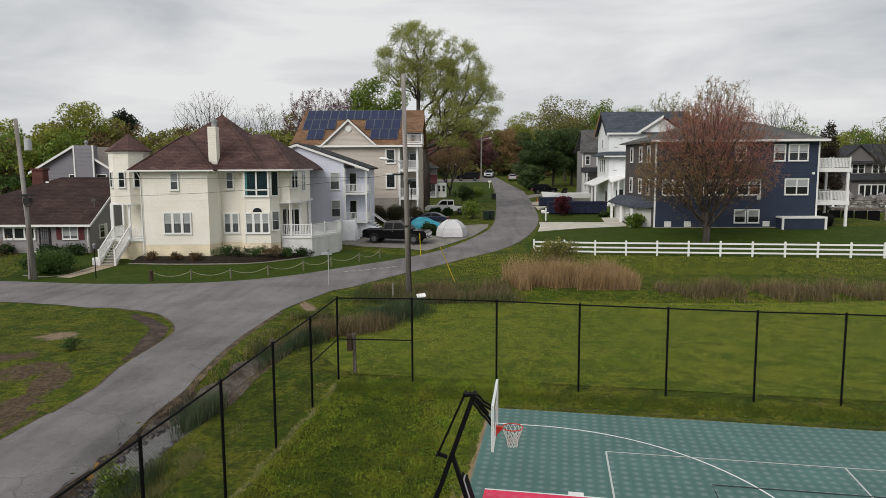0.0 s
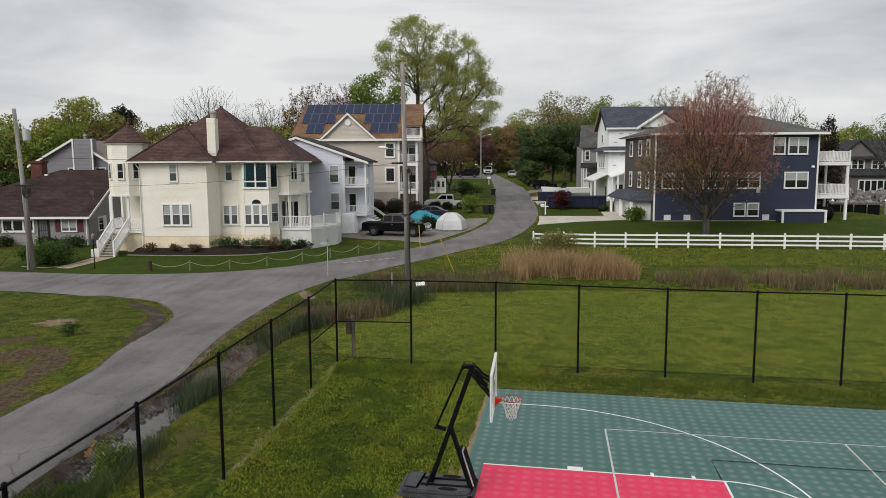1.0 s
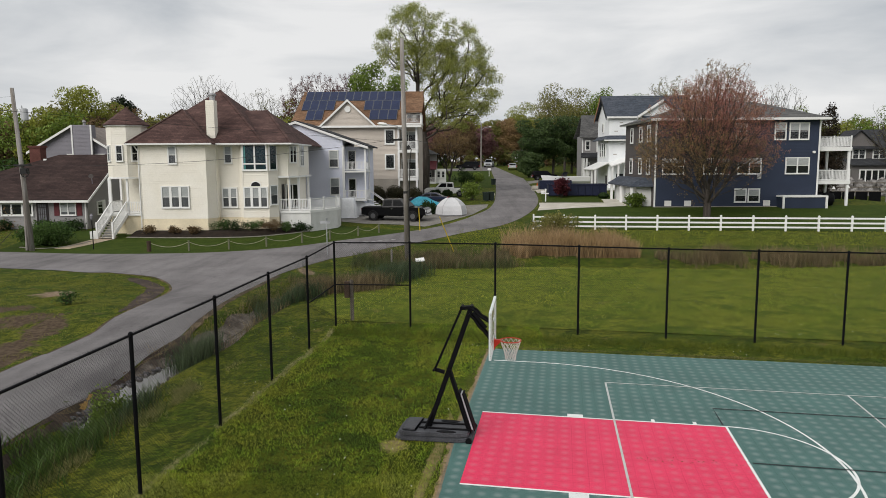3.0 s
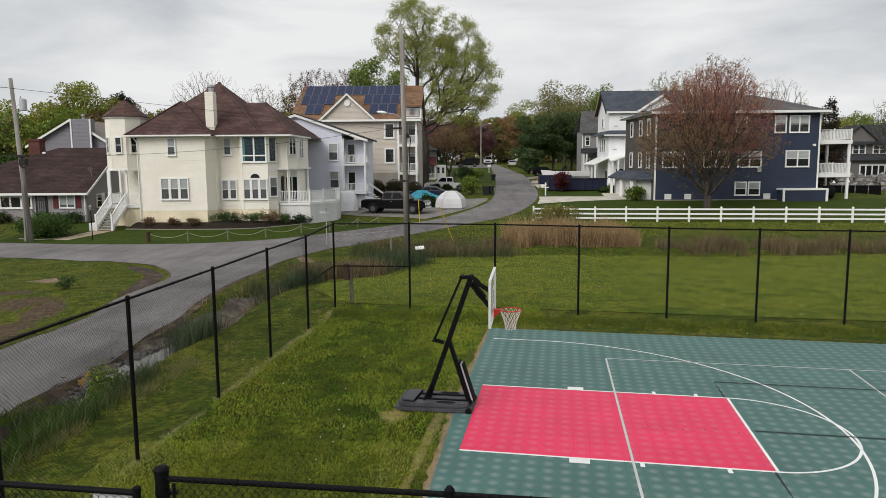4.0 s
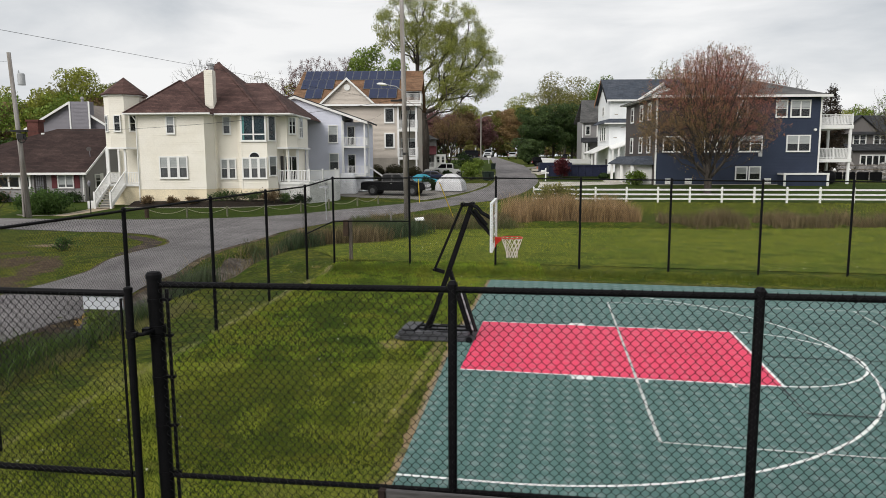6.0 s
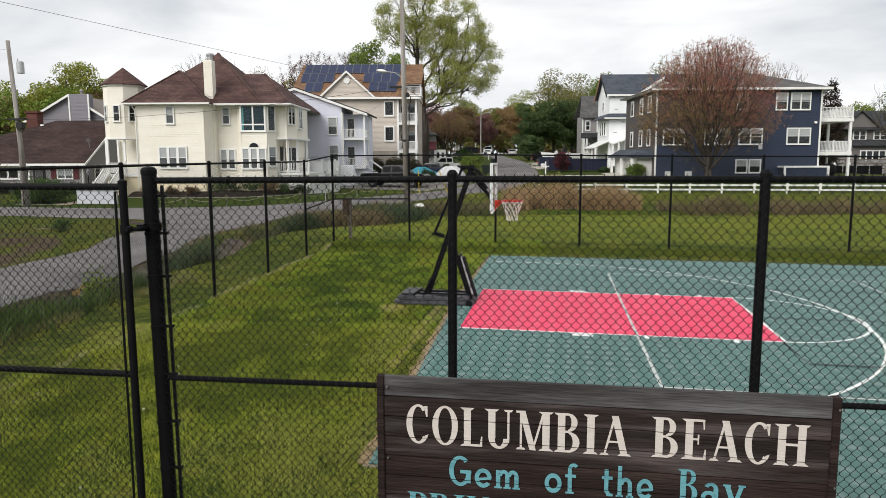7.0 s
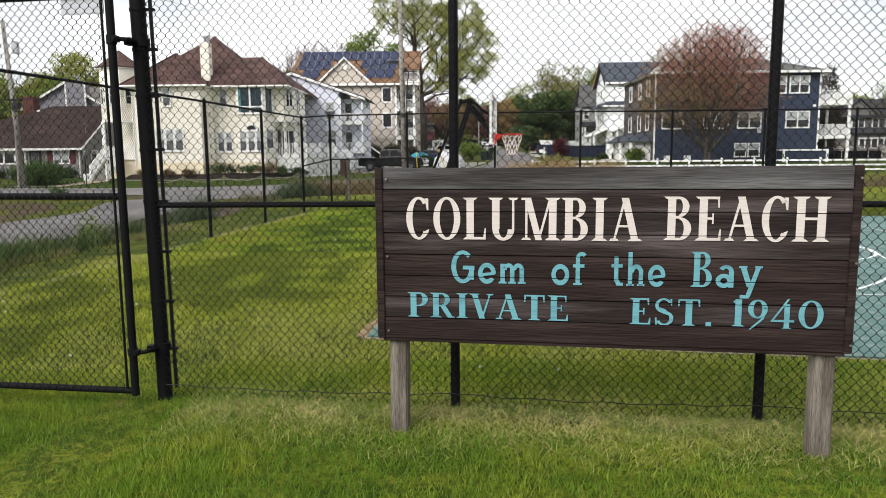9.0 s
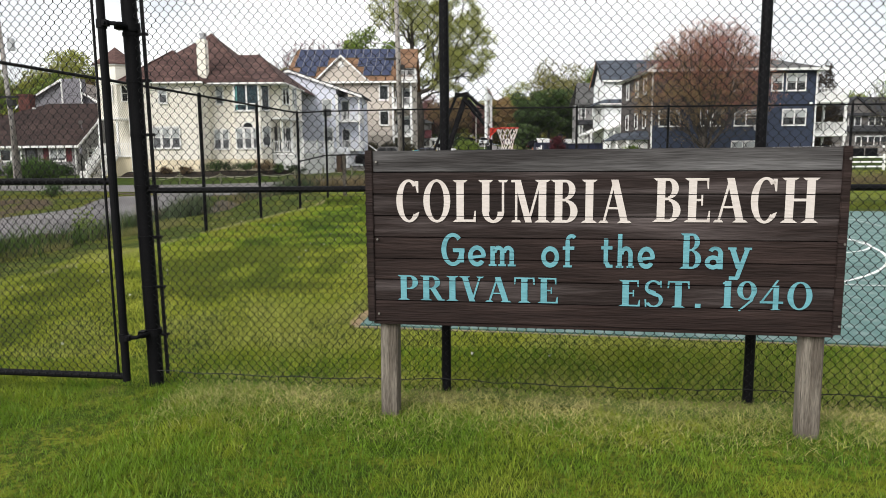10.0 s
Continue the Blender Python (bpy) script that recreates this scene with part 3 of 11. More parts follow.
def tile_material(name, col, rough, pale=0.28):
    """Snap-together plastic tiles, about a foot wide, with pale worn centres and recessed seams."""
    m = mat(name, col, rough, 0.10, 0.7, 30, 0.1, spec=0.3, world_space=True)
    n, l = m.node_tree.nodes, m.node_tree.links
    b = n["Principled BSDF"]
    src = b.inputs["Base Color"].links[0].from_socket
    co = n.new("ShaderNodeTexCoord").outputs["Object"]
    sep = n.new("ShaderNodeSeparateXYZ")
    l.new(co, sep.inputs[0])

    def op(kind, a, bb=None):
        q = n.new("ShaderNodeMath")
        q.operation = kind
        for i, s in enumerate((a, bb)):
            if s is None:
                continue
            if isinstance(s, (int, float)):
                q.inputs[i].default_value = s
            else:
                l.new(s, q.inputs[i])
        return q.outputs[0]

    d = []
    for ax in ("X", "Y"):
        f = op("FRACT", op("MULTIPLY", sep.outputs[ax], 1 / 0.305))
        d.append(op("ABSOLUTE", op("SUBTRACT", f, 0.5)))
    r = op("SQRT", op("ADD", op("MULTIPLY", d[0], d[0]), op("MULTIPLY", d[1], d[1])))
    mr = n.new("ShaderNodeMapRange")
    mr.inputs["From Min"].default_value, mr.inputs["From Max"].default_value = 0.42, 0.05
    mr.interpolation_type = "SMOOTHSTEP"
    l.new(r, mr.inputs["Value"])
    x = n.new("ShaderNodeMix")
    x.data_type = "RGBA"
    l.new(op("MULTIPLY", mr.outputs["Result"], 0.30), x.inputs["Factor"])
    l.new(src, x.inputs["A"])
    x.inputs["B"].default_value = (*(0.55 * c + pale for c in col), 1)
    l.new(x.outputs["Result"], b.inputs["Base Color"])
    return m


TILE_GREEN = tile_material("green_court_tile", (0.0627, 0.1375, 0.1232), 0.6)
TILE_RED = tile_material("red_court_tile", (0.66, 0.0286, 0.0935), 0.5, 0.17)
LINE_WHITE = mat("white_court_paint", (0.72, 0.74, 0.72), 0.6, 0.08, 2.0, 30, 0.05)
LINE_GREY = mat("grey_court_paint", (0.48, 0.50, 0.48), 0.6, 0.10, 2.0, 30, 0.05)
LINE_BLACK = mat("black_court_paint", (0.020, 0.028, 0.03), 0.6, 0.10, 2.0, 30, 0.05)

court = thing("sports_court", "green and red plastic-tiled basketball court with painted lines", "sports court", COURT, kind="structure")
STAINED = mat("stained_concrete", (0.20, 0.165, 0.115), 0.9, 0.25, 1.5, 20, 0.4)
slab = Geo().prism([(left_edge(V0) - 0.05, V0 - 0.05), (U1 + 0.05, V0 - 0.05), (U1 + 0.05, V1 + 0.05), (U0 - 0.05, V1 + 0.05), (U0 - 0.05, 0)], -0.25, 0.012)
part("slab", slab, STAINED, court, "weathered concrete base edge")
LANE_U, LANE_V = 5.68, 1.96
T = 0.026
P, GAP = 0.305, 0.0006


def tile_box(g, x0, y0, x1, y1):
    """A tile with its top, four sides and a joint all round."""
    y0, x1, y1 = y0 + GAP, x1 - GAP, y1 - GAP
    xa, xb = (max(x0, left_edge(y)) + GAP for y in (y0, y1))
    vs = [(x, y, z) for z in (0.002, T) for x, y in ((xa, y0), (x1, y0), (x1, y1), (xb, y1))]
    return g.add(vs, [(4, 5, 6, 7), (0, 1, 5, 4), (1, 2, 6, 5), (2, 3, 7, 6), (3, 0, 4, 7)])


one_tile = tile_box(Geo(), 0, 0, P, P).mesh("tile", TILE_GREEN)
fields = {"green": (Geo(), TILE_GREEN), "red": (Geo(), TILE_RED)}
near_tiles = []
for x0, y0, x1, y1, colour in ((U0, LANE_V, U1, V1, "green"), (U0, V0, U1, -LANE_V, "green"), (U0, -LANE_V, 0.0, LANE_V, "green"), (LANE_U, -LANE_V, U1, LANE_V, "green"), (0.0, -LANE_V, LANE_U, LANE_V, "red")):
    for i in range(math.floor(x0 / P), math.ceil(x1 / P)):
        for j in range(math.floor(y0 / P), math.ceil(y1 / P)):
            a0, b0, a1, b1 = max(x0, i * P), max(y0, j * P), min(x1, (i + 1) * P), min(y1, (j + 1) * P)
            if a1 - max(a0, left_edge(b0)) < 0.01 or b1 - b0 < 0.01:
                continue
            if a1 - a0 > P - 1e-6 and b1 - b0 > P - 1e-6 and 0 <= i < 20 and j < -10:
                near_tiles.append((i * P, j * P))
            else:
                tile_box(fields[colour][0], a0, b0, a1, b1)
for colour, (g, m) in fields.items():
    part(colour + "_tiles", g, m, court, colour + " plastic court tiles", kind="stuff")


def line(name, pts, w, material, lift=0.0045):
    g = Geo()
    n = len(pts)
    for i, p in enumerate(pts):
        d = (Vector(pts[min(i + 1, n - 1)]) - Vector(pts[max(i - 1, 0)])).normalized()
        s = Vector((-d.y, d.x)) * w / 2
        p = Vector(p)
        g.v += [(p.x + s.x, p.y + s.y, T + lift), (p.x - s.x, p.y - s.y, T + lift)]
        if i:
            k = 2 * i
            g.f.append((k - 2, k - 1, k + 1, k))
    return part(name, g, material, court)


def arc(cx, cy, r, a0, a1, n=40):
    return [(cx + r * math.cos(radians(a0 + (a1 - a0) * i / n)), cy + r * math.sin(radians(a0 + (a1 - a0) * i / n))) for i in range(n + 1)]


line("key_line", [(0, LANE_V), (LANE_U, LANE_V)], 0.055, LINE_WHITE)
line("key_line", [(0, -LANE_V), (LANE_U, -LANE_V)], 0.055, LINE_WHITE)
line("free_throw_line", [(LANE_U, -LANE_V), (LANE_U, LANE_V)], 0.055, LINE_WHITE)
line("free_throw_arc", arc(LANE_U, 0, LANE_V, -90, 90), 0.055, LINE_WHITE, 0.006)
line("three_point_line", [(-0.15, 6.45), (1.1, 6.45)] + arc(1.1, 0, 6.45, 90, -90, 60) + [(1.1, -6.45), (-0.15, -6.45)], 0.055, LINE_WHITE, 0.008)
for s in (1, -1):
    part("block_mark", Geo().box(2.05, min(s * 1.99, s * 2.17), T, 2.42, max(s * 1.99, s * 2.17), T + 0.005), LINE_WHITE, court)
    for u in (3.35 if s < 0 else 4.05, 4.85 if s < 0 else 5.0):
        part("lane_mark", Geo().box(u - 0.04, min(s * 1.99, s * 2.14), T, u + 0.04, max(s * 1.99, s * 2.14), T + 0.005), LINE_WHITE, court)
line("volleyball_line", [(3.23, -4.85), (3.11, 4.80)], 0.05, LINE_GREY, 0.010)
line("volleyball_line", [(3.12, 4.80), (U1 - 0.1, 4.80)], 0.045, LINE_GREY, 0.012)
line("volleyball_line", [(3.23, -4.85), (U1 - 0.1, -4.95)], 0.045, LINE_GREY, 0.012)
line("volleyball_line", [(9.33, -4.85), (9.33, 4.80)], 0.045, LINE_GREY, 0.010)
line("pickleball_line", [(5.62, 2.0), (5.62, 3.15), (U1 - 0.2, 3.15)], 0.045, LINE_BLACK, 0.0145)
line("pickleball_line", [(5.62, -2.0), (5.62, -3.3), (U1 - 0.2, -3.3)], 0.045, LINE_BLACK, 0.0145)
line("pickleball_line", [(5.76, -0.05), (U1 - 0.2, -0.05)], 0.045, LINE_BLACK, 0.0145)

# worn sandy earth along the edges of the court
SAND = mat("sandy_earth", (0.24, 0.17, 0.095), 0.95, 0.3, 3.0, 25, 0.8, col2=(0.11, 0.105, 0.035), mask=(0.5, 0.62), world_space=True)
for a, b, w in (((U0, V0), (U0, V1), -0.13),):
    n = 70
    pts = [COURT @ Vector((left_edge(a[1] + (b[1] - a[1]) * i / n), a[1] + (b[1] - a[1]) * i / n, 0)) for i in range(n + 1)]
    pts = [(p.x, p.y) for p in pts]
    strip_along(pts, -0.1, -w, 0.014, SAND, "worn_edge", "bare sandy earth along the court edge", "bare earth", 2, 0.05)


# ---- chain-link fences round the court ----
MESH_W, MESH_H, FENCE_H = 0.067, 0.0375, 3.05


def link_panel(width, z0, z1, r, flat=False, cell=1.0):
    """Woven wire: every wire runs down in a zigzag and hooks its neighbours. Local x along the fence, z up."""
    n = max(2, round(width / (MESH_W * cell)))
    pw = width / n
    rows = max(2, round((z1 - z0) / (MESH_H * cell)))
    ph = (z1 - z0) / rows
    k = 2 if flat else 3
    vs, fs = [], []
    for i in range(n):
        for side in (0, 1):
            # two mirrored runs make the diamonds
            base = len(vs)
            steps = 0
            for j in range(rows + 1):
                x = i * pw + (0.5 * pw if j % 2 else 0.0) if side == 0 else (i + 1) * pw - (0.5 * pw if j % 2 else 0.0)
                z = z0 + j * ph
                y = r * 0.6 * (1 if (j + side) % 2 else -1)
                if flat:
                    vs += [(x - r, y, z), (x + r, y, z)]
                    steps += 1
                    continue
                # a short upright turn where two wires hook into each other
                for dz, out in ((-0.17, 1.0), (0.17, 1.0)):
                    vs += [(x - r, y - r * 0.6, z + dz * ph), (x + r, y - r * 0.6, z + dz * ph), (x, y + r * out, z + dz * ph)]
                    steps += 1
            for j in range(steps - 1):
                for q in range(k if not flat else 1):
                    a, b = base + j * k + q, base + j * k + (q + 1) % k
                    fs.append((a, b, b + k, a + k))
    return vs, fs


def fence_run(name, label, pts, post_r, rail_r, wire_r, mids=(), flat=False, z_of=None, tie=True, group="", end_posts=(True, True), foot_wire=False, cell=1.0):
    """A fence through the points (plan), with a post at each, a top rail and a woven panel between."""
    root = thing(name, label, "fence", pose(pts[0][0], pts[0][1], 0), group)
    o = Vector((*pts[0], 0))
    zf = z_of or (lambda p: float(level(p[0], p[1])))
    for i, p in enumerate(pts):
        if (i == 0 and not end_posts[0]) or (i == len(pts) - 1 and not end_posts[1]):
            continue
        z = zf(p)
        g = Geo().tube((p[0] - o.x, p[1] - o.y, z - 0.3), (p[0] - o.x, p[1] - o.y, z + FENCE_H + 0.03), post_r, n=12)
        g.lathe([(post_r * 1.15, 0), (post_r * 1.15, 0.03), (post_r * 0.6, 0.055)], 10, (p[0] - o.x, p[1] - o.y, z + FENCE_H + 0.01))
        part("post", g, BLACK_STEEL, root, smooth=False)
    cache = {}
    for i, (a, b) in enumerate(zip(pts[:-1], pts[1:])):
        za, zb = zf(a), zf(b)
        A, B = Vector((a[0] - o.x, a[1] - o.y, za)), Vector((b[0] - o.x, b[1] - o.y, zb))
        part("top_rail", Geo().tube(A + Vector((0, 0, FENCE_H)), B + Vector((0, 0, FENCE_H)), rail_r, n=10), BLACK_STEEL, root)
        if i in mids:
            part("middle_rail", Geo().tube(A + Vector((0, 0, FENCE_H * 0.5)), B + Vector((0, 0, FENCE_H * 0.5)), rail_r * 0.9, n=10), BLACK_STEEL, root)
        w = round((B - A).xy.length, 2)
        d = (B - A).normalized()
        key = w
        if key not in cache:
            cache[key] = big_mesh("wire_mesh", *link_panel(w, 0.04, FENCE_H + 0.03, wire_r, flat, cell), WIRE)
        ang = math.atan2(d.y, d.x)
        # fences on a slope keep their wires upright
        shear = Matrix.Identity(4)
        shear[2][0] = (zb - za) / w
        off = Vector((-math.sin(ang), math.cos(ang), 0)) * -(rail_r + 0.006)
        part("wire_mesh", cache[key], None, root, m=Matrix.Translation(A + off) @ Matrix.Rotation(ang, 4, "Z") @ shear)
        if foot_wire:
            pts_w = [A.lerp(B, j / 12) + off * 1.3 + Vector((0, 0, 0.15 - 0.02 * math.sin(math.pi * j / 12) + 0.008 * math.sin(j * 2.3))) for j in range(13)]
            part("tension_wire", Geo().chain(pts_w, 0.0032, 5), WIRE, root)
        if tie:
            g = Geo()
            for k in range(1, int(w / 0.6)):
                c = A.lerp(B, k * 0.6 / w) + Vector((0, 0, FENCE_H))
                g.tube(c - d * 0.006, c + d * 0.006, rail_r + 0.006, n=8)
            part("tie_wires", g, BLACK_STEEL, root, kind="stuff")
    return root


CORNER = (-4.35, 24.85)
far_pts = [(-4.35, 24.85), (-1.60, 24.60), (1.43, 24.19), (4.26, 23.66), (7.15, 23.18), (9.95, 22.75), (12.66, 22.42), (15.5, 22.0), (18.4, 21.6)]
left_pts = [(-4.35, 24.85), (-4.80, 22.35), (-5.15, 19.00), (-5.45, 15.55), (-5.80, 12.15), (-6.15, 8.90), (-6.50, 5.62)]


def near_y(x):
    return 5.08 - 0.1225 * (x + 2.147)


near_pts = [(x, near_y(x)) for x in (-2.147, 0.105, 2.18, 4.45, 6.7, 8.95, 11.2, 13.4, 15.4)]
fence_run("court_fence", "tall black chain-link fence along the far side of the court", far_pts, 0.038, 0.024, 0.0022, flat=True, group="court fences")
fence_run("court_fence", "tall black chain-link fence beside the ditch", left_pts, 0.038, 0.024, 0.0034, flat=True, group="court fences", end_posts=(False, True))
zero = lambda p: -0.05 + 0.006 * min(0.0, p[0])
near_fence = fence_run("court_fence", "tall black chain-link fence behind the wooden sign", near_pts[:4], 0.034, 0.024, 0.0031, mids=range(20), z_of=zero, foot_wire=True, group="court fences", end_posts=(False, True))
fence_run("court_fence", "tall black chain-link fence behind the wooden sign", near_pts[3:], 0.034, 0.024, 0.0030, cell=2.0, mids=range(20), z_of=zero, group="court fences", end_posts=(False, True), flat=True)
fence_run("court_fence", "tall black chain-link fence at the far end of the court", [(18.4, 21.6), (17.9, 18), (17.4, 14), (16.9, 10), (16.2, 6), (15.4, near_y(15.4))], 0.038, 0.024, 0.0040, cell=2.0, flat=True, group="court fences", z_of=zero, end_posts=(False, False))
# brace rails of the corner bays
for (a, b), h in (((far_pts[0], far_pts[1]), 1.52), ((left_pts[0], left_pts[1]), 1.52)):
    za, zb = float(level(*a)), float(level(*b))
    ob = part("brace_rail", Geo().tube((a[0] - CORNER[0], a[1] - CORNER[1], za + h), (b[0] - CORNER[0], b[1] - CORNER[1], zb + h), 0.022, n=8), BLACK_STEEL, None)
    ob.parent = bpy.data.objects["court_fence"]
    ob = part("truss_rod", Geo().tube((a[0] - CORNER[0], a[1] - CORNER[1], za + 0.12), (b[0] - CORNER[0], b[1] - CORNER[1], zb + h - 0.05), 0.004, n=6), BLACK_STEEL, None)
    ob.parent = bpy.data.objects["court_fence"]

# thick gate post with straps, the closed gate leaf and the fence left of it
gate_post = thing("gate_post", "thick black steel gate post with strap hinges", "post", pose(-2.147, 5.08, 0, 0, -0.5, 0))
part("shaft", Geo().tube((0, 0, -0.3), (0, 0, 3.055), 0.054, n=24), BLACK_STEEL, gate_post, smooth=False)
part("cap", Geo().lathe([(0.059, 3.035), (0.059, 3.065), (0.045, 3.085), (0.0, 3.093)], 24), BLACK_STEEL, gate_post)
part("tension_bar", Geo().box(0.083, -0.012, 0.05, 0.105, 0.004, 2.95), BLACK_STEEL, gate_post)
for z in (0.35, 0.72, 1.1, 1.48, 1.86, 2.25, 2.58, 2.86):
    part("strap", Geo().lathe([(0.059, z), (0.059, z + 0.022)], 20).box(0.05, -0.016, z, 0.12, 0.0, z + 0.022).tube((0.115, -0.02, z + 0.011), (0.115, 0.01, z + 0.011), 0.012, n=6), BLACK_STEEL, gate_post)

GX0, GX1 = -5.51, -2.30
gate = thing("gate", "closed black chain-link gate leaf with a blank pale notice", "gate", pose(GX1, near_y(GX1) - 0.18, 0.055, 0, 0, math.degrees(math.atan(-0.1225))) @ Matrix.Diagonal((1, 1, 0.969, 1)))
LW = (GX1 - GX0) / math.cos(math.atan(0.1225))
part("end_post", Geo().tube((0, 0, -0.01), (0, 0, 3.02), 0.029, n=14), BLACK_STEEL, gate)
part("cap", Geo().lathe([(0.033, 3.0), (0.033, 3.03), (0.0, 3.045)], 12), BLACK_STEEL, gate)
part("end_post", Geo().tube((-LW, 0, -0.01), (-LW, 0, 3.02), 0.036, n=14), BLACK_STEEL, gate)
for nm, z in (("top_rail", 2.985), ("middle_rail", 1.53), ("bottom_rail", 0.025)):
    part(nm, Geo().tube((-LW, 0, z), (0, 0, z), 0.026, n=12), BLACK_STEEL, gate)
part("wire_mesh", big_mesh("wire_mesh", *link_panel(round(LW, 2) - 0.06, 0.035, 2.98, 0.0031), WIRE), None, gate, m=pose(-LW + 0.03, -0.03, 0))
part("tension_bar", Geo().box(-0.052, -0.035, 0.05, -0.040, -0.02, 2.95), BLACK_STEEL, gate)
NOTICE = mat("faded_notice", (0.56, 0.58, 0.63), 0.6, 0.06, 2, 30, 0.03)
part("notice", Geo().box(-0.37, 0.0, 2.855, -0.05, 0.012, 2.958), NOTICE, gate, "blank pale metal notice")
for z in (0.38, 2.64):
    lean = -0.0087 * z
    hg = thing("strap_clamp", "black steel clamp hinge between gate and thick post", "clamp", pose(GX1, near_y(GX1) - 0.18, z), "gate hinges")
    part("leaf_clamp", Geo().lathe([(0.036, -0.03), (0.036, 0.03)], 14).box(0.02, -0.05, -0.02, 0.06, 0.0, 0.02).tube((0.04, -0.065, 0), (0.04, 0.02, 0), 0.012, n=6), BLACK_STEEL, hg)
    part("pin", Geo().chain([(0.035, -0.02, 0), (0.10, -0.01, 0), (0.15 + lean, 0.12, 0)], 0.015, 10), BLACK_STEEL, hg)
    part("post_clamp", Geo().lathe([(0.060, -0.03), (0.060, 0.03)], 16, (0.163 + lean, 0.16, 0)).box(0.08 + lean, 0.06, -0.025, 0.13 + lean, 0.13, 0.025).tube((0.105 + lean, 0.03, 0.0), (0.105 + lean, 0.13, 0.0), 0.014, n=6), BLACK_STEEL, hg)
fence_run("court_fence", "tall black chain-link fence beside the closed gate", [(-6.5, 5.62), (GX0 - 0.1, near_y(GX0 - 0.1))], 0.05, 0.024, 0.0029, z_of=zero, group="court fences", end_posts=(False, True))


# ---- the wooden sign ----
SIGN_W, SIGN_Z0, SIGN_Z1 = 2.80, 0.652, 1.737
SIGN_WOOD = mat("dark_stained_board", (0.01357, 0.007524, 0.006615), 0.8, 0.28, 1.5, 11, 0.5, col2=(0.04306, 0.02736, 0.0247), mask=(0.44, 0.80), stretch=(0.5, 5, 7), obj_random=0.30)
SIGN_GREYING = mat("greying_board", (0.01778, 0.01154, 0.01058), 0.82, 0.28, 1.6, 11, 0.5, col2=(0.07956, 0.06413, 0.0635), mask=(0.48, 0.74), stretch=(0.5, 5, 6), obj_random=0.20)
SIGN_TOP = mat("sun_bleached_board", (0.036, 0.0324, 0.0324), 0.85, 0.26, 1.3, 11, 0.5, col2=(0.1215, 0.117, 0.1188), mask=(0.38, 0.72), stretch=(0.5, 5, 6), obj_random=0.10)
CREAM = mat("cream_letter_paint", (0.56, 0.505, 0.475), 0.75, 0.04, 4.0, 22, 0.2, col2=(0.46, 0.40, 0.37), mask=(0.55, 0.75), stretch=(1, 1, 3))
TEAL = mat("teal_letter_paint", (0.120, 0.310, 0.360), 0.75, 0.08, 4.0, 22, 0.2, col2=(0.080, 0.220, 0.26), mask=(0.50, 0.70), stretch=(1, 1, 4))
SCREW = mat("screw_head", (0.25, 0.23, 0.21), 0.4, 0.2, 5, 60, 0.05, metal=0.7)
sign_ang = math.degrees(math.atan2(3.879 - 4.282, 2.386 + 0.376))
sign = thing("wooden_sign", "dark weathered plank sign with painted letters on two posts", "sign", pose(-0.376, 4.282, 0, 0, 0, sign_ang))
n_b = 8
bh = (SIGN_Z1 - SIGN_Z0) / n_b
rng = random.Random(3)
for i in range(n_b):
    z = SIGN_Z0 + i * bh
    y = rng.uniform(-0.003, 0.003)
    part("board", Geo().box(0.004, y, z + 0.0025, SIGN_W - 0.004, 0.04 + y, z + bh - 0.0025), SIGN_TOP if i >= 7 else SIGN_GREYING if i in (1, 4, 5, 6) else SIGN_WOOD, sign, bevel=0.003)
part("backing", Geo().box(0.03, 0.0415, SIGN_Z0 + 0.03, SIGN_W - 0.03, 0.046, SIGN_Z1 - 0.03), BLACK_STEEL, sign)
for nm, x in (("edge_batten", -0.012), ("edge_batten", SIGN_W - 0.036)):
    part(nm, Geo().box(x, -0.012, SIGN_Z0 - 0.002, x + 0.048, 0.044, SIGN_Z1 + 0.002), SIGN_WOOD, sign, bevel=0.004)
part("bottom_batten", Geo().box(0.02, 0.008, SIGN_Z0 - 0.022, SIGN_W - 0.02, 0.046, SIGN_Z0 - 0.002), SIGN_WOOD, sign, bevel=0.003)
for x in (0.03, SIGN_W - 0.03):
    g = Geo()
    for z in (SIGN_Z0 + 0.05, SIGN_Z0 + 0.53, SIGN_Z1 - 0.07):
        part("screw", Geo().tube((x + 0.03, -0.016, z), (x + 0.03, 0.0, z), 0.007, n=8), SCREW, sign)
for x, w, lean in ((0.045, 0.115, 0.6), (SIGN_W - 0.17, 0.125, -0.5)):
    g = Geo()
    n = 8
    for j in range(n):
        z0, z1 = -0.35 + j * (SIGN_Z1 + 0.25) / n, -0.35 + (j + 1) * (SIGN_Z1 + 0.25) / n
    g.box(0, 0.047, -0.35, w, 0.047 + 0.10, SIGN_Z1 - 0.12)
    part("post", g, OLD_WOOD, sign, "silvery cracked timber post", bevel=0.008, m=pose(x, 0, 0, 0, lean, 0))


# letters drawn with a broad pen: stems, hairlines, bowls and serifs, in a box one high
def stroke(a, b, w):
    (x0, y0), (x1, y1) = a, b
    return [(x0 - w / 2, y0), (x0 + w / 2, y0), (x1 + w / 2, y1), (x1 - w / 2, y1)]


def serif(x, y, w, up):
    h = 0.055
    y1 = y + h if up else y - h
    return [(x - w / 2, y), (x + w / 2, y), (x + w * 0.32, y1), (x - w * 0.32, y1)]


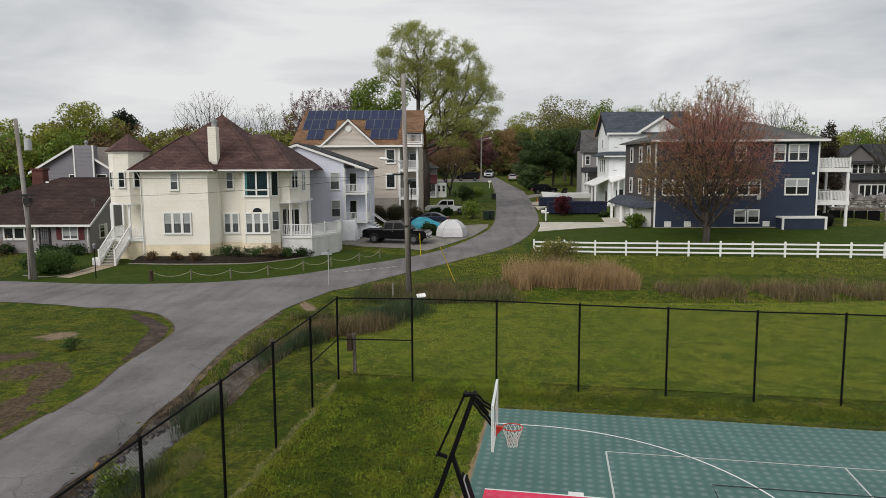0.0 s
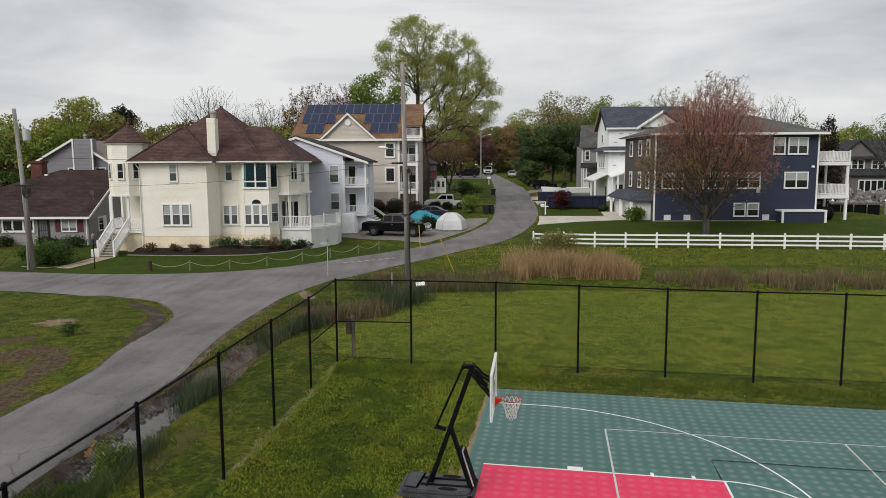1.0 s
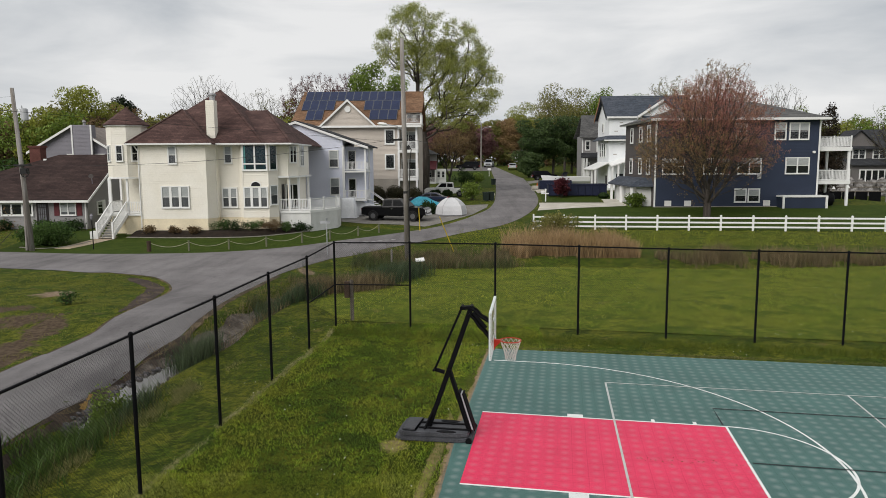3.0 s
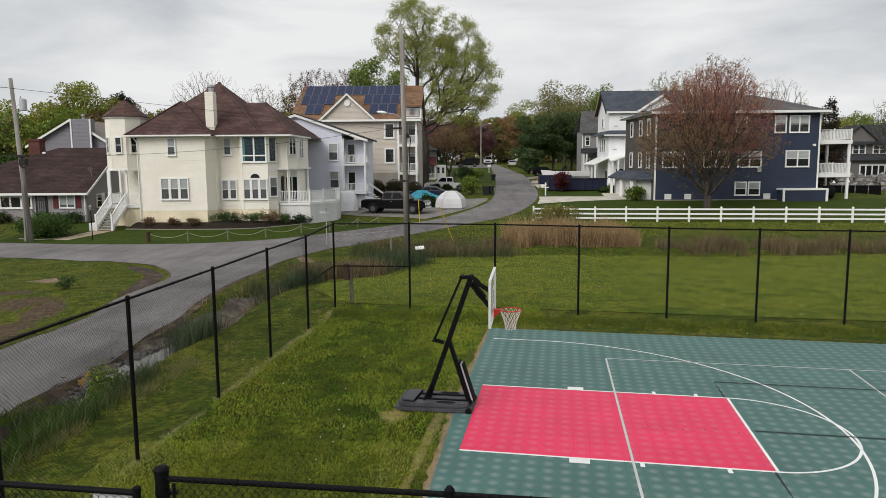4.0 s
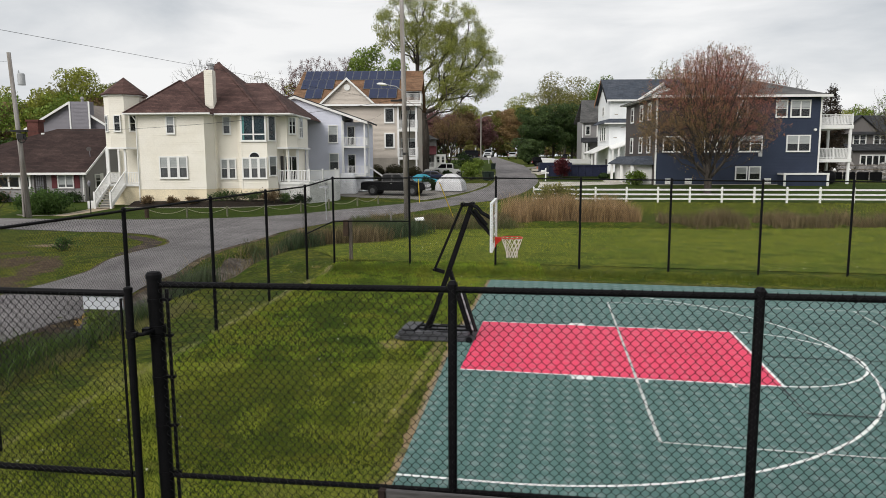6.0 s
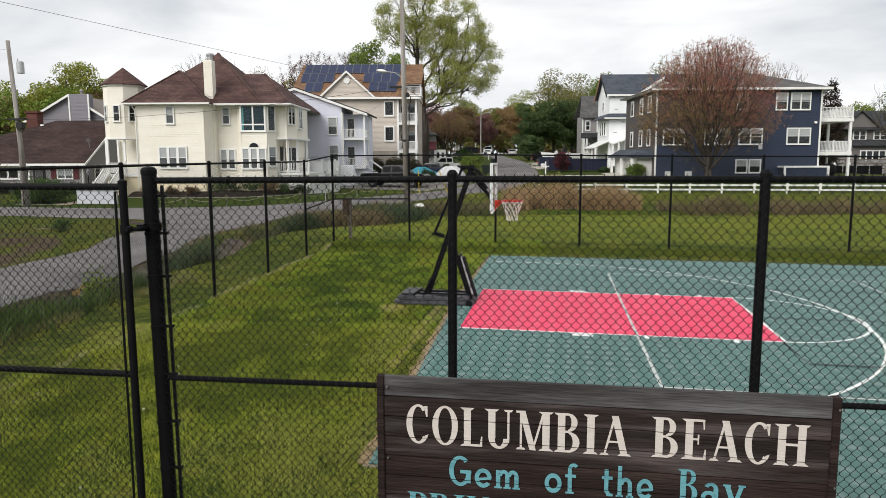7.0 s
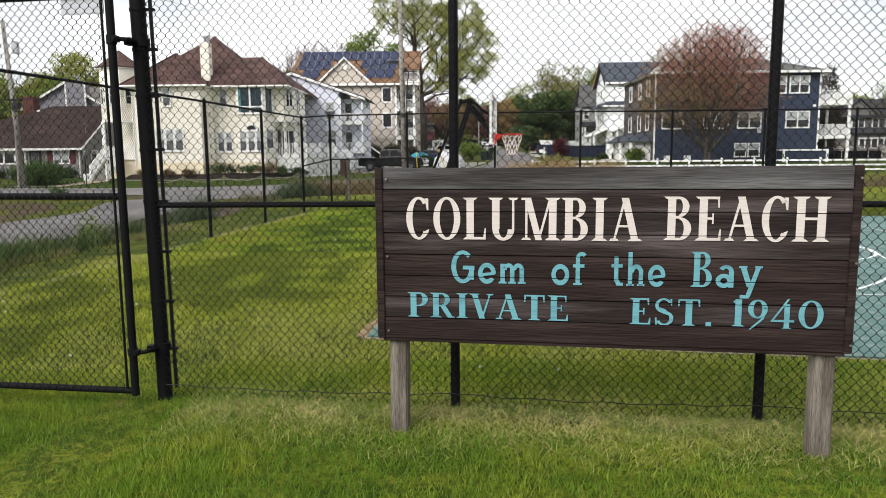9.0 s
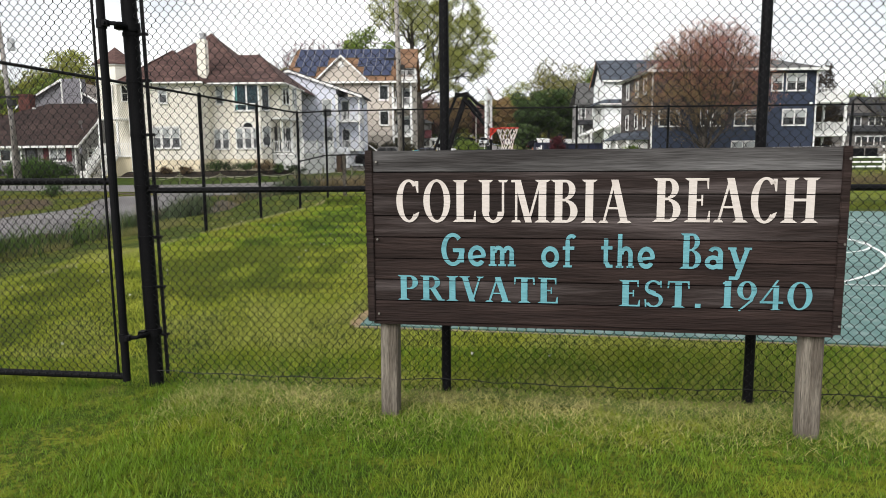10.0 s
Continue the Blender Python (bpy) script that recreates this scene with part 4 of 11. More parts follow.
def ring(cx, cy, rx, ry, ix, iy, a0=0, a1=360, n=28):
    """Quads between an outer and an inner oval; the inner one is narrower, so the sides are thick."""
    out = []
    for i in range(n):
        t0, t1 = radians(a0 + (a1 - a0) * i / n), radians(a0 + (a1 - a0) * (i + 1) / n)
        out.append([(cx + rx * math.cos(t0), cy + ry * math.sin(t0)), (cx + rx * math.cos(t1), cy + ry * math.sin(t1)), (cx + ix * math.cos(t1), cy + iy * math.sin(t1)), (cx + ix * math.cos(t0), cy + iy * math.sin(t0))])
    return out


S, H = 0.195, 0.06


def rect(x0, y0, x1, y1):
    return [(x0, y0), (x1, y0), (x1, y1), (x0, y1)]


def stem(x, y0=0.0, y1=1.0, s=S, feet=(True, True)):
    q = [stroke((x, y0), (x, y1), s)]
    if feet[0]:
        q.append(serif(x, y0, s + 0.2, True))
    if feet[1]:
        q.append(serif(x, y1, s + 0.2, False))
    return q


def glyph(ch):
    """Pieces and advance width of one serif capital or figure."""
    if ch == "C":
        return ring(0.34, 0.5, 0.34, 0.52, 0.17, 0.46, 48, 318) + [[(0.50, 0.98), (0.60, 0.98), (0.60, 0.70), (0.56, 0.70)], [(0.52, 0.2), (0.62, 0.24), (0.58, 0.12), (0.48, 0.10)]], 0.66
    if ch == "O" or ch == "0":
        return ring(0.36, 0.5, 0.36, 0.52, 0.19, 0.46), 0.74
    if ch == "L":
        return stem(0.17) + [rect(0.17, 0, 0.52, H), [(0.50, 0), (0.58, 0), (0.58, 0.27), (0.55, 0.27)]], 0.60
    if ch == "U":
        return stem(0.17, 0.25, 1.0, S, (False, True)) + stem(0.62, 0.25, 1.0, 0.06, (False, True)) + ring(0.367, 0.25, 0.285, 0.27, 0.115, 0.20, 180, 360, 16), 0.76
    if ch == "M":
        return stem(0.13, 0, 1, 0.06) + stem(0.80, 0, 1, S) + [stroke((0.16, 1.0), (0.45, 0.0), 0.17), stroke((0.74, 1.0), (0.45, 0.0), 0.06), rect(0.0, 0.945, 0.2, 1.0)], 0.97
    if ch == "B":
        return stem(0.17) + [rect(0.1, 1 - H, 0.36, 1), rect(0.1, 0.50, 0.38, 0.50 + H), rect(0.1, 0, 0.38, H)] + ring(0.34, 0.765, 0.25, 0.235, 0.09, 0.18, -90, 90, 14) + ring(0.36, 0.265, 0.29, 0.265, 0.11, 0.21, -90, 90, 14), 0.69
    if ch == "I":
        return stem(0.18), 0.37
    if ch == "1":
        return stem(0.20, 0, 1, S, (True, False)) + [[(0.04, 0.93), (0.2, 1.0), (0.2, 0.94), (0.06, 0.87)]], 0.40
    if ch == "A":
        return [stroke((0.36, 1.0), (0.62, 0.0), 0.18), stroke((0.36, 1.0), (0.10, 0.0), 0.06), rect(0.16, 0.32, 0.54, 0.37), serif(0.10, 0, 0.25, True), serif(0.62, 0, 0.36, True)], 0.78
    if ch == "E":
        return stem(0.17) + [rect(0.1, 1 - H, 0.50, 1), rect(0.1, 0, 0.54, H), rect(0.1, 0.48, 0.40, 0.53), [(0.49, 1), (0.55, 1), (0.55, 0.75), (0.52, 0.75)], [(0.52, 0), (0.6, 0), (0.6, 0.26), (0.57, 0.26)], rect(0.38, 0.38, 0.42, 0.63)], 0.63
    if ch == "H":
        return stem(0.17) + stem(0.65) + [rect(0.17, 0.48, 0.65, 0.54)], 0.82
    if ch == "P":
        return stem(0.17) + [rect(0.1, 1 - H, 0.38, 1), rect(0.1, 0.44, 0.38, 0.49)] + ring(0.36, 0.72, 0.28, 0.28, 0.10, 0.225, -90, 90, 14), 0.66
    if ch == "R":
        return stem(0.17) + [rect(0.1, 1 - H, 0.38, 1), rect(0.1, 0.46, 0.38, 0.51)] + ring(0.35, 0.735, 0.27, 0.265, 0.10, 0.21, -90, 90, 14) + [stroke((0.38, 0.5), (0.62, 0.02), 0.18), rect(0.55, 0, 0.76, 0.05)], 0.76
    if ch == "V":
        return [stroke((0.13, 1.0), (0.37, 0.0), 0.18), stroke((0.62, 1.0), (0.37, 0.0), 0.06), serif(0.13, 1, 0.34, False), serif(0.62, 1, 0.24, False)], 0.74
    if ch == "T":
        return stem(0.34, 0, 1, S, (True, False)) + [rect(0.05, 1 - H, 0.63, 1), [(0.03, 1), (0.09, 1), (0.06, 0.72), (0.02, 0.72)], [(0.59, 1), (0.65, 1), (0.66, 0.72), (0.62, 0.72)]], 0.70
    if ch == "S":
        top = ring(0.28, 0.74, 0.25, 0.28, 0.15, 0.21, 25, 270, 18)
        low = ring(0.30, 0.26, 0.27, 0.28, 0.15, 0.21, 90, -155, 18)
        return top + low + [[(0.14, 0.68), (0.26, 0.44), (0.46, 0.36), (0.34, 0.60)], [(0.46, 1.0), (0.52, 1.0), (0.52, 0.74), (0.49, 0.74)], [(0.05, 0), (0.09, 0), (0.08, 0.28), (0.03, 0.28)]], 0.60
    if ch == "9":
        return ring(0.30, 0.66, 0.29, 0.35, 0.13, 0.29) + [[(0.46, 0.78), (0.59, 0.72), (0.48, 0.28), (0.40, 0.30)], [(0.48, 0.28), (0.40, 0.30), (0.06, -0.08), (0.10, -0.12)]], 0.62
    if ch == "4":
        return stem(0.46, -0.06, 0.86, 0.16, (True, False)) + [rect(0.0, 0.2, 0.68, 0.28), stroke((0.04, 0.24), (0.50, 1.06), 0.07)], 0.72
    if ch == ".":
        return [rect(0.06, 0.0, 0.22, 0.16)], 0.28
    # rounded lower-case letters with one broad stroke
    w, xh = 0.15, 0.62
    if ch == "G":
        return ring(0.42, 0.5, 0.42, 0.52, 0.24, 0.40, 45, 360, 26) + [rect(0.42, 0.42, 0.84, 0.54), rect(0.64, 0.1, 0.82, 0.5)], 0.90
    if ch == "e":
        return ring(0.32, xh / 2, 0.32, xh / 2 + 0.02, 0.16, 0.19, 0, 325, 22) + [[(0.12, 0.22), (0.12, 0.31), (0.62, 0.36), (0.62, 0.27)]], 0.70
    if ch == "m":
        return [rect(0.03, 0, 0.19, xh), rect(0.37, 0, 0.53, 0.46), rect(0.71, 0, 0.87, 0.46), rect(-0.03, 0, 0.25, 0.06), rect(0.31, 0, 0.59, 0.06), rect(0.65, 0, 0.93, 0.06)] + ring(0.32, 0.42, 0.21, 0.22, 0.07, 0.09, 0, 180, 10) + ring(0.66, 0.42, 0.21, 0.22, 0.07, 0.09, 0, 180, 10), 0.98
    if ch == "o":
        return ring(0.33, xh / 2, 0.33, xh / 2 + 0.02, 0.17, 0.18), 0.72
    if ch == "f":
        return [rect(0.10, 0, 0.26, 0.8), rect(0.0, 0.54, 0.42, 0.64)] + ring(0.32, 0.80, 0.22, 0.22, 0.08, 0.10, 40, 180, 10) + [rect(0.02, 0, 0.34, 0.06)], 0.46
    if ch == "t":
        return [rect(0.10, 0.12, 0.26, 0.86), rect(0.0, 0.54, 0.42, 0.64), [(0.10, 0.2), (0.26, 0.2), (0.4, 0.0), (0.2, 0.0)], rect(0.24, 0, 0.44, 0.09)], 0.52
    if ch == "h":
        return [rect(0.03, 0, 0.19, 1.0), rect(0.43, 0, 0.59, 0.44)] + ring(0.34, 0.40, 0.25, 0.24, 0.09, 0.11, 0, 180, 12) + [rect(-0.03, 0, 0.25, 0.06), rect(0.37, 0, 0.65, 0.06)], 0.70
    if ch == "a":
        return [rect(0.42, 0, 0.58, 0.44)] + ring(0.33, 0.42, 0.25, 0.22, 0.10, 0.12, 0, 150, 12) + ring(0.27, 0.19, 0.26, 0.20, 0.11, 0.08), 0.68
    if ch == "y":
        return [stroke((0.10, xh), (0.34, 0.02), 0.18), stroke((0.60, xh), (0.28, -0.26), 0.15), rect(0.04, -0.30, 0.32, -0.20), rect(-0.02, xh - 0.06, 0.24, xh), rect(0.48, xh - 0.06, 0.72, xh)], 0.72
    return [], 0.45


def lettering(name, text, x0, x1, z, h, material):
    """One painted word that fills x0 to x1, its letters h high on the line z."""
    pieces, pen = [], 0.0
    gap = 0.07
    for ch in text:
        q, adv = glyph(ch)
        pieces.append((pen, q))
        pen += adv + gap
    k = (x1 - x0) / (pen - gap)
    g = Geo()
    lift = 0
    for px, q in pieces:
        for j, poly in enumerate(q):
            # overlapping strokes are stepped a hair apart; the paint breaks at the joints of the boards
            yy = -0.0062 - 0.00012 * (j % 7) - 0.0004 * (lift % 2)
            for i in range(n_b):
                piece = [(x0 + (px + a) * k, z + b * h) for a, b in poly]
                for edge_z, sgn in ((SIGN_Z0 + i * bh + 0.0022, 1), (SIGN_Z0 + (i + 1) * bh - 0.0022, -1)):
                    cutp = []
                    for (ax, az), (bx, bz) in zip(piece, piece[1:] + piece[:1]):
                        da, db = (az - edge_z) * sgn, (bz - edge_z) * sgn
                        if da >= 0:
                            cutp.append((ax, az))
                        if da * db < 0:
                            f = da / (da - db)
                            cutp.append((ax + (bx - ax) * f, az + (bz - az) * f))
                    piece = cutp
                if len(piece) < 3:
                    continue
                area = sum(p[0] * q2[1] - q2[0] * p[1] for p, q2 in zip(piece, piece[1:] + piece[:1]))
                c = len(g.v)
                g.v += [(a, yy, b) for a, b in piece]
                idx = tuple(range(c, c + len(piece)))
                g.f.append(idx if area > 0 else idx[::-1])
        lift += 1
    return part(name, g, material, sign)


lettering("word_columbia", "COLUMBIA", 0.185, 1.614, 1.295, 0.258, CREAM)
lettering("word_beach", "BEACH", 1.743, 2.645, 1.303, 0.258, CREAM)
lettering("word_gem", "Gem", 0.468, 0.940, 1.022, 0.200, TEAL)
lettering("word_of", "of", 1.087, 1.291, 1.022, 0.200, TEAL)
lettering("word_the", "the", 1.444, 1.768, 1.024, 0.205, TEAL)
lettering("word_bay", "Bay", 1.906, 2.303, 1.026, 0.210, TEAL)
lettering("word_private", "PRIVATE", 0.190, 1.196, 0.796, 0.158, TEAL)
lettering("word_est", "EST.", 1.560, 2.041, 0.790, 0.160, TEAL)
lettering("year_1940", "1940", 2.141, 2.651, 0.795, 0.162, TEAL)

# ---- the portable basketball hoop ----
PLASTIC = mat("grey_black_plastic", (0.060, 0.061, 0.068), 0.5, 0.3, 2.0, 30, 0.1)
RIM = mat("red_rim_paint", (0.55, 0.045, 0.025), 0.4, 0.1, 3, 30, 0.02)
NET = mat("white_net_cord", (0.75, 0.74, 0.70), 0.8, 0.05, 5, 50, 0.0)
PAD = mat("pale_pole_pad", (0.40, 0.40, 0.43), 0.6, 0.08, 3, 30, 0.05)
BOARD = bpy.data.materials.new("clear_acrylic")
BOARD.use_nodes = True
b = BOARD.node_tree.nodes["Principled BSDF"]
b.inputs["Base Color"].default_value = (0.72, 0.77, 0.77, 1)
b.inputs["Roughness"].default_value, b.inputs["Alpha"].default_value = 0.08, 0.35
hoop = thing("basketball_hoop", "black portable basketball hoop with clear board and red rim", "basketball hoop", pose(-0.30, 15.05, 0.0, 0, 0, -8.3))
# base: a wide tray with a raised lip, ballast hump and wheel block
base = Geo()
base.prism([(-0.92, -0.42), (-0.80, -0.52), (0.55, -0.50), (0.80, -0.40), (0.80, 0.40), (0.55, 0.50), (-0.80, 0.52), (-0.92, 0.42)], 0.02, 0.10)
base.prism([(-0.84, -0.36), (-0.74, -0.45), (0.50, -0.42), (0.72, -0.34), (0.72, 0.34), (0.50, 0.42), (-0.74, 0.45), (-0.84, 0.36)], 0.10, 0.20)
part("base", base, PLASTIC, hoop, "dark grey moulded plastic ballast base", bevel=0.025)
for y in (-0.16, 0.16):
    part("base_rail", Geo().box(-0.42, y - 0.035, 0.198, 0.74, y + 0.035, 0.225), BLACK_STEEL, hoop, bevel=0.006)
part("base_groove", Geo().prism([(0.22 + 0.22 * math.cos(t * math.pi / 8), 0.32 + 0.07 * math.sin(t * math.pi / 8)) for t in range(16)], 0.198, 0.208), BLACK_STEEL, hoop)
part("base_groove", Geo().prism([(0.22 + 0.22 * math.cos(t * math.pi / 8), -0.32 + 0.07 * math.sin(t * math.pi / 8)) for t in range(16)], 0.198, 0.208), BLACK_STEEL, hoop)
part("ballast_hump", Geo().prism([(-0.78, -0.36), (-0.46, -0.40), (-0.40, 0.40), (-0.78, 0.36)], 0.19, 0.245), PLASTIC, hoop, bevel=0.03)
part("fill_cap", Geo().lathe([(0.05, 0.2), (0.05, 0.225), (0.0, 0.228)], 12, (-0.55, 0.25, 0)), BLACK_STEEL, hoop)
for y in (-0.46, 0.46):
    part("wheel", Geo().tube((0.74, y - 0.03, 0.07), (0.74, y + 0.03, 0.07), 0.07, n=16), BLACK_STEEL, hoop)


def beam(p, q, w, d):
    p, q = Vector(p), Vector(q)
    m = Matrix.Translation(p) @ (q - p).to_track_quat("Z", "Y").to_matrix().to_4x4()
    return Geo().box(-w / 2, -d / 2, 0, w / 2, d / 2, (q - p).length, m)


TOPX, TOPZ = 0.74, 2.95
part("main_pole", beam((-0.25, 0, 0.10), (TOPX, 0, TOPZ), 0.12, 0.105), BLACK_STEEL, hoop, bevel=0.014)
part("front_strut", beam((0.70, 0, 0.12), (0.24, 0, 1.55), 0.16, 0.075), BLACK_STEEL, hoop, bevel=0.01)
part("pole_pad", beam((0.790, 0, 0.20), (0.525, 0, 1.02), 0.26, 0.055), PAD, hoop, "pale grey padded panel with dark edge", bevel=0.015)
part("pad_front", beam((0.828, 0, 0.18), (0.560, 0, 1.02), 0.29, 0.022), BLACK_STEEL, hoop)
part("pad_back", beam((0.745, 0, 0.14), (0.475, 0, 1.06), 0.30, 0.04), BLACK_STEEL, hoop)
part("lift_strut", beam((-0.08, 0, 1.52), (0.53, 0, 2.93), 0.05, 0.05), BLACK_STEEL, hoop)
part("handle", beam((-0.08, 0, 1.52), (0.14, 0, 1.46), 0.05, 0.08), BLACK_STEEL, hoop)
part("handle_grip", Geo().tube((-0.09, -0.11, 1.52), (-0.09, 0.11, 1.52), 0.026, n=10), BLACK_STEEL, hoop)
part("top_bracket", beam((0.50, 0, 2.93), (0.80, 0, 2.96), 0.16, 0.075), BLACK_STEEL, hoop, bevel=0.01)
for x, z in ((0.54, 2.96), (0.74, 2.97)):
    part("pivot_bolt", Geo().tube((x, -0.12, z), (x, 0.12, z), 0.035, n=12), BLACK_STEEL, hoop)
part("brace", beam((-0.30, -0.25, 0.16), (-0.10, 0, 0.62), 0.04, 0.04), BLACK_STEEL, hoop)
part("brace", beam((-0.30, 0.25, 0.16), (-0.10, 0, 0.62), 0.04, 0.04), BLACK_STEEL, hoop)
for y in (-0.10, 0.10):
    part("upper_arm", Geo().chain([(0.74, y, 2.95), (0.86, y, 2.88), (0.95, y, 2.77), (1.04, y, 2.72), (1.19, y, 2.63)], 0.028, 8), BLACK_STEEL, hoop)
    part("lower_arm", Geo().chain([(0.70, y, 2.82), (0.82, y, 2.70), (0.92, y, 2.55), (1.02, y, 2.46), (1.19, y, 2.24)], 0.028, 8), BLACK_STEEL, hoop)
    part("spring", Geo().tube((0.78, y * 0.5, 2.84), (1.06, y * 0.5, 2.50), 0.032, n=10), BLACK_STEEL, hoop)
BX, BW, BZ0, BZ1 = 1.08, 0.92, 2.03, 3.04
part("backboard", Geo().box(BX, -BW, BZ0 + 0.03, BX + 0.02, BW, BZ1 - 0.03), BOARD, hoop, "clear acrylic backboard")
fr = Geo()
fr.box(BX - 0.025, -BW, BZ1 - 0.04, BX + 0.03, BW, BZ1).box(BX - 0.025, -BW, BZ0, BX + 0.03, BW, BZ0 + 0.04)
fr.box(BX - 0.025, -BW, BZ0 + 0.04, BX + 0.03, -BW + 0.04, BZ1 - 0.04).box(BX - 0.025, BW - 0.04, BZ0 + 0.04, BX + 0.03, BW, BZ1 - 0.04)
part("board_frame", fr, mat("pale_board_frame", (0.62, 0.65, 0.64), 0.5, 0.05, 2, 20, 0.02), hoop, "pale board frame")
part("target_square", Geo().box(BX + 0.021, -0.305, 2.30, BX + 0.024, 0.305, 2.335).box(BX + 0.021, -0.305, 2.70, BX + 0.024, 0.305, 2.735).box(BX + 0.021, -0.305, 2.335, BX + 0.024, -0.27, 2.70).box(BX + 0.021, 0.27, 2.335, BX + 0.024, 0.305, 2.70), LINE_WHITE, hoop)
RZ, RR, RC = 2.24, 0.225, BX + 0.02 + 0.15 + 0.225
part("rim_bracket", Geo().box(BX + 0.03, -0.07, RZ - 0.20, BX + 0.05, 0.07, RZ + 0.02).add([(BX + 0.05, -0.05, RZ - 0.16), (BX + 0.05, 0.05, RZ - 0.16), (BX + 0.05, 0.05, RZ + 0.01), (BX + 0.05, -0.05, RZ + 0.01), (RC - RR, 0.05, RZ + 0.01), (RC - RR, -0.05, RZ + 0.01), (RC - RR, 0.05, RZ - 0.05), (RC - RR, -0.05, RZ - 0.05)], [(3, 2, 4, 5), (0, 7, 6, 1), (0, 3, 5, 7), (1, 6, 4, 2), (5, 4, 6, 7)]), RIM, hoop, "red rim bracket")
rim = Geo()
rim.chain([(RC + RR * math.cos(2 * math.pi * i / 32), RR * math.sin(2 * math.pi * i / 32), RZ) for i in range(33)], 0.012, 8)
part("rim", rim, RIM, hoop, "red steel ring")
net = Geo()
prof = [(0.222, 0.0), (0.20, -0.09), (0.165, -0.18), (0.135, -0.27), (0.115, -0.36), (0.12, -0.43)]
for k in range(12):
    for s in (1, -1):
        pts = [(RC + r * math.cos(2 * math.pi * (k + s * 0.5 * j) / 12), r * math.sin(2 * math.pi * (k + s * 0.5 * j) / 12), RZ + z) for j, (r, z) in enumerate(prof)]
        net.chain(pts, 0.0065, 4)
part("net", net, NET, hoop, "white cord net")

# the board and its ring stand a little askew on the arms
askew = Matrix.Translation((BX + 0.13, 0, 0)) @ Matrix.Rotation(radians(2.2), 4, "Z") @ Matrix.Translation((-BX, 0, 0))
for ob in hoop.children:
    if ob.name.split(".")[0] in ("backboard", "board_frame", "target_square", "rim_bracket", "rim", "net"):
        ob.matrix_basis = askew


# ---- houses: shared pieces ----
# lighter and teal versions of the painted interior shade
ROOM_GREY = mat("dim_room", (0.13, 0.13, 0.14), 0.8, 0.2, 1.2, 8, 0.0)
ROOM_TEAL = mat("teal_interior_shade", (0.012, 0.034, 0.045), 0.8, 0.4, 1.2, 8, 0.0)

SHINGLE = {}


def shingle_mat(name, col, col2):
    """Courses of tabs in mixed tones, with dark joints, weathered in broad patches."""
    m = mat(name, col, 0.95, 0.22, 0.5, 7, 0.5, col2=col2, mask=(0.35, 0.7), world_space=True, stretch=(1, 1, 2))
    n, l = m.node_tree.nodes, m.node_tree.links
    b = n["Principled BSDF"]
    src = b.inputs["Base Color"].links[0].from_socket
    sep, com = n.new("ShaderNodeSeparateXYZ"), n.new("ShaderNodeCombineXYZ")
    l.new(n.new("ShaderNodeNewGeometry").outputs["Position"], sep.inputs["Vector"])
    add = n.new("ShaderNodeMath")
    add.operation = "ADD"
    l.new(sep.outputs["X"], add.inputs[0])
    l.new(sep.outputs["Y"], add.inputs[1])
    l.new(add.outputs["Value"], com.inputs["X"])
    l.new(sep.outputs["Z"], com.inputs["Y"])
    br = n.new("ShaderNodeTexBrick")
    for k, v in (("Scale", 1.0), ("Brick Width", 0.45), ("Row Height", 0.125), ("Mortar Size", 0.016), ("Mortar Smooth", 0.6), ("Bias", 0.0)):
        br.inputs[k].default_value = v
    br.inputs["Color1"].default_value, br.inputs["Color2"].default_value, br.inputs["Mortar"].default_value = (0.78, 0.78, 0.78, 1), (1.25, 1.23, 1.22, 1), (0.55, 0.55, 0.55, 1)
    l.new(com.outputs["Vector"], br.inputs["Vector"])
    mu = n.new("ShaderNodeVectorMath")
    mu.operation = "MULTIPLY"
    l.new(src, mu.inputs[0])
    l.new(br.outputs["Color"], mu.inputs[1])
    l.new(mu.outputs["Vector"], b.inputs["Base Color"])
    return m


ROOF_RED = shingle_mat("red_brown_shingle", (0.060, 0.034, 0.031), (0.112, 0.066, 0.058))
ROOF_BROWN = shingle_mat("brown_shingle", (0.0304, 0.0184, 0.0168), (0.0544, 0.0344, 0.0304))
ROOF_DARK = shingle_mat("charcoal_shingle", (0.030, 0.032, 0.036), (0.048, 0.050, 0.054))
ROOF_SLATE = shingle_mat("slate_blue_shingle", (0.055, 0.066, 0.085), (0.075, 0.085, 0.105))
ROOF_TAN = shingle_mat("tan_brown_shingle", (0.15, 0.085, 0.05), (0.21, 0.125, 0.075))
ROOF_GREY = shingle_mat("grey_shingle", (0.085, 0.085, 0.085), (0.12, 0.12, 0.118))
SIDE_CREAM = mat("cream_siding", (0.77, 0.7313, 0.641), 0.6, 0.05, 0.4, 12, 0.05, col2=(0.81, 0.7761, 0.6958))
STONE_CREAM = mat("cream_foundation", (0.74, 0.65, 0.47), 0.85, 0.12, 0.8, 10, 0.3)
SIDE_BLUEGREY = mat("blue_grey_siding", (0.66, 0.68, 0.78), 0.6, 0.05, 0.4, 12, 0.05)
SIDE_TAN = mat("tan_siding", (0.5264, 0.4704, 0.4134), 0.65, 0.06, 0.4, 12, 0.05)
SIDE_TAUPE = mat("taupe_siding", (0.085, 0.074, 0.070), 0.65, 0.10, 0.4, 12, 0.05)
SIDE_GREY = mat("grey_siding", (0.252, 0.2436, 0.2436), 0.65, 0.07, 0.4, 12, 0.05)
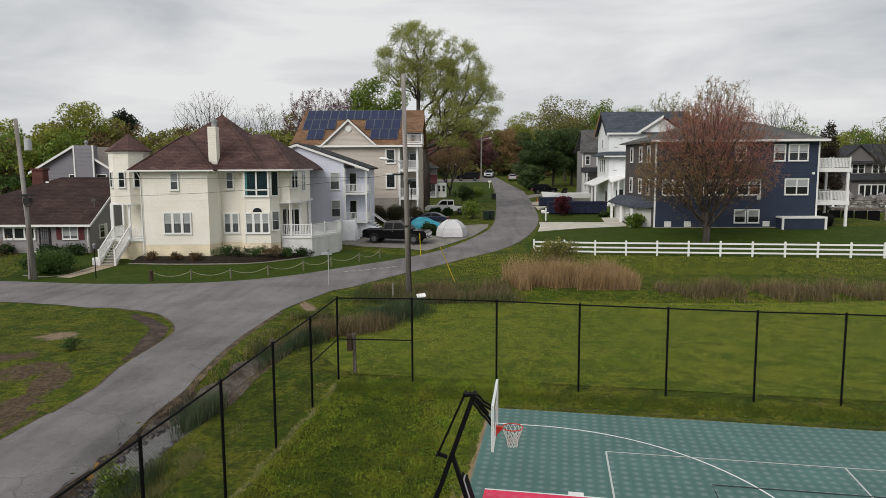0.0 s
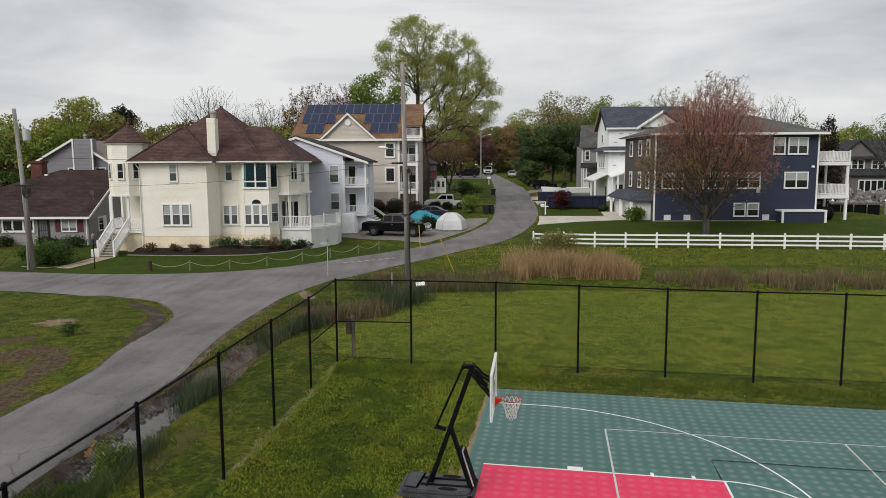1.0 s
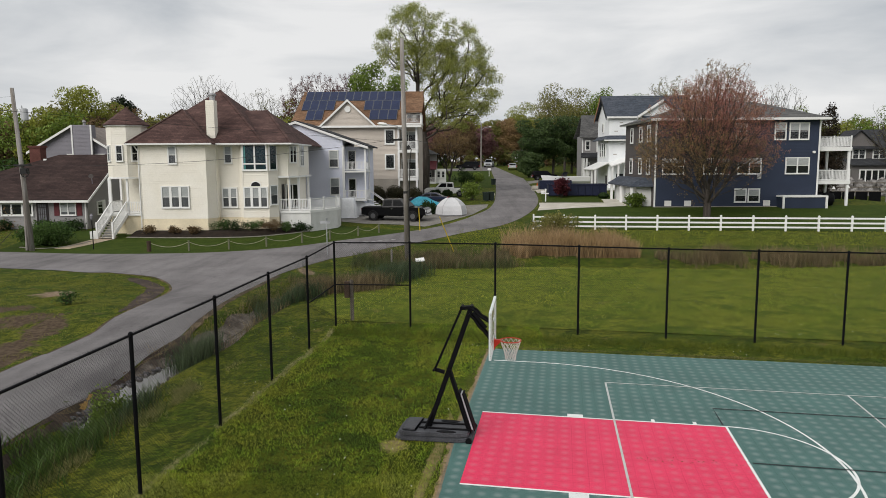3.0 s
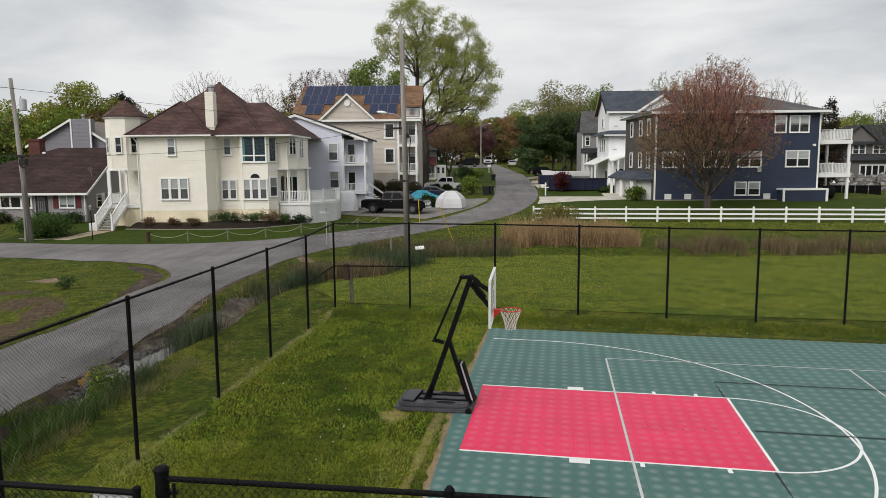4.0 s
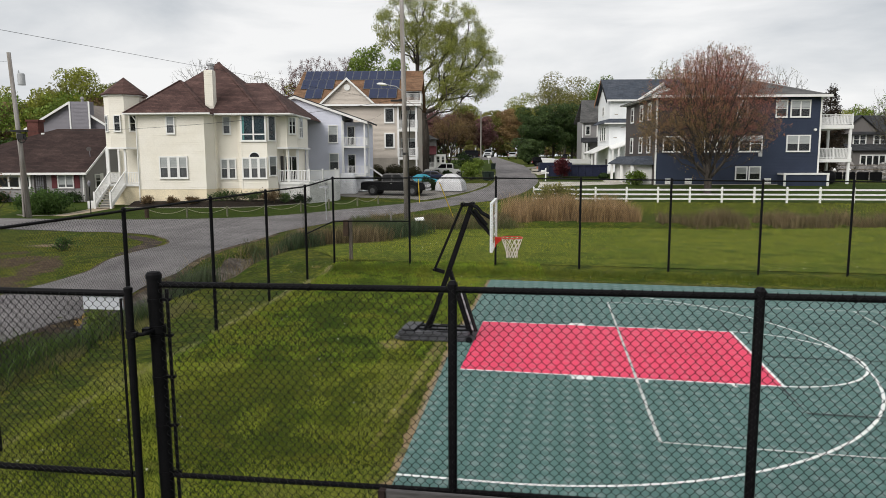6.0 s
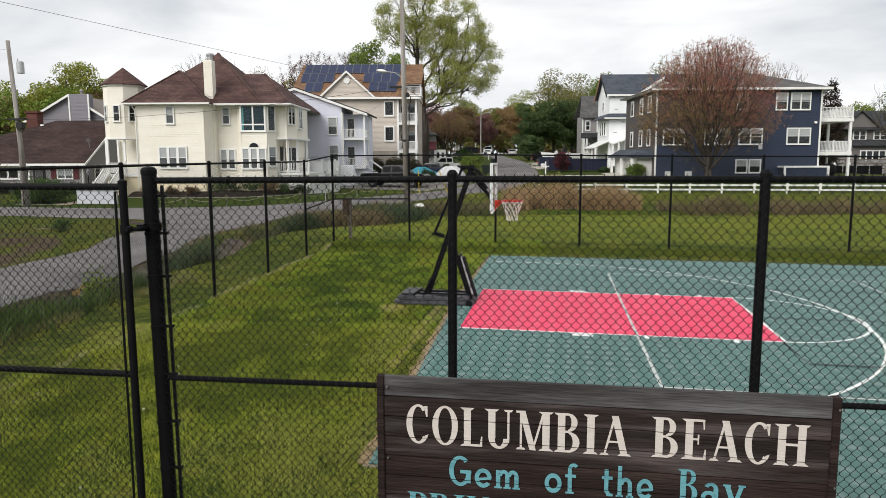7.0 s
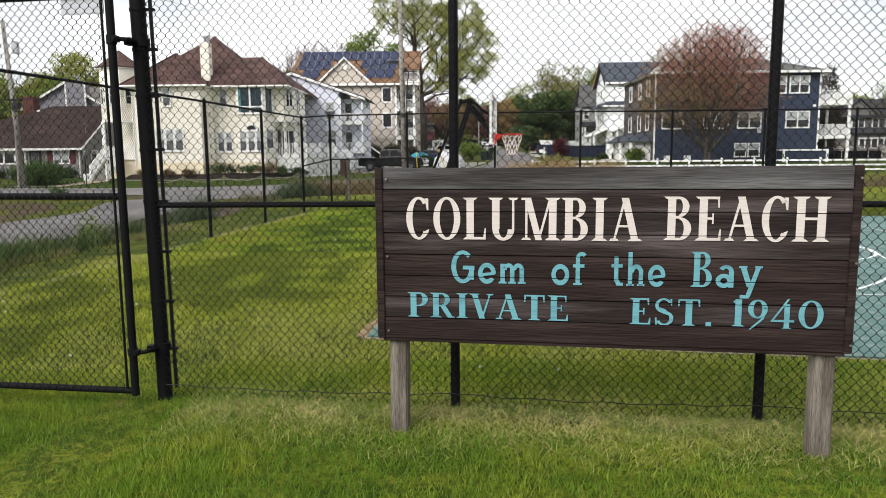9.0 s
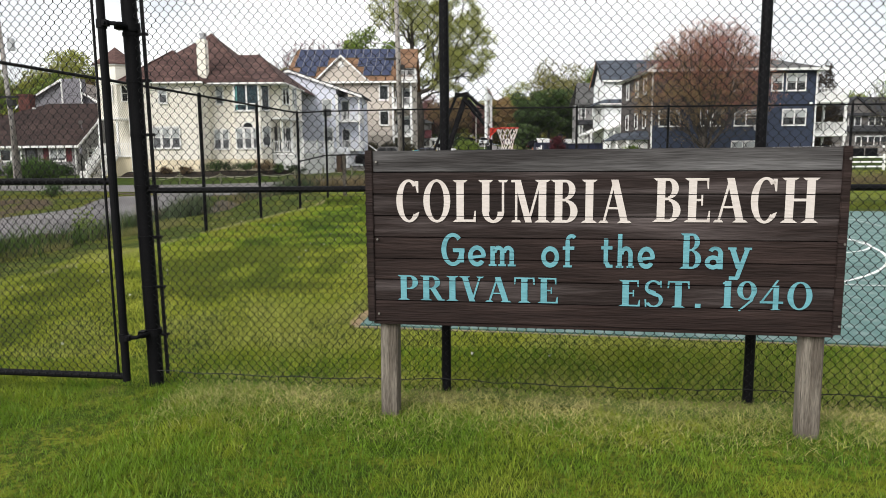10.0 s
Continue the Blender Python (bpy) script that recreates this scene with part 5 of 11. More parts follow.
SIDE_DKGREY = mat("mauve_grey_siding", (0.21, 0.2016, 0.2268), 0.65, 0.06, 0.4, 12, 0.05)
SIDE_NAVY = mat("navy_siding", (0.030, 0.040, 0.068), 0.6, 0.10, 0.4, 12, 0.05)
WRAP = mat("white_house_wrap", (0.80, 0.82, 0.83), 0.6, 0.05, 0.5, 10, 0.08)
SHEATHING = mat("brown_sheathing", (0.30, 0.16, 0.09), 0.8, 0.15, 1, 12, 0.1)
SIDE_DUSK = mat("dark_grey_brown_siding", (0.15, 0.14, 0.135), 0.65, 0.07, 0.4, 12, 0.05)
BLOCK = mat("grey_block", (0.33, 0.30, 0.26), 0.9, 0.15, 0.8, 10, 0.3)
BRICK = mat("red_brick", (0.11, 0.045, 0.038), 0.9, 0.2, 2, 12, 0.3)
RED_PAINT = mat("dull_red_paint", (0.105, 0.026, 0.030), 0.6, 0.1, 2, 20, 0.05)
DOOR_DARK = mat("dark_door", (0.03, 0.025, 0.025), 0.4, 0.1, 2, 20, 0.05)
PITCH, LAPD = 0.15, 0.022


def lap(geo, p0, p1, z0, z1, cut=None, pitch=PITCH):
    """Overlapping boards on a wall from p0 to p1 (left to right as seen from outside). cut(z): the left and right ends as fractions."""
    p0, p1 = Vector((p0[0], p0[1], 0)), Vector((p1[0], p1[1], 0))
    d = p1 - p0
    out = Vector((d.y, -d.x, 0)).normalized()
    n = max(1, round((z1 - z0) / pitch))
    h = (z1 - z0) / n
    for i in range(n):
        za, zb = z0 + i * h, z0 + (i + 1) * h
        a0, a1 = cut(za) if cut else (0, 1)
        b0, b1 = cut(zb) if cut else (0, 1)
        k = len(geo.v)
        lo, hi = out * (LAPD + 0.004), out * 0.004
        for q, f, z in ((lo, a0, za), (lo, a1, za), (hi, b1, zb), (hi, b0, zb), (hi, a0, za), (hi, a1, za)):
            c = p0 + d * f + q
            geo.v.append((c.x, c.y, z))
        geo.f += [(k, k + 1, k + 2, k + 3), (k + 4, k + 5, k + 1, k)]
    return geo


def wall_frame(p0, p1):
    d = Vector((p1[0] - p0[0], p1[1] - p0[1], 0))
    return Matrix.Translation((p0[0], p0[1], 0)) @ Matrix.Rotation(math.atan2(d.y, d.x), 4, "Z")


def ring_frame(g, x0, z0, x1, z1, t, y0, y1):
    """A square frame in one piece, front at y0 and back at y1."""
    o, i = ((x0, z0), (x1, z0), (x1, z1), (x0, z1)), ((x0 + t, z0 + t), (x1 - t, z0 + t), (x1 - t, z1 - t), (x0 + t, z1 - t))
    vs = [(x, y, z) for y in (y0, y1) for q in (o, i) for x, z in q]
    fs = []
    for k in range(4):
        n = (k + 1) % 4
        fs += [(k, n, 4 + n, 4 + k), (8 + n, 8 + k, 12 + k, 12 + n), (n, k, 8 + k, 8 + n), (4 + k, 4 + n, 12 + n, 12 + k)]
    return g.add(vs, fs)


def window(house, p0, p1, u, z0, w, h, lights=1, blind=0.5, rail=True, frame_t=0.09, trim=WHITE_TRIM, name="window", room=ROOM_DARK):
    """A sash window on the wall p0-p1: u is its left edge along the wall. lights: units side by side."""
    m = wall_frame(p0, p1)
    g = Geo()
    ring_frame(g, 0, z0, w, z0 + h, frame_t, -0.075, 0.04)
    lw = w / lights
    win = part(name, g, trim, house, m=m @ Matrix.Translation((u, -0.045, 0)))
    part("sill", Geo().box(-0.03, -0.10, z0 - 0.035, w + 0.03, 0.0, z0 - 0.002), trim, win)
    for i in range(lights):
        if i:
            part("mullion", Geo().box(i * lw - frame_t * 0.55, -0.073, z0 + frame_t, i * lw + frame_t * 0.55, -0.005, z0 + h - frame_t), trim, win)
        if rail:
            part("meeting_rail", Geo().box(i * lw + frame_t * 0.56, -0.06, z0 + h * 0.49, (i + 1) * lw - frame_t * 0.56, -0.021, z0 + h * 0.49 + 0.05), trim, win)
    for i in range(lights):
        a, b = i * lw + frame_t * 0.5, (i + 1) * lw - frame_t * 0.5
        pn = part("pane", Geo().add([(a, -0.05, z0 + frame_t), (b, -0.05, z0 + frame_t), (b, -0.05, z0 + h - frame_t), (a, -0.05, z0 + h - frame_t)], [(0, 1, 2, 3)]), GLASS, win)
        pn.visible_shadow = False
        # no room is built: a flat sheet with the interior's darkness in its colour
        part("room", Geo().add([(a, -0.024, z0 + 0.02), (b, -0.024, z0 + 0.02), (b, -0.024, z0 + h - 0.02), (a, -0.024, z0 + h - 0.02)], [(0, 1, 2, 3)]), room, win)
        if blind:
            part("blind", Geo().add([(a + 0.02, -0.034, z0 + h * (1 - blind)), (b - 0.02, -0.034, z0 + h * (1 - blind)), (b - 0.02, -0.034, z0 + h - 0.03), (a + 0.02, -0.034, z0 + h - 0.03)], [(0, 1, 2, 3)]), BLIND, win)
    return win


def railing(house, pts, z, h=1.0, gap=0.13, name="railing", material=WHITE_VINYL, posts=True):
    """Rails, square balusters and posts along a line; each bay is one part."""
    for k, (a, b) in enumerate(zip(pts[:-1], pts[1:])):
        A, B = Vector((a[0], a[1], z)), Vector((b[0], b[1], z))
        L = (B - A).length
        m = Matrix.Translation(A) @ Matrix.Rotation(math.atan2(B.y - A.y, B.x - A.x), 4, "Z")
        g = Geo().box(0, -0.03, h - 0.06, L, 0.03, h).box(0, -0.025, 0.08, L, 0.025, 0.13)
        n = max(1, int(L / gap))
        for i in range(1, n):
            x = L * i / n
            g.box(x - 0.019, -0.018, 0.13, x + 0.019, 0.018, h - 0.06)
        part(name, g, material, house, m=m)
        if posts:
            for x in (L,) if k else (0, L):
                part("railing_post", Geo().box(x - 0.055, -0.055, 0, x + 0.055, 0.055, h + 0.08).box(x - 0.07, -0.07, h + 0.08, x + 0.07, 0.07, h + 0.11), material, house, m=m)


def hip_planes(x0, y0, x1, y1, z, ridge):
    """Four roof planes from a rectangle of eaves up to a ridge ((xa, ya), (xb, yb), height)."""
    (xa, ya), (xb, yb), h = ridge
    A, B = (xa, ya, h), (xb, yb, h)
    c = [(x0, y0, z), (x1, y0, z), (x1, y1, z), (x0, y1, z)]
    if abs(xb - xa) >= abs(yb - ya):
        return [[c[0], c[1], B, A] if A != B else [c[0], c[1], A], [c[1], c[2], B], [c[2], c[3], A, B] if A != B else [c[2], c[3], A], [c[3], c[0], A]]
    return [[c[0], c[1], A], [c[1], c[2], B, A], [c[2], c[3], B], [c[3], c[0], A, B]]


def roof_part(house, planes, material, th=0.10, name="roof"):
    g = Geo()
    for p in planes:
        g.slab(p, th)
    return part(name, g, material, house)


def fascia(house, pts, z, h=0.2, material=WHITE_TRIM):
    """Gutter boards along the eaves."""
    g = Geo()
    for a, b in zip(pts[:-1], pts[1:]):
        m = wall_frame(a, b)
        L = math.dist(a, b)
        g.box(-0.02, -0.10, z - h, L + 0.02, 0.01, z, m)
    return part("gutter", g, material, house)


def solid(house, poly, z0, z1, material, name="wall"):
    return part(name, Geo().prism(poly, z0, z1), material, house)


def siding_run(house, pts, z0, z1, material, closed=False):
    g = Geo()
    q = list(pts) + ([pts[0]] if closed else [])
    for a, b in zip(q[:-1], q[1:]):
        lap(g, a, b, z0, z1)
    return part("siding", g, material, house)


def gable_lap(p0, p1, z0, apex_u, apex_z):
    """cut() for a triangle over the wall."""
    def cut(z):
        t = min(max((z - z0) / (apex_z - z0), 0), 1)
        return apex_u * t, 1 - (1 - apex_u) * t
    return cut


# ---- the cream house with the turret ----
def cream_house():
    h = thing("house", "cream-sided two-storey house with red-brown hip roofs and turret", "house")
    F, E = 1.45, 7.72
    wing1 = [(-26.55, 58.3), (-21.0, 58.3), (-20.55, 59.3), (-20.55, 60.4), (-20.55, 70), (-26.55, 70)]
    wing2 = [(-20.5, 60.0), (-18.75, 60.0), (-18.2, 59.25), (-16.05, 59.25), (-15.45, 60.1), (-15.45, 62.4), (-14.3, 63.2), (-14.3, 66.0), (-20.5, 66.0)]
    for poly in (wing1, wing2):
        solid(h, poly, -0.3, F, STONE_CREAM, "foundation")
        solid(h, [(x * 1.0, y + 0.02) for x, y in poly], F, E, SIDE_CREAM)
    siding_run(h, wing1[:4], F, E, SIDE_CREAM)
    siding_run(h, [(-26.55, 66), (-26.55, 58.3)], F, E, SIDE_CREAM)
    siding_run(h, wing2[:6], F, E, SIDE_CREAM)
    # upper room over the porch
    up = [(-15.45, 60.3), (-14.65, 60.5), (-14.0, 61.6), (-14.0, 66.0), (-15.45, 66.0)]
    solid(h, up, 4.95, E, SIDE_CREAM, "upper_room")
    siding_run(h, up[:4], 4.98, E, SIDE_CREAM)
    part("soffit", Geo().prism([(-15.6, 60.1), (-14.5, 60.3), (-13.8, 61.5), (-13.8, 66.1), (-15.4, 66.1)], 4.80, 4.95), WHITE_TRIM, h)
    for x, y in ((-14.6, 60.65), (-14.05, 61.8), (-14.05, 65.8)):
        part("porch_post", Geo().box(x - 0.09, y - 0.09, 1.9, x + 0.09, y + 0.09, 4.82), WHITE_VINYL, h)
    # corner boards
    for x, y in ((-26.55, 58.3), (-21.0, 58.3), (-18.2, 59.25), (-16.05, 59.25), (-14.65, 60.5)):
        part("corner_board", Geo().box(x - 0.05, y - 0.045, F if x > -26.6 and x < -14.6 else 4.95 if x > -15 else F, x + 0.05, y + 0.02, E), SIDE_CREAM, h)
    # roofs
    roof_part(h, hip_planes(-27.45, 57.75, -20.25, 67.5, E, ((-24.1, 61.7), (-24.1, 66.0), 10.75)), ROOF_RED)
    roof_part(h, hip_planes(-27.6, 58.9, -16.2, 72.2, E - 0.02, ((-21.95, 65.5), (-21.95, 65.7), 12.78)), ROOF_RED)
    roof_part(h, hip_planes(-20.1, 58.85, -13.9, 73.0, E, ((-19.7, 66.0), (-17.8, 66.0), 10.95)), ROOF_RED)
    for p, q in (((-27.45, 57.75, E), (-24.1, 61.7, 10.75)), ((-20.25, 57.75, E), (-24.1, 61.7, 10.75)), ((-16.2, 58.9, E), (-21.95, 65.5, 12.78)), ((-13.9, 58.85, E), (-17.8, 66.0, 10.95))):
        p, q = Vector(p), Vector(q)
        part("hip_cap", Geo().box(0, -0.11, -0.02, (q - p).length, 0.11, 0.05, Matrix.Translation(p) @ (q - p).to_track_quat("X", "Z").to_matrix().to_4x4()), ROOF_RED, h)
    part("soffit", Geo().box(-27.4, 57.8, E - 0.14, -20.3, 66.4, E - 0.04), WHITE_TRIM, h)
    part("soffit", Geo().box(-20.3, 58.9, E - 0.14, -13.95, 66.5, E - 0.04), WHITE_TRIM, h)
    fascia(h, [(-27.45, 57.75), (-20.25, 57.75)], E + 0.015, 0.12)
    fascia(h, [(-20.25, 58.85), (-13.9, 58.85), (-13.9, 66.6)], E + 0.015, 0.12)
    part("downspout", Geo().tube((-26.9, 58.15, E - 0.15), (-26.62, 58.22, E - 0.6), 0.05, n=6).tube((-26.62, 58.22, E - 0.6), (-26.62, 58.22, 0.1), 0.05, n=6), WHITE_TRIM, h)
    # chimney of boards, growing out of the wall between the wings
    ch = part("chimney", Geo().prism([(-21.21, 59.5), (-20.50, 59.5), (-20.50, 60.3), (-21.21, 60.3)], 8.4, 11.35).add([(-21.21, 59.5, 8.4), (-20.50, 59.5, 8.4), (-20.50, 60.3, 8.4), (-21.21, 60.3, 8.4), (-20.95, 59.6, 7.6), (-20.5, 59.6, 7.6), (-20.5, 60.4, 7.6), (-20.95, 60.4, 7.6)], [(0, 1, 5, 4), (1, 2, 6, 5), (2, 3, 7, 6), (3, 0, 4, 7)]), SIDE_CREAM, h, "cream boarded chimney")
    g = Geo()
    lap(g, (-21.21, 59.5), (-20.50, 59.5), 8.4, 11.35)
    part("siding", g, SIDE_CREAM, ch, kind="stuff")
    part("chase", Geo().box(-20.98, 59.35, F, -20.45, 60.3, 7.7), SIDE_CREAM, h)
    part("flue", Geo().lathe([(0.24, 11.35), (0.24, 11.75), (0.33, 11.78), (0.33, 11.92), (0.1, 12.0)], 14, (-20.85, 60.2, 0)), mat("galvanised_flue", (0.35, 0.35, 0.36), 0.4, 0.1, 2, 20, 0.02, metal=0.6), ch, "grey metal flue cap")
    # windows
    w1 = ((-26.55, 58.3), (-21.0, 58.3))
    window(h, *w1, 2.42, 6.02, 0.76, 1.5, 1, 0.52, room=ROOM_GREY, frame_t=0.11)
    for k in range(3):
        window(h, *w1, 1.70 + k * 0.80, 2.35, 0.80, 1.85, 1, 0.5, room=ROOM_GREY, frame_t=0.11)
    w2 = ((-20.5, 60.0), (-18.75, 60.0))
    window(h, *w2, 0.52, 6.02, 0.72, 1.55, 1, 0.5, room=ROOM_GREY, frame_t=0.11)
    for k in range(2):
        window(h, *w2, 0.22 + k * 0.68, 2.25, 0.68, 1.75, 1, 0.5, room=ROOM_GREY, frame_t=0.11)
    w3 = ((-18.2, 59.25), (-16.05, 59.25))
    pw = window(h, *w3, 0.0, 5.42, 2.15, 2.25, 2, 0.0, rail=False, frame_t=0.12, room=ROOM_TEAL)
    part("transom", Geo().box(0.13, -0.07, 5.95, 2.02, -0.02, 6.06), WHITE_TRIM, pw)
    part("curtain", Geo().box(0.16, -0.045, 5.5, 0.30, -0.036, 7.5), mat("teal_curtain", (0.10, 0.32, 0.31), 0.8, 0.1, 2, 20, 0.1), pw)
    for k in range(3):
        window(h, *w3, 0.02 + k * 0.70, 2.28, 0.70, 1.80, 1, 0.5, room=ROOM_GREY, frame_t=0.11)
    arch = Geo()
    pts = [(0.40 * math.cos(math.pi * i / 14), 0.36 * math.sin(math.pi * i / 14)) for i in range(15)]
    for (x0, z0), (x1, z1) in zip(pts[:-1], pts[1:]):
        arch.add([(x0 * 1.2, -0.06, z0 * 1.2), (x1 * 1.2, -0.06, z1 * 1.2), (x1, -0.06, z1), (x0, -0.06, z0), (x0 * 1.2, 0.0, z0 * 1.2), (x1 * 1.2, 0.0, z1 * 1.2)], [(0, 1, 2, 3), (4, 5, 1, 0)])
    aw = part("arched_window", arch, WHITE_TRIM, h, m=Matrix.Translation((-17.12, 59.25, 4.12)))
    # opaque fill, the dark interior painted straight into the arch
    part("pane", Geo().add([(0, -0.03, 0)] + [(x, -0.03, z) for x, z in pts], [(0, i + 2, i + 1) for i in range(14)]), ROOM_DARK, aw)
    w4 = ((-16.05, 59.25), (-15.45, 60.1))
    window(h, *w4, 0.10, 5.45, 0.85, 2.15, 1, 0.0, rail=False, room=ROOM_TEAL)
    window(h, *w4, 0.10, 2.50, 0.85, 1.70, 1, 0.45, room=ROOM_GREY)
    w5 = ((-14.65, 60.5), (-14.0, 61.6))
    window(h, *w5, 0.2, 6.05, 0.85, 1.5, 2, 0.3)
    window(h, (-14.0, 61.6), (-14.0, 66.0), 0.5, 5.75, 1.5, 1.9, 2, 0.2)
    # porch doors in the recess
    part("porch_door", Geo().box(-15.40, 61.2, 1.95, -15.36, 62.0, 4.2), DOOR_DARK, h)
    window(h, (-15.45, 62.4), (-14.3, 63.2), 0.05, 2.05, 1.3, 2.15, 2, 0.0, rail=False, name="glass_door")
    # deck
    deck = [(-15.4, 60.3), (-12.75, 60.3), (-11.0, 63.6), (-11.0, 65.5), (-14.2, 65.5), (-14.2, 63.1), (-15.4, 62.3)]
    part("deck_skirt", Geo().prism([(x * 0.999, y + 0.08) for x, y in deck], -0.2, 1.75), mat("white_lattice", (0.62, 0.62, 0.60), 0.7, 0.08, 1.5, 25, 0.1), h)
    part("deck", Geo().prism(deck, 1.75, 1.95), WHITE_TRIM, h)
    railing(h, [(-15.4, 60.33), (-14.5, 60.33), (-12.75, 60.33), (-11.9, 62.0), (-11.05, 63.6), (-11.05, 65.5)], 1.95, 1.02)
    # turret on posts over the entrance porch
    c, r = (-28.25, 59.95), 1.62
    hexa = [(c[0] + r * math.cos(radians(a)), c[1] + r * math.sin(radians(a))) for a in (202.5, 247.5, 292.5, 337.5, 22.5, 67.5, 112.5, 157.5)]
    solid(h, hexa, 4.9, 9.25, SIDE_CREAM, "turret_wall")
    siding_run(h, hexa, 4.95, 9.25, SIDE_CREAM, True)
    part("turret_trim", Geo().prism([(c[0] + (x - c[0]) * 1.04, c[1] + (y - c[1]) * 1.04) for x, y in hexa], 4.82, 4.96), WHITE_TRIM, h)
    part("turret_cornice", Geo().prism([(c[0] + (x - c[0]) * 1.10, c[1] + (y - c[1]) * 1.10) for x, y in hexa], 9.2, 9.36), WHITE_TRIM, h)
    big = [(c[0] + (x - c[0]) * 1.16, c[1] + (y - c[1]) * 1.16, 9.36) for x, y in hexa]
    part("turret_roof", Geo().add(big + [(c[0], c[1], 10.85)] + [(x, y, z - 0.07) for x, y, z in big], [(i, (i + 1) % 8, 8) for i in range(8)] + [((i + 1) % 8, i, 9 + i, 9 + (i + 1) % 8) for i in range(8)] + [tuple(range(9, 17))[::-1]]), ROOF_RED, h)
    for i, (u, ww) in enumerate(((0.30, 0.62), (0.30, 0.62), (0.30, 0.62))):
        window(h, hexa[i], hexa[i + 1], u, 6.25, ww, 1.38, 1, 0.0)
    part("connecting_wall", Geo().box(-27.6, 59.2, 4.9, -26.4, 62, 7.6), SIDE_CREAM, h)
    part("porch_wall", Geo().box(-29.9, 61.7, 1.5, -26.5, 61.9, 5.0), SIDE_CREAM, h)
    part("front_door", Geo().box(-27.35, 61.62, 1.9, -26.65, 61.72, 4.1), DOOR_DARK, h)
    part("porch_lamp", Geo().lathe([(0.03, 0), (0.1, 0.08), (0.12, 0.3), (0.04, 0.42)], 8, (-27.75, 61.5, 4.0)), BLACK_STEEL, h)
    part("porch_floor", Geo().box(-29.9, 58.55, 1.7, -26.45, 61.7, 1.88), WHITE_TRIM, h)
    part("porch_base", Geo().box(-28.2, 58.7, -0.2, -26.5, 61.7, 1.7).box(-29.85, 59.4, -0.2, -28.2, 61.7, 1.7), STONE_CREAM, h)
    for x, y in ((-29.75, 59.3), (-29.35, 58.7), (-27.9, 58.7), (-29.8, 61.5)):
        part("porch_post", Geo().box(x - 0.08, y - 0.08, 1.88, x + 0.08, y + 0.08, 4.85), WHITE_VINYL, h)
    railing(h, [(-27.9, 58.62), (-26.6, 58.62)], 1.88, 1.0)
    railing(h, [(-29.8, 59.3), (-29.8, 61.5)], 1.88, 1.0)
    # steps come down towards the street
    n = 9
    for i in range(n):
        y = 58.55 - 0.29 * (i + 1)
        z = 1.88 - 0.195 * (i + 1)
        part("step", Geo().box(-29.25, y, z - 0.05, -28.05, y + 0.32, z), CONCRETE, h, bevel=0.0)
        part("riser", Geo().box(-29.2, y + 0.27, z - 0.25, -28.1, y + 0.30, z - 0.05), WHITE_TRIM, h)
    for x in (-29.3, -28.0):
        y1, z1 = 58.55 - 0.29 * n, 1.88 - 0.195 * n
        g = Geo()
        g.add([(x - 0.03, 58.6, 1.6), (x + 0.03, 58.6, 1.6), (x + 0.03, y1, z1 - 0.1), (x - 0.03, y1, z1 - 0.1), (x - 0.03, 58.6, 1.95), (x + 0.03, 58.6, 1.95), (x + 0.03, y1, z1 + 0.25), (x - 0.03, y1, z1 + 0.25)], [(0, 1, 2, 3), (4, 7, 6, 5), (0, 4, 5, 1), (2, 6, 7, 3), (1, 5, 6, 2), (0, 3, 7, 4)])
        for dz in (1.0,):
            g.add([(x - 0.04, 58.6, 1.85 + dz), (x + 0.04, 58.6, 1.85 + dz), (x + 0.04, y1, z1 + dz + 0.05), (x - 0.04, y1, z1 + dz + 0.05), (x - 0.04, 58.6, 1.95 + dz), (x + 0.04, 58.6, 1.95 + dz), (x + 0.04, y1, z1 + dz + 0.15), (x - 0.04, y1, z1 + dz + 0.15)], [(0, 1, 2, 3), (4, 7, 6, 5), (0, 4, 5, 1), (2, 6, 7, 3), (1, 5, 6, 2), (0, 3, 7, 4)])
        for i in range(1, 20):
            t = i / 20
            y, z = 58.6 + (y1 - 58.6) * t, 1.9 + (z1 + 0.2 - 1.9) * t
            g.box(x - 0.018, y - 0.018, z, x + 0.018, y + 0.018, z + 0.9)
        part("stair_rail", g, WHITE_VINYL, h)
        part("newel_post", Geo().box(x - 0.07, y1 - 0.07, -0.1, x + 0.07, y1 + 0.07, z1 + 1.25), WHITE_VINYL, h)
    part("planter_box", Geo().box(-30.0, 56.1, 0.0, -29.45, 56.8, 0.6), WHITE_TRIM, h)
    return h


cream_house()


# ---- blue-grey house with two balconies ----
def balcony(h, x0, x1, y0, y1, z, zc, rail=1.0):
    part("balcony_floor", Geo().box(x0, y0, z - 0.18, x1, y1, z), WHITE_TRIM, h)
    railing(h, [(x0 + 0.06, y0 + 0.06), (x1 - 0.06, y0 + 0.06), (x1 - 0.06, y1 - 0.06)], z, rail, posts=False)
    for x, y in ((x0 + 0.08, y0 + 0.08), (x1 - 0.08, y0 + 0.08), (x1 - 0.08, y1 - 0.1)):
        part("balcony_post", Geo().box(x - 0.075, y - 0.075, z, x + 0.075, y + 0.075, zc), WHITE_VINYL, h)


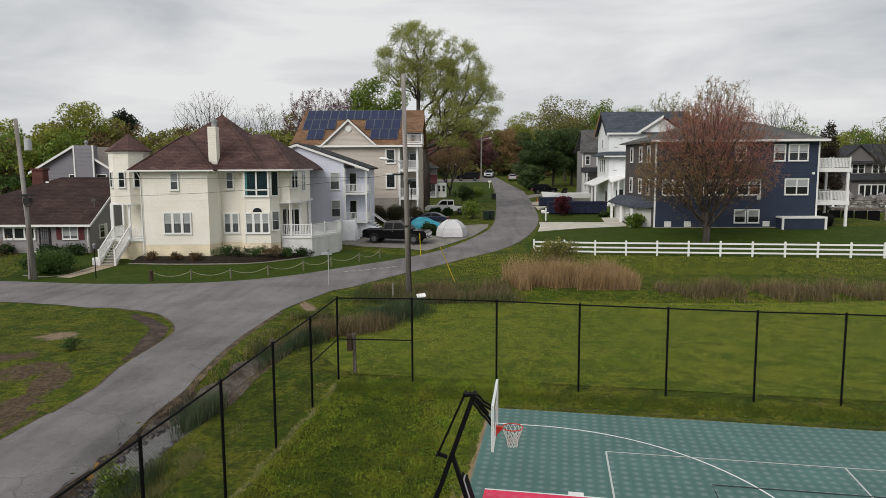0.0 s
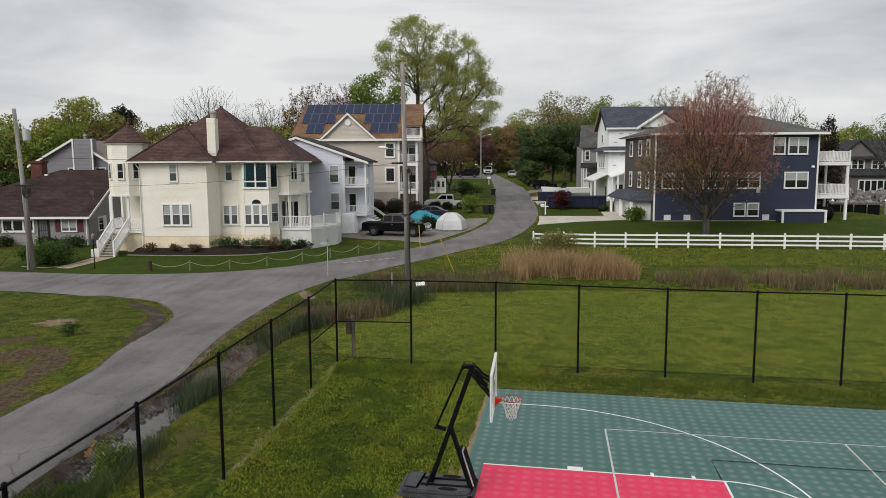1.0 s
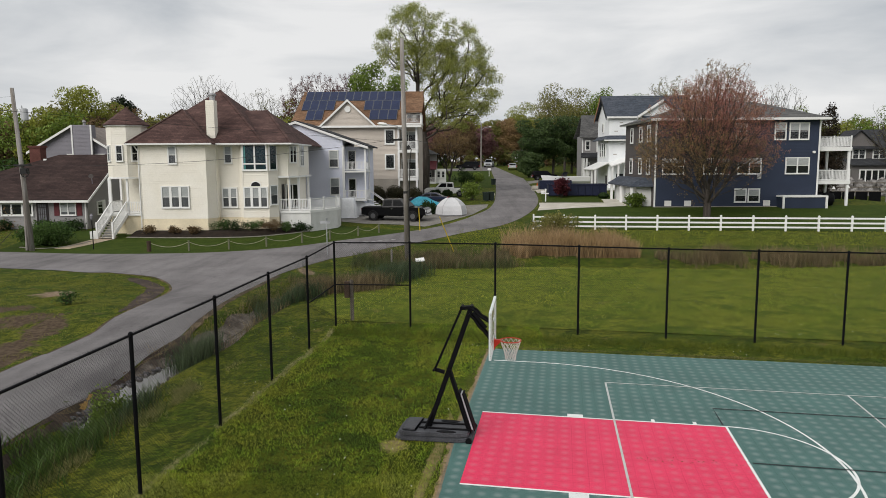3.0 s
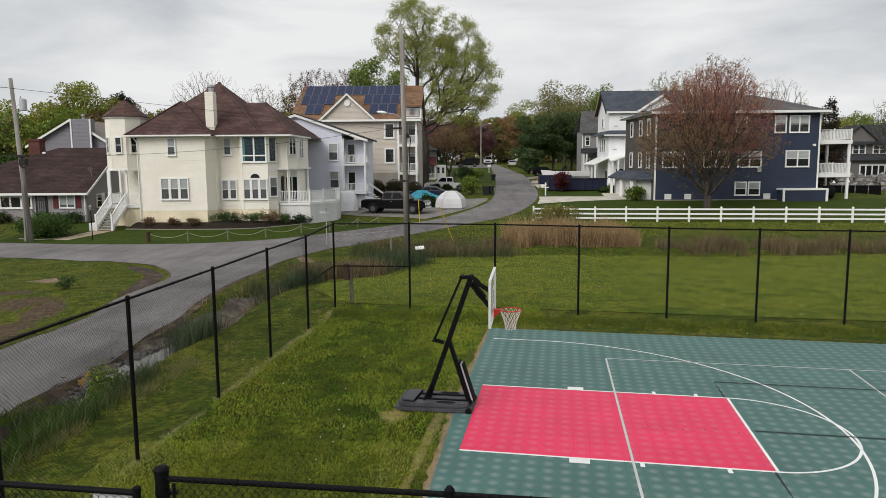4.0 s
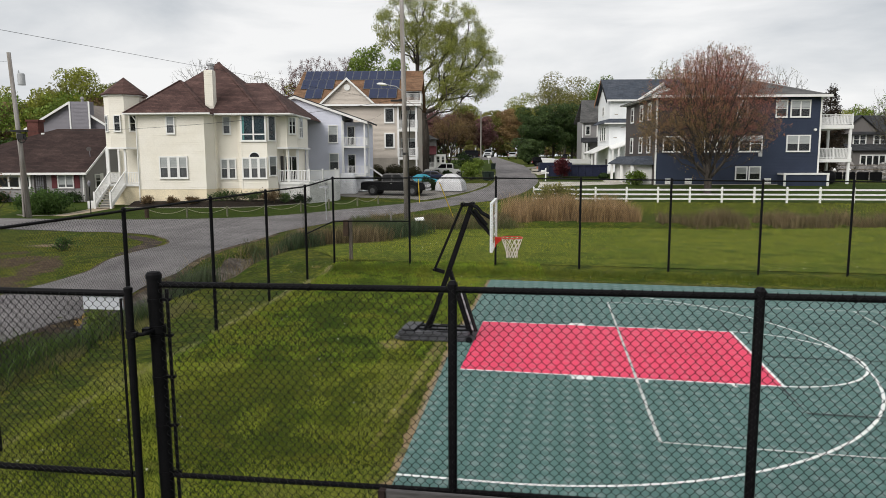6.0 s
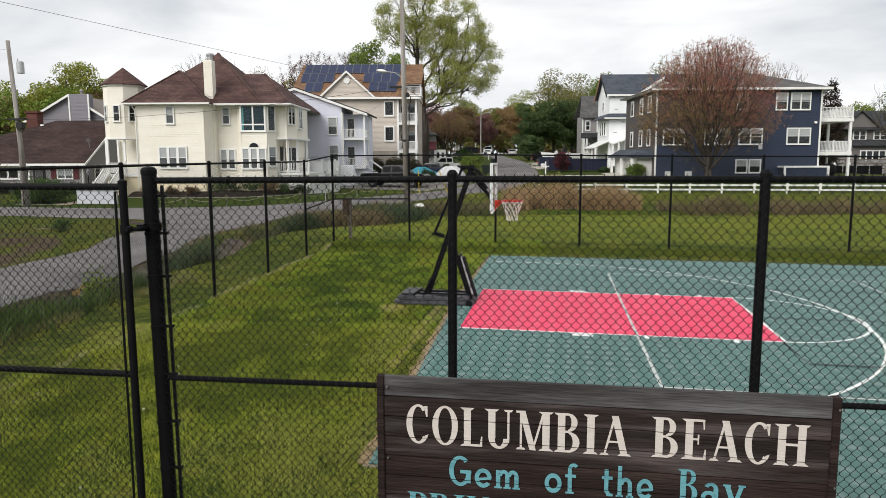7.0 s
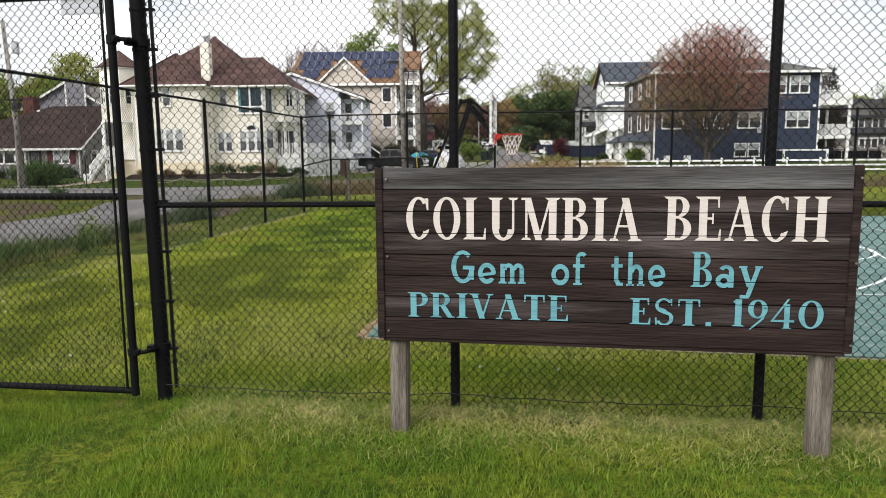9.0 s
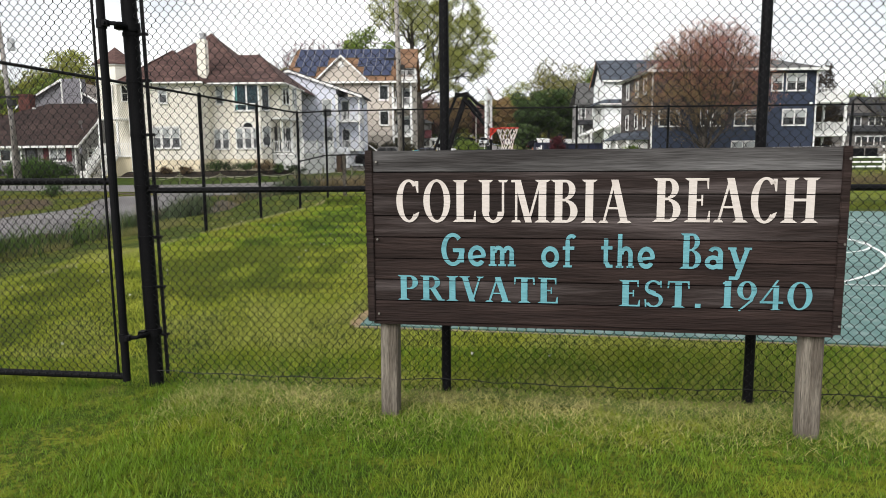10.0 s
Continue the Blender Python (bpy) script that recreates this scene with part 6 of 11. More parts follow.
def bluegrey_house():
    h = thing("house", "pale blue-grey sided house with dark gable roof and balconies", "house")
    x0, xw, x1, y0, y1 = -17.6, -11.75, -9.6, 72.0, 80.0
    ax, az, z_r = -16.45, 10.35, 8.0
    solid(h, [(x0, y0), (xw, y0), (xw, y1), (x0, y1)], 0.0, 8.0, SIDE_BLUEGREY)
    body = Geo()
    for y in (y0 + 0.01, y1):
        body.v += [(x0, y, 7.9), (xw, y, 7.9), (xw, y, 8.50), (ax, y, az - 0.16), (x0, y, 9.80)]
    body.f += [(0, 1, 2, 3, 4), (9, 8, 7, 6, 5), (1, 6, 7, 2), (4, 9, 5, 0)]
    part("gable", body, SIDE_BLUEGREY, h)
    g = lap(Geo(), (x0, y0), (xw, y0), 0.9, 7.95)
    k = (ax - x0) / (xw - x0)
    right_end = lambda z: 1 - max(0, z - 8.45) / (az - 8.45) * (1 - k)
    lap(g, (x0, y0), (xw, y0), 7.95, 9.75, lambda z: (0, right_end(z)))
    lap(g, (x0, y0), (xw, y0), 9.75, az - 0.18, lambda z: (k * (z - 9.75) / (az - 9.75), right_end(z)))
    part("siding", g, SIDE_BLUEGREY, h)
    roof_part(h, [[(ax, y0 - 0.35, az), (-9.1, y0 - 0.35, 7.75), (-9.1, y1, 7.75), (ax, y1, az)], [(ax, y1, az), (x0 - 0.9, y1, 9.7), (x0 - 0.9, y0 - 0.35, 9.7), (ax, y0 - 0.35, az)]], ROOF_DARK, 0.16)
    for a, b in (((ax, az), (-9.1, 7.75)), ((x0 - 0.9, 9.7), (ax, az))):
        part("barge_board", Geo().add([(a[0], y0 - 0.38, a[1] - 0.10), (b[0], y0 - 0.38, b[1] - 0.10), (b[0], y0 - 0.38, b[1] - 0.34), (a[0], y0 - 0.38, a[1] - 0.34), (a[0], y0 - 0.02, a[1] - 0.10), (b[0], y0 - 0.02, b[1] - 0.10), (b[0], y0 - 0.02, b[1] - 0.34), (a[0], y0 - 0.02, a[1] - 0.34)], [(0, 3, 2, 1), (4, 5, 6, 7), (0, 1, 5, 4), (3, 7, 6, 2)]), WHITE_TRIM, h)
    front = ((x0, y0), (xw, y0))
    window(h, *front, 4.42, 5.55, 1.0, 1.78, 1, 0.55, room=ROOM_GREY)
    window(h, *front, 4.48, 2.72, 1.0, 1.80, 1, 0.5, room=ROOM_GREY)
    part("vent", Geo().tube((-15.2, y0 - 0.08, 8.35), (-15.2, y0, 8.35), 0.14, n=12), WHITE_TRIM, h)
    part("side_wall", Geo().box(xw, y0 + 1.7, 0.2, x1, y1, 7.7), SIDE_BLUEGREY, h)
    balcony(h, xw, x1 + 0.2, y0, y0 + 3.4, 5.22, 7.75, 0.92)
    balcony(h, xw, x1 + 0.2, y0, y0 + 3.4, 2.30, 5.05, 0.92)
    part("corner_board", Geo().box(xw - 0.08, y0 - 0.05, 0.5, xw + 0.06, y0 + 0.05, 7.8), WHITE_TRIM, h)
    for z in (2.4, 5.3):
        window(h, (xw, y0 + 1.7), (x1, y0 + 1.7), 0.25, z, 0.85, 2.0, 1, 0.0, rail=False, name="glass_door")
    # outside steps
    for i in range(9):
        part("step", Geo().box(x1 + 0.2 + i * 0.26, y0 + 2.2, 2.05 - i * 0.2, x1 + 0.55 + i * 0.26, y0 + 3.3, 2.12 - i * 0.2), WHITE_TRIM, h)
    for y in (y0 + 2.2, y0 + 3.3):
        part("stair_rail", beam((x1 + 0.2, y, 3.1), (x1 + 2.6, y, 1.4), 0.07, 0.07), WHITE_VINYL, h)
    return h


bluegrey_house()


# ---- tan house with solar panels ----
def tan_house():
    h = thing("house", "tan-sided three-storey house with brown roof and solar panels", "house")
    x0, xw, x1, y0, y1 = -20.0, -7.3, -4.9, 86.0, 98.0
    E, R, ry = 10.45, 15.1, 92.0
    solid(h, [(x0, y0), (xw, y0), (xw, y1), (x0, y1)], 0.5, 4.05, BLOCK, "foundation")
    solid(h, [(x0, y0 + 0.02), (xw, y0 + 0.02), (xw, y1), (x0, y1)], 4.05, E, SIDE_TAN)
    part("siding", lap(Geo(), (x0, y0), (xw, y0), 4.05, E), SIDE_TAN, h)
    part("rear_wall", Geo().box(xw, y0 + 2.2, 0.5, x1, y1, E), SIDE_TAN, h)
    roof_part(h, [[(x0 - 0.5, y0 - 0.5, E - 0.1), (x1 + 0.5, y0 - 0.5, E - 0.1), (x1 + 0.5, ry, R), (x0 + 0.2, ry, R)], [(x1 + 0.5, y1 + 0.5, E - 0.1), (x0 - 0.5, y1 + 0.5, E - 0.1), (x0 + 0.2, ry, R), (x1 + 0.5, ry, R)]], ROOF_TAN, 0.12)
    part("gable_end", Geo().add([(x1 + 0.1, y0, E), (x1 + 0.1, y1, E), (x1 + 0.1, ry, R - 0.1), (x1 - 0.2, y0, E), (x1 - 0.2, y1, E), (x1 - 0.2, ry, R - 0.1)], [(0, 1, 2), (3, 5, 4)]), SIDE_TAN, h)
    fascia(h, [(x0 - 0.5, y0 - 0.5), (x1 + 0.5, y0 - 0.5)], E + 0.02, 0.24)
    # front gable
    gx0, gx1, gz = -16.45, -10.15, 13.5
    gm = (gx0 + gx1) / 2
    part("gable_wall", Geo().add([(gx0, y0 - 0.3, E), (gx1, y0 - 0.3, E), (gm, y0 - 0.3, gz)], [(0, 1, 2)]), SIDE_TAN, h)
    part("gable_siding", lap(Geo(), (gx0, y0 - 0.3), (gx1, y0 - 0.3), E, gz - 0.1, gable_lap(0, 0, E, 0.5, gz)), SIDE_TAN, h)
    roof_part(h, [[(gm, y0 - 0.6, gz + 0.05), (gm, y0 + 3.6, gz + 0.05), (gx0 - 0.3, y0 - 0.1, E), (gx0 - 0.3, y0 - 0.6, E)], [(gm, y0 + 3.6, gz + 0.05), (gm, y0 - 0.6, gz + 0.05), (gx1 + 0.3, y0 - 0.6, E), (gx1 + 0.3, y0 - 0.1, E)]], ROOF_TAN, 0.1, "gable_roof")
    for a, b in (((gx0 - 0.35, E - 0.05), (gm, gz + 0.1)), ((gm, gz + 0.1), (gx1 + 0.35, E - 0.05))):
        g = Geo().add([(a[0], y0 - 0.66, a[1]), (b[0], y0 - 0.66, b[1]), (b[0], y0 - 0.66, b[1] - 0.28), (a[0], y0 - 0.66, a[1] - 0.28), (a[0], y0 - 0.58, a[1]), (b[0], y0 - 0.58, b[1]), (b[0], y0 - 0.58, b[1] - 0.28), (a[0], y0 - 0.58, a[1] - 0.28)], [(0, 3, 2, 1), (4, 5, 6, 7), (0, 1, 5, 4), (3, 7, 6, 2)])
        part("barge_board", g, WHITE_TRIM, h)
    part("round_vent", Geo().tube((gm, y0 - 0.42, 12.45), (gm, y0 - 0.3, 12.45), 0.38, n=18), WHITE_TRIM, h)
    front = ((x0, y0), (xw, y0))
    for z in (8.2, 5.2):
        window(h, *front, 11.1, z, 1.25, 1.85, 1, 0.0, rail=False, frame_t=0.16)
    # balconies at the corner
    for z, zc in ((7.55, E), (4.15, 7.4)):
        part("balcony_floor", Geo().box(xw, y0, z - 0.35, x1, y0 + 2.2, z), WHITE_TRIM, h)
        railing(h, [(xw, y0 + 0.06), (x1 - 0.06, y0 + 0.06), (x1 - 0.06, y0 + 2.2)], z, 1.05)
        for x in (xw + 0.08, x1 - 0.12):
            part("balcony_post", Geo().box(x - 0.12, y0 - 0.02, z, x + 0.12, y0 + 0.2, zc), WHITE_VINYL, h)
        window(h, (xw, y0 + 2.2), (x1, y0 + 2.2), 0.2, z + 0.1, 1.9, 2.2, 2, 0.2, rail=False, name="glass_door")
    for x in (xw + 0.1, x1 - 0.12):
        part("porch_post", Geo().box(x - 0.1, y0, 0.5, x + 0.1, y0 + 0.2, 3.8), WHITE_VINYL, h)
    # roof balcony cut into the gable end
    part("roof_balcony", Geo().box(x1 - 1.5, y0 - 0.3, E + 0.1, x1 + 0.6, y0 + 2.6, E + 0.3), WHITE_TRIM, h)
    railing(h, [(x1 - 1.4, y0 - 0.2), (x1 + 0.5, y0 - 0.2), (x1 + 0.5, y0 + 2.4)], E + 0.3, 1.0)
    part("roof_post", Geo().box(x1 + 0.35, y0 - 0.28, E + 0.3, x1 + 0.55, y0 - 0.08, 12.1), WHITE_VINYL, h)
    # solid box, its grey standing in for the shade inside the recess
    part("balcony_recess_shade", Geo().box(x1 - 1.35, y0 + 0.9, E + 0.3, x1 + 0.35, y0 + 2.6, 12.1), ROOM_GREY, h)
    roof_part(h, [[(x1 - 1.5, y0 - 0.55, 12.1), (x1 + 0.62, y0 - 0.55, 12.1), (x1 + 0.62, y0 + 4.4, 14.1), (x1 - 1.5, y0 + 4.4, 14.1)]], ROOF_TAN, 0.16, "balcony_roof")
    part("roof_beam", Geo().box(x1 - 1.45, y0 - 0.5, 11.90, x1 + 0.6, y0 - 0.36, 12.05), WHITE_TRIM, h)
    # solar panels follow the roof slope
    PV = mat("solar_cells", (0.014, 0.022, 0.060), 0.18, 0.15, 0.8, 6, 0.02)
    PVF = mat("panel_frame", (0.15, 0.16, 0.185), 0.4, 0.1, 2, 20, 0.0, metal=0.5)
    sl = math.atan2(R - E + 0.1, ry - y0 + 0.5)
    m0 = Matrix.Translation((0, y0 - 0.5, E - 0.1)) @ Matrix.Rotation(sl, 4, "X")
    L = math.hypot(R - E + 0.1, ry - y0 + 0.5)
    for row, runs in enumerate((((-19.4, 12, 1.02),), ((-19.5, 4, 1.02), (-11.7, 4, 1.12)), ((-18.7, 2, 1.05), (-10.85, 3, 1.14)))):
        for xs, cnt, pw in runs:
            for i in range(cnt):
                a = xs + i * pw
                v1 = L - 0.12 - row * 2.2
                p = part("solar_panel", Geo().box(a, v1 - 2.15, 0.06, a + pw - 0.03, v1, 0.11), PVF, h, m=m0)
                part("cell_sheet", Geo().box(a + 0.04, v1 - 2.11, 0.11, a + pw - 0.07, v1 - 0.04, 0.114), PV, p)
    return h


tan_house()


# ---- navy house by the water ----
def navy_house():
    h = thing("house", "navy-sided three-storey house with white trim and decks", "house")
    x0, x1, y0, y1 = 21.95, 40.0, 79.0, 93.0
    G, E = 0.55, 10.55
    solid(h, [(x0, y0 + 0.02), (x1, y0 + 0.02), (x1, y1), (x0, y1)], 0.3, E, SIDE_NAVY)
    part("siding", lap(Geo(), (x0, y0), (x1, y0), 0.95, E, pitch=0.16), SIDE_NAVY, h)
    part("siding", lap(Geo(), (x0, y1), (x0, y0), 0.95, E, pitch=0.16), SIDE_TAUPE, h, "taupe siding of the street side")
    part("footing", Geo().box(x0 - 0.05, y0 - 0.06, 0.3, x1 + 0.05, y0 + 0.1, 0.95), BLOCK, h)
    for x in (x0, x1 - 0.14):
        part("corner_board", Geo().box(x - 0.02, y0 - 0.05, 0.95, x + 0.16, y0 + 0.02, E), WHITE_TRIM, h)
    roof_part(h, hip_planes(x0 - 0.7, y0 - 0.7, x1 + 0.7, y1 + 0.7, E + 0.1, ((29.0, 86), (35.2, 86), 13.0)), ROOF_GREY, 0.12)
    part("soffit", Geo().box(x0 - 0.65, y0 - 0.65, E - 0.06, x1 + 0.65, y1 + 0.6, E + 0.02), WHITE_TRIM, h)
    fascia(h, [(x0 - 0.7, y0 - 0.7), (x1 + 0.7, y0 - 0.7), (x1 + 0.7, y1)], E + 0.12, 0.26)
    f = ((x0, y0), (x1, y0))
    for u, z, w, hh, n, bl in ((13.0, 8.25, 1.30, 1.9, 1, 0.45), (14.6, 8.25, 2.2, 1.9, 2, 0.45), (14.35, 4.5, 2.65, 1.85, 2, 0.5), (8.90, 1.38, 1.35, 1.55, 1, 0.5), (10.38, 1.38, 1.35, 1.55, 1, 0.5), (8.75, 8.3, 1.25, 1.8, 1, 0.3), (0.8, 4.5, 2.45, 1.8, 2, 0.3), (6.7, 4.5, 1.5, 1.8, 1, 0.3), (9.1, 4.5, 2.65, 1.8, 2, 0.35), (5.3, 4.5, 1.3, 1.8, 1, 0.3)):
        window(h, *f, u, z, w, hh, n, bl, frame_t=0.13)
    for u in (12.15, 5.6, 3.4, 1.2):
        part("crawl_vent", ring_frame(Geo(), 0, 0, 0.75, 0.6, 0.1, -0.07, 0.0).box(0.1, -0.03, 0.1, 0.65, 0.0, 0.5), WHITE_TRIM, h, m=Matrix.Translation((x0 + u, y0, 1.0)))
    part("wall_box", Geo().box(33.3, y0 - 0.15, 4.0, 33.7, y0, 4.6), mat("grey_meter", (0.4, 0.4, 0.4), 0.5, 0.1, 2, 20, 0.0), h)
    part("flood_light", Geo().tube((39.35, y0 - 0.25, 6.9), (39.35, y0, 6.9), 0.14, n=10), WHITE_TRIM, h)
    # low screened enclosure
    part("enclosure", Geo().box(35.6, 77.4, 0.4, 40.3, 79.0, 2.0), SIDE_NAVY, h)
    part("enclosure_trim", Geo().box(35.5, 77.3, 2.0, 40.4, 79.0, 2.18).box(35.5, 77.28, 0.5, 35.72, 77.4, 2.0).box(40.15, 77.28, 0.5, 40.38, 77.4, 2.0), WHITE_TRIM, h)
    # waterside decks
    for z, zt in ((7.45, 1.1), (3.75, 1.1)):
        part("deck_floor", Geo().box(x1, 79.6, z - 0.42, 43.9, 90, z), WHITE_TRIM, h)
        railing(h, [(x1 + 0.1, 79.7), (41.9, 79.7), (43.8, 79.7), (43.8, 84), (43.8, 90)], z, 1.15, 0.15)
    for y in (79.8, 84.5, 89.5):
        part("deck_post", Geo().box(43.55, y - 0.12, 0.2, 43.8, y + 0.12, 7.1), WHITE_VINYL, h)
        part("deck_post", Geo().box(41.0, y + 3.9, 0.2, 41.2, y + 4.1, 7.1), WHITE_VINYL, h)
    part("dark_screen", Geo().box(x1 + 0.05, 84.0, 0.3, x1 + 2.6, 84.1, 3.2), BLACK_STEEL, h)
    # street side, with garage and pent roof
    side = ((x0, y1), (x0, y0))
    for y in (89.6, 85.2, 81.6):
        for z in (8.2, 4.45):
            window(h, *side, y1 - y - 0.6, z, 1.3, 1.9, 1, 0.2, frame_t=0.14)
    part("garage_wall", Geo().box(20.2, 80.0, 0.4, x0 - 0.01, 91, 3.3), WHITE_TRIM, h)
    for y in (80.8, 85.6):
        part("garage_door", Geo().box(20.12, y, 0.6, 20.2, y + 3.4, 2.9), WHITE_VINYL, h)
    roof_part(h, [[(19.4, 79.3, 3.25), (x0, 79.3, 3.25), (x0, 80.2, 4.1), (20.8, 80.2, 4.1)], [(19.4, 91.5, 3.25), (19.4, 79.3, 3.25), (20.8, 80.2, 4.1), (20.8, 91.5, 4.1)]], ROOF_SLATE, 0.12, "pent_roof")
    part("pent_cap", Geo().box(20.7, 80.2, 3.9, x0 - 0.01, 91.4, 4.08), ROOF_SLATE, h)
    for x, y in ((19.6, 79.6), (19.6, 84.8), (19.6, 90.0)):
        part("porch_post", Geo().box(x - 0.14, y - 0.14, 0.5, x + 0.14, y + 0.14, 3.2), WHITE_VINYL, h)
    return h


navy_house()


# ---- unfinished white house in building wrap ----
def wrapped_house():
    h = thing("house", "unfinished house in white building wrap with slate-blue roof", "house")
    x0, x1, y0, y1 = 23.75, 37.0, 112.0, 121.0
    E, R, ry = 12.95, 16.5, 116.5
    solid(h, [(x0, y0), (x1, y0), (x1, y1), (x0, y1)], 0.8, E, WRAP)
    part("gable_face", Geo().add([(x0, y0, E), (x0, y1, E), (x0, ry, R - 0.15), (x0 + 0.2, y0, E), (x0 + 0.2, y1, E), (x0 + 0.2, ry, R - 0.15)], [(1, 0, 2), (3, 4, 5), (0, 3, 5, 2), (1, 2, 5, 4)]), WRAP, h)
    roof_part(h, [[(x0 - 0.55, y0 - 0.45, E - 0.1), (x1 + 0.4, y0 - 0.45, E - 0.1), (x1 + 0.4, ry, R), (x0 - 0.55, ry, R)], [(x1 + 0.4, y1 + 0.45, E - 0.1), (x0 - 0.55, y1 + 0.45, E - 0.1), (x0 - 0.55, ry, R), (x1 + 0.4, ry, R)]], ROOF_SLATE, 0.16)
    for (ya, za), (yb, zb), m in (((y0 - 0.5, E - 0.15), (ry, R), ROOF_DARK), ((ry, R), (y1 + 0.5, E - 0.15), SHEATHING)):
        xx = x0 - 0.56
        part("barge_board", Geo().add([(xx, ya, za + 0.03), (xx, yb, zb + 0.03), (xx, yb, zb - 0.45), (xx, ya, za - 0.45), (xx - 0.08, ya, za + 0.03), (xx - 0.08, yb, zb + 0.03), (xx - 0.08, yb, zb - 0.45), (xx - 0.08, ya, za - 0.45)], [(0, 1, 2, 3), (4, 7, 6, 5), (0, 4, 5, 1), (3, 2, 6, 7), (0, 3, 7, 4), (1, 5, 6, 2)]), m, h)
    fascia(h, [(x0 - 0.5, y0 - 0.45), (28.6, y0 - 0.45)], E - 0.04, 0.28)
    # cross gable towards the water side
    part("cross_gable_wall", Geo().add([(28.4, y0 - 0.3, E - 0.2), (35.4, y0 - 0.3, E - 0.2), (31.9, y0 - 0.3, 15.2)], [(0, 1, 2)]), WRAP, h)
    roof_part(h, [[(31.9, y0 - 0.8, 15.5), (31.9, ry, 15.5), (27.9, ry, E - 0.1), (27.9, y0 - 0.8, E - 0.1)], [(31.9, ry, 15.5), (31.9, y0 - 0.8, 15.5), (35.9, y0 - 0.8, E - 0.1), (35.9, ry, E - 0.1)]], ROOF_SLATE, 0.14, "cross_gable_roof")
    part("cross_barge_board", Geo().add([(27.9, y0 - 0.85, E), (31.9, y0 - 0.85, 15.55), (31.9, y0 - 0.85, 15.15), (27.9, y0 - 0.85, E - 0.4), (27.9, y0 - 0.7, E), (31.9, y0 - 0.7, 15.55), (31.9, y0 - 0.7, 15.15), (27.9, y0 - 0.7, E - 0.4)], [(0, 3, 2, 1), (4, 5, 6, 7), (0, 1, 5, 4), (3, 7, 6, 2)]), WHITE_TRIM, h)
    # pent roof between the storeys, on two sides
    roof_part(h, [[(x0 - 0.9, y0 - 0.8, 9.35), (x1, y0 - 0.8, 9.35), (x1, y0, 10.0), (x0, y0, 10.0)], [(x0 - 0.9, y1, 9.35), (x0 - 0.9, y0 - 0.8, 9.35), (x0, y0, 10.0), (x0, y1, 10.0)]], ROOF_SLATE, 0.12, "pent_roof")
    fascia(h, [(x0 - 0.9, y0 - 0.8), (x1, y0 - 0.8)], 9.34, 0.2)
    # printed marks of the wrap, as plain bars
    for u, z in ((1.6, 11.9), (3.1, 11.9), (0.8, 10.6), (2.6, 10.6), (1.8, 8.6), (0.7, 7.0), (2.9, 7.1)):
        part("printed_mark", Geo().box(x0 + u, y0 - 0.012, z, x0 + u + 0.55, y0 - 0.008, z + 0.12), BLOCK, h)
    side = ((x0, y1), (x0, y0))
    for u in (2.3, 3.9, 5.5):
        window(h, *side, u, 6.6, 1.2, 2.3, 1, 0.0, frame_t=0.14, room=ROOM_GREY)
    window(h, *side, 3.9, 10.6, 1.2, 1.5, 1, 0.0, frame_t=0.14, room=ROOM_GREY)
    # street porch: lean-to roof, posts, floor and door
    roof_part(h, [[(x0 - 2.4, y1 - 0.3, 4.75), (x0 - 2.4, y0 - 0.6, 4.75), (x0, y0 - 0.6, 5.85), (x0, y1 - 0.3, 5.85)]], WHITE_TRIM, 0.16, "porch_roof")
    for y in (y0 - 0.4, y0 + 2.6, y0 + 5.6, y1 - 0.6):
        part("porch_post", Geo().box(x0 - 2.25, y - 0.14, 1.4, x0 - 1.97, y + 0.14, 4.75), WHITE_VINYL, h)
    part("porch_floor", Geo().box(x0 - 2.4, y0 - 0.6, 1.2, x0, y1 - 0.4, 1.45), WHITE_TRIM, h)
    part("front_door", Geo().box(x0 - 0.06, y0 + 0.8, 1.45, x0 - 0.01, y0 + 1.9, 3.7), DOOR_DARK, h)
    # side porch with a low gable
    roof_part(h, [[(x0 - 0.1, y0 - 2.6, 5.3), (27.4, y0 - 2.6, 6.5), (27.4, y0, 6.9), (x0 - 0.1, y0, 5.75)]], WHITE_TRIM, 0.2, "side_porch_roof")
    for x in (23.9, 24.8, 25.9, 27.2):
        part("porch_post", Geo().box(x - 0.13, y0 - 2.5, 1.75, x + 0.13, y0 - 2.24, 5.35 + (x - 23.7) * 0.3), WHITE_VINYL, h)
    part("side_porch_floor", Geo().box(x0 - 0.1, y0 - 2.6, 1.5, 27.4, y0, 1.78), WHITE_TRIM, h)
    part("porch_base", Geo().box(x0, y0 - 2.4, 0.7, 27.3, y0 - 0.1, 1.5), BLOCK, h)
    # the wall is solid here: a dark plate paints the doorway's shade
    part("doorway_shade", Geo().box(25.0, y0 - 0.05, 1.8, 26.1, y0 - 0.01, 4.0), ROOM_DARK, h)
    return h


wrapped_house()


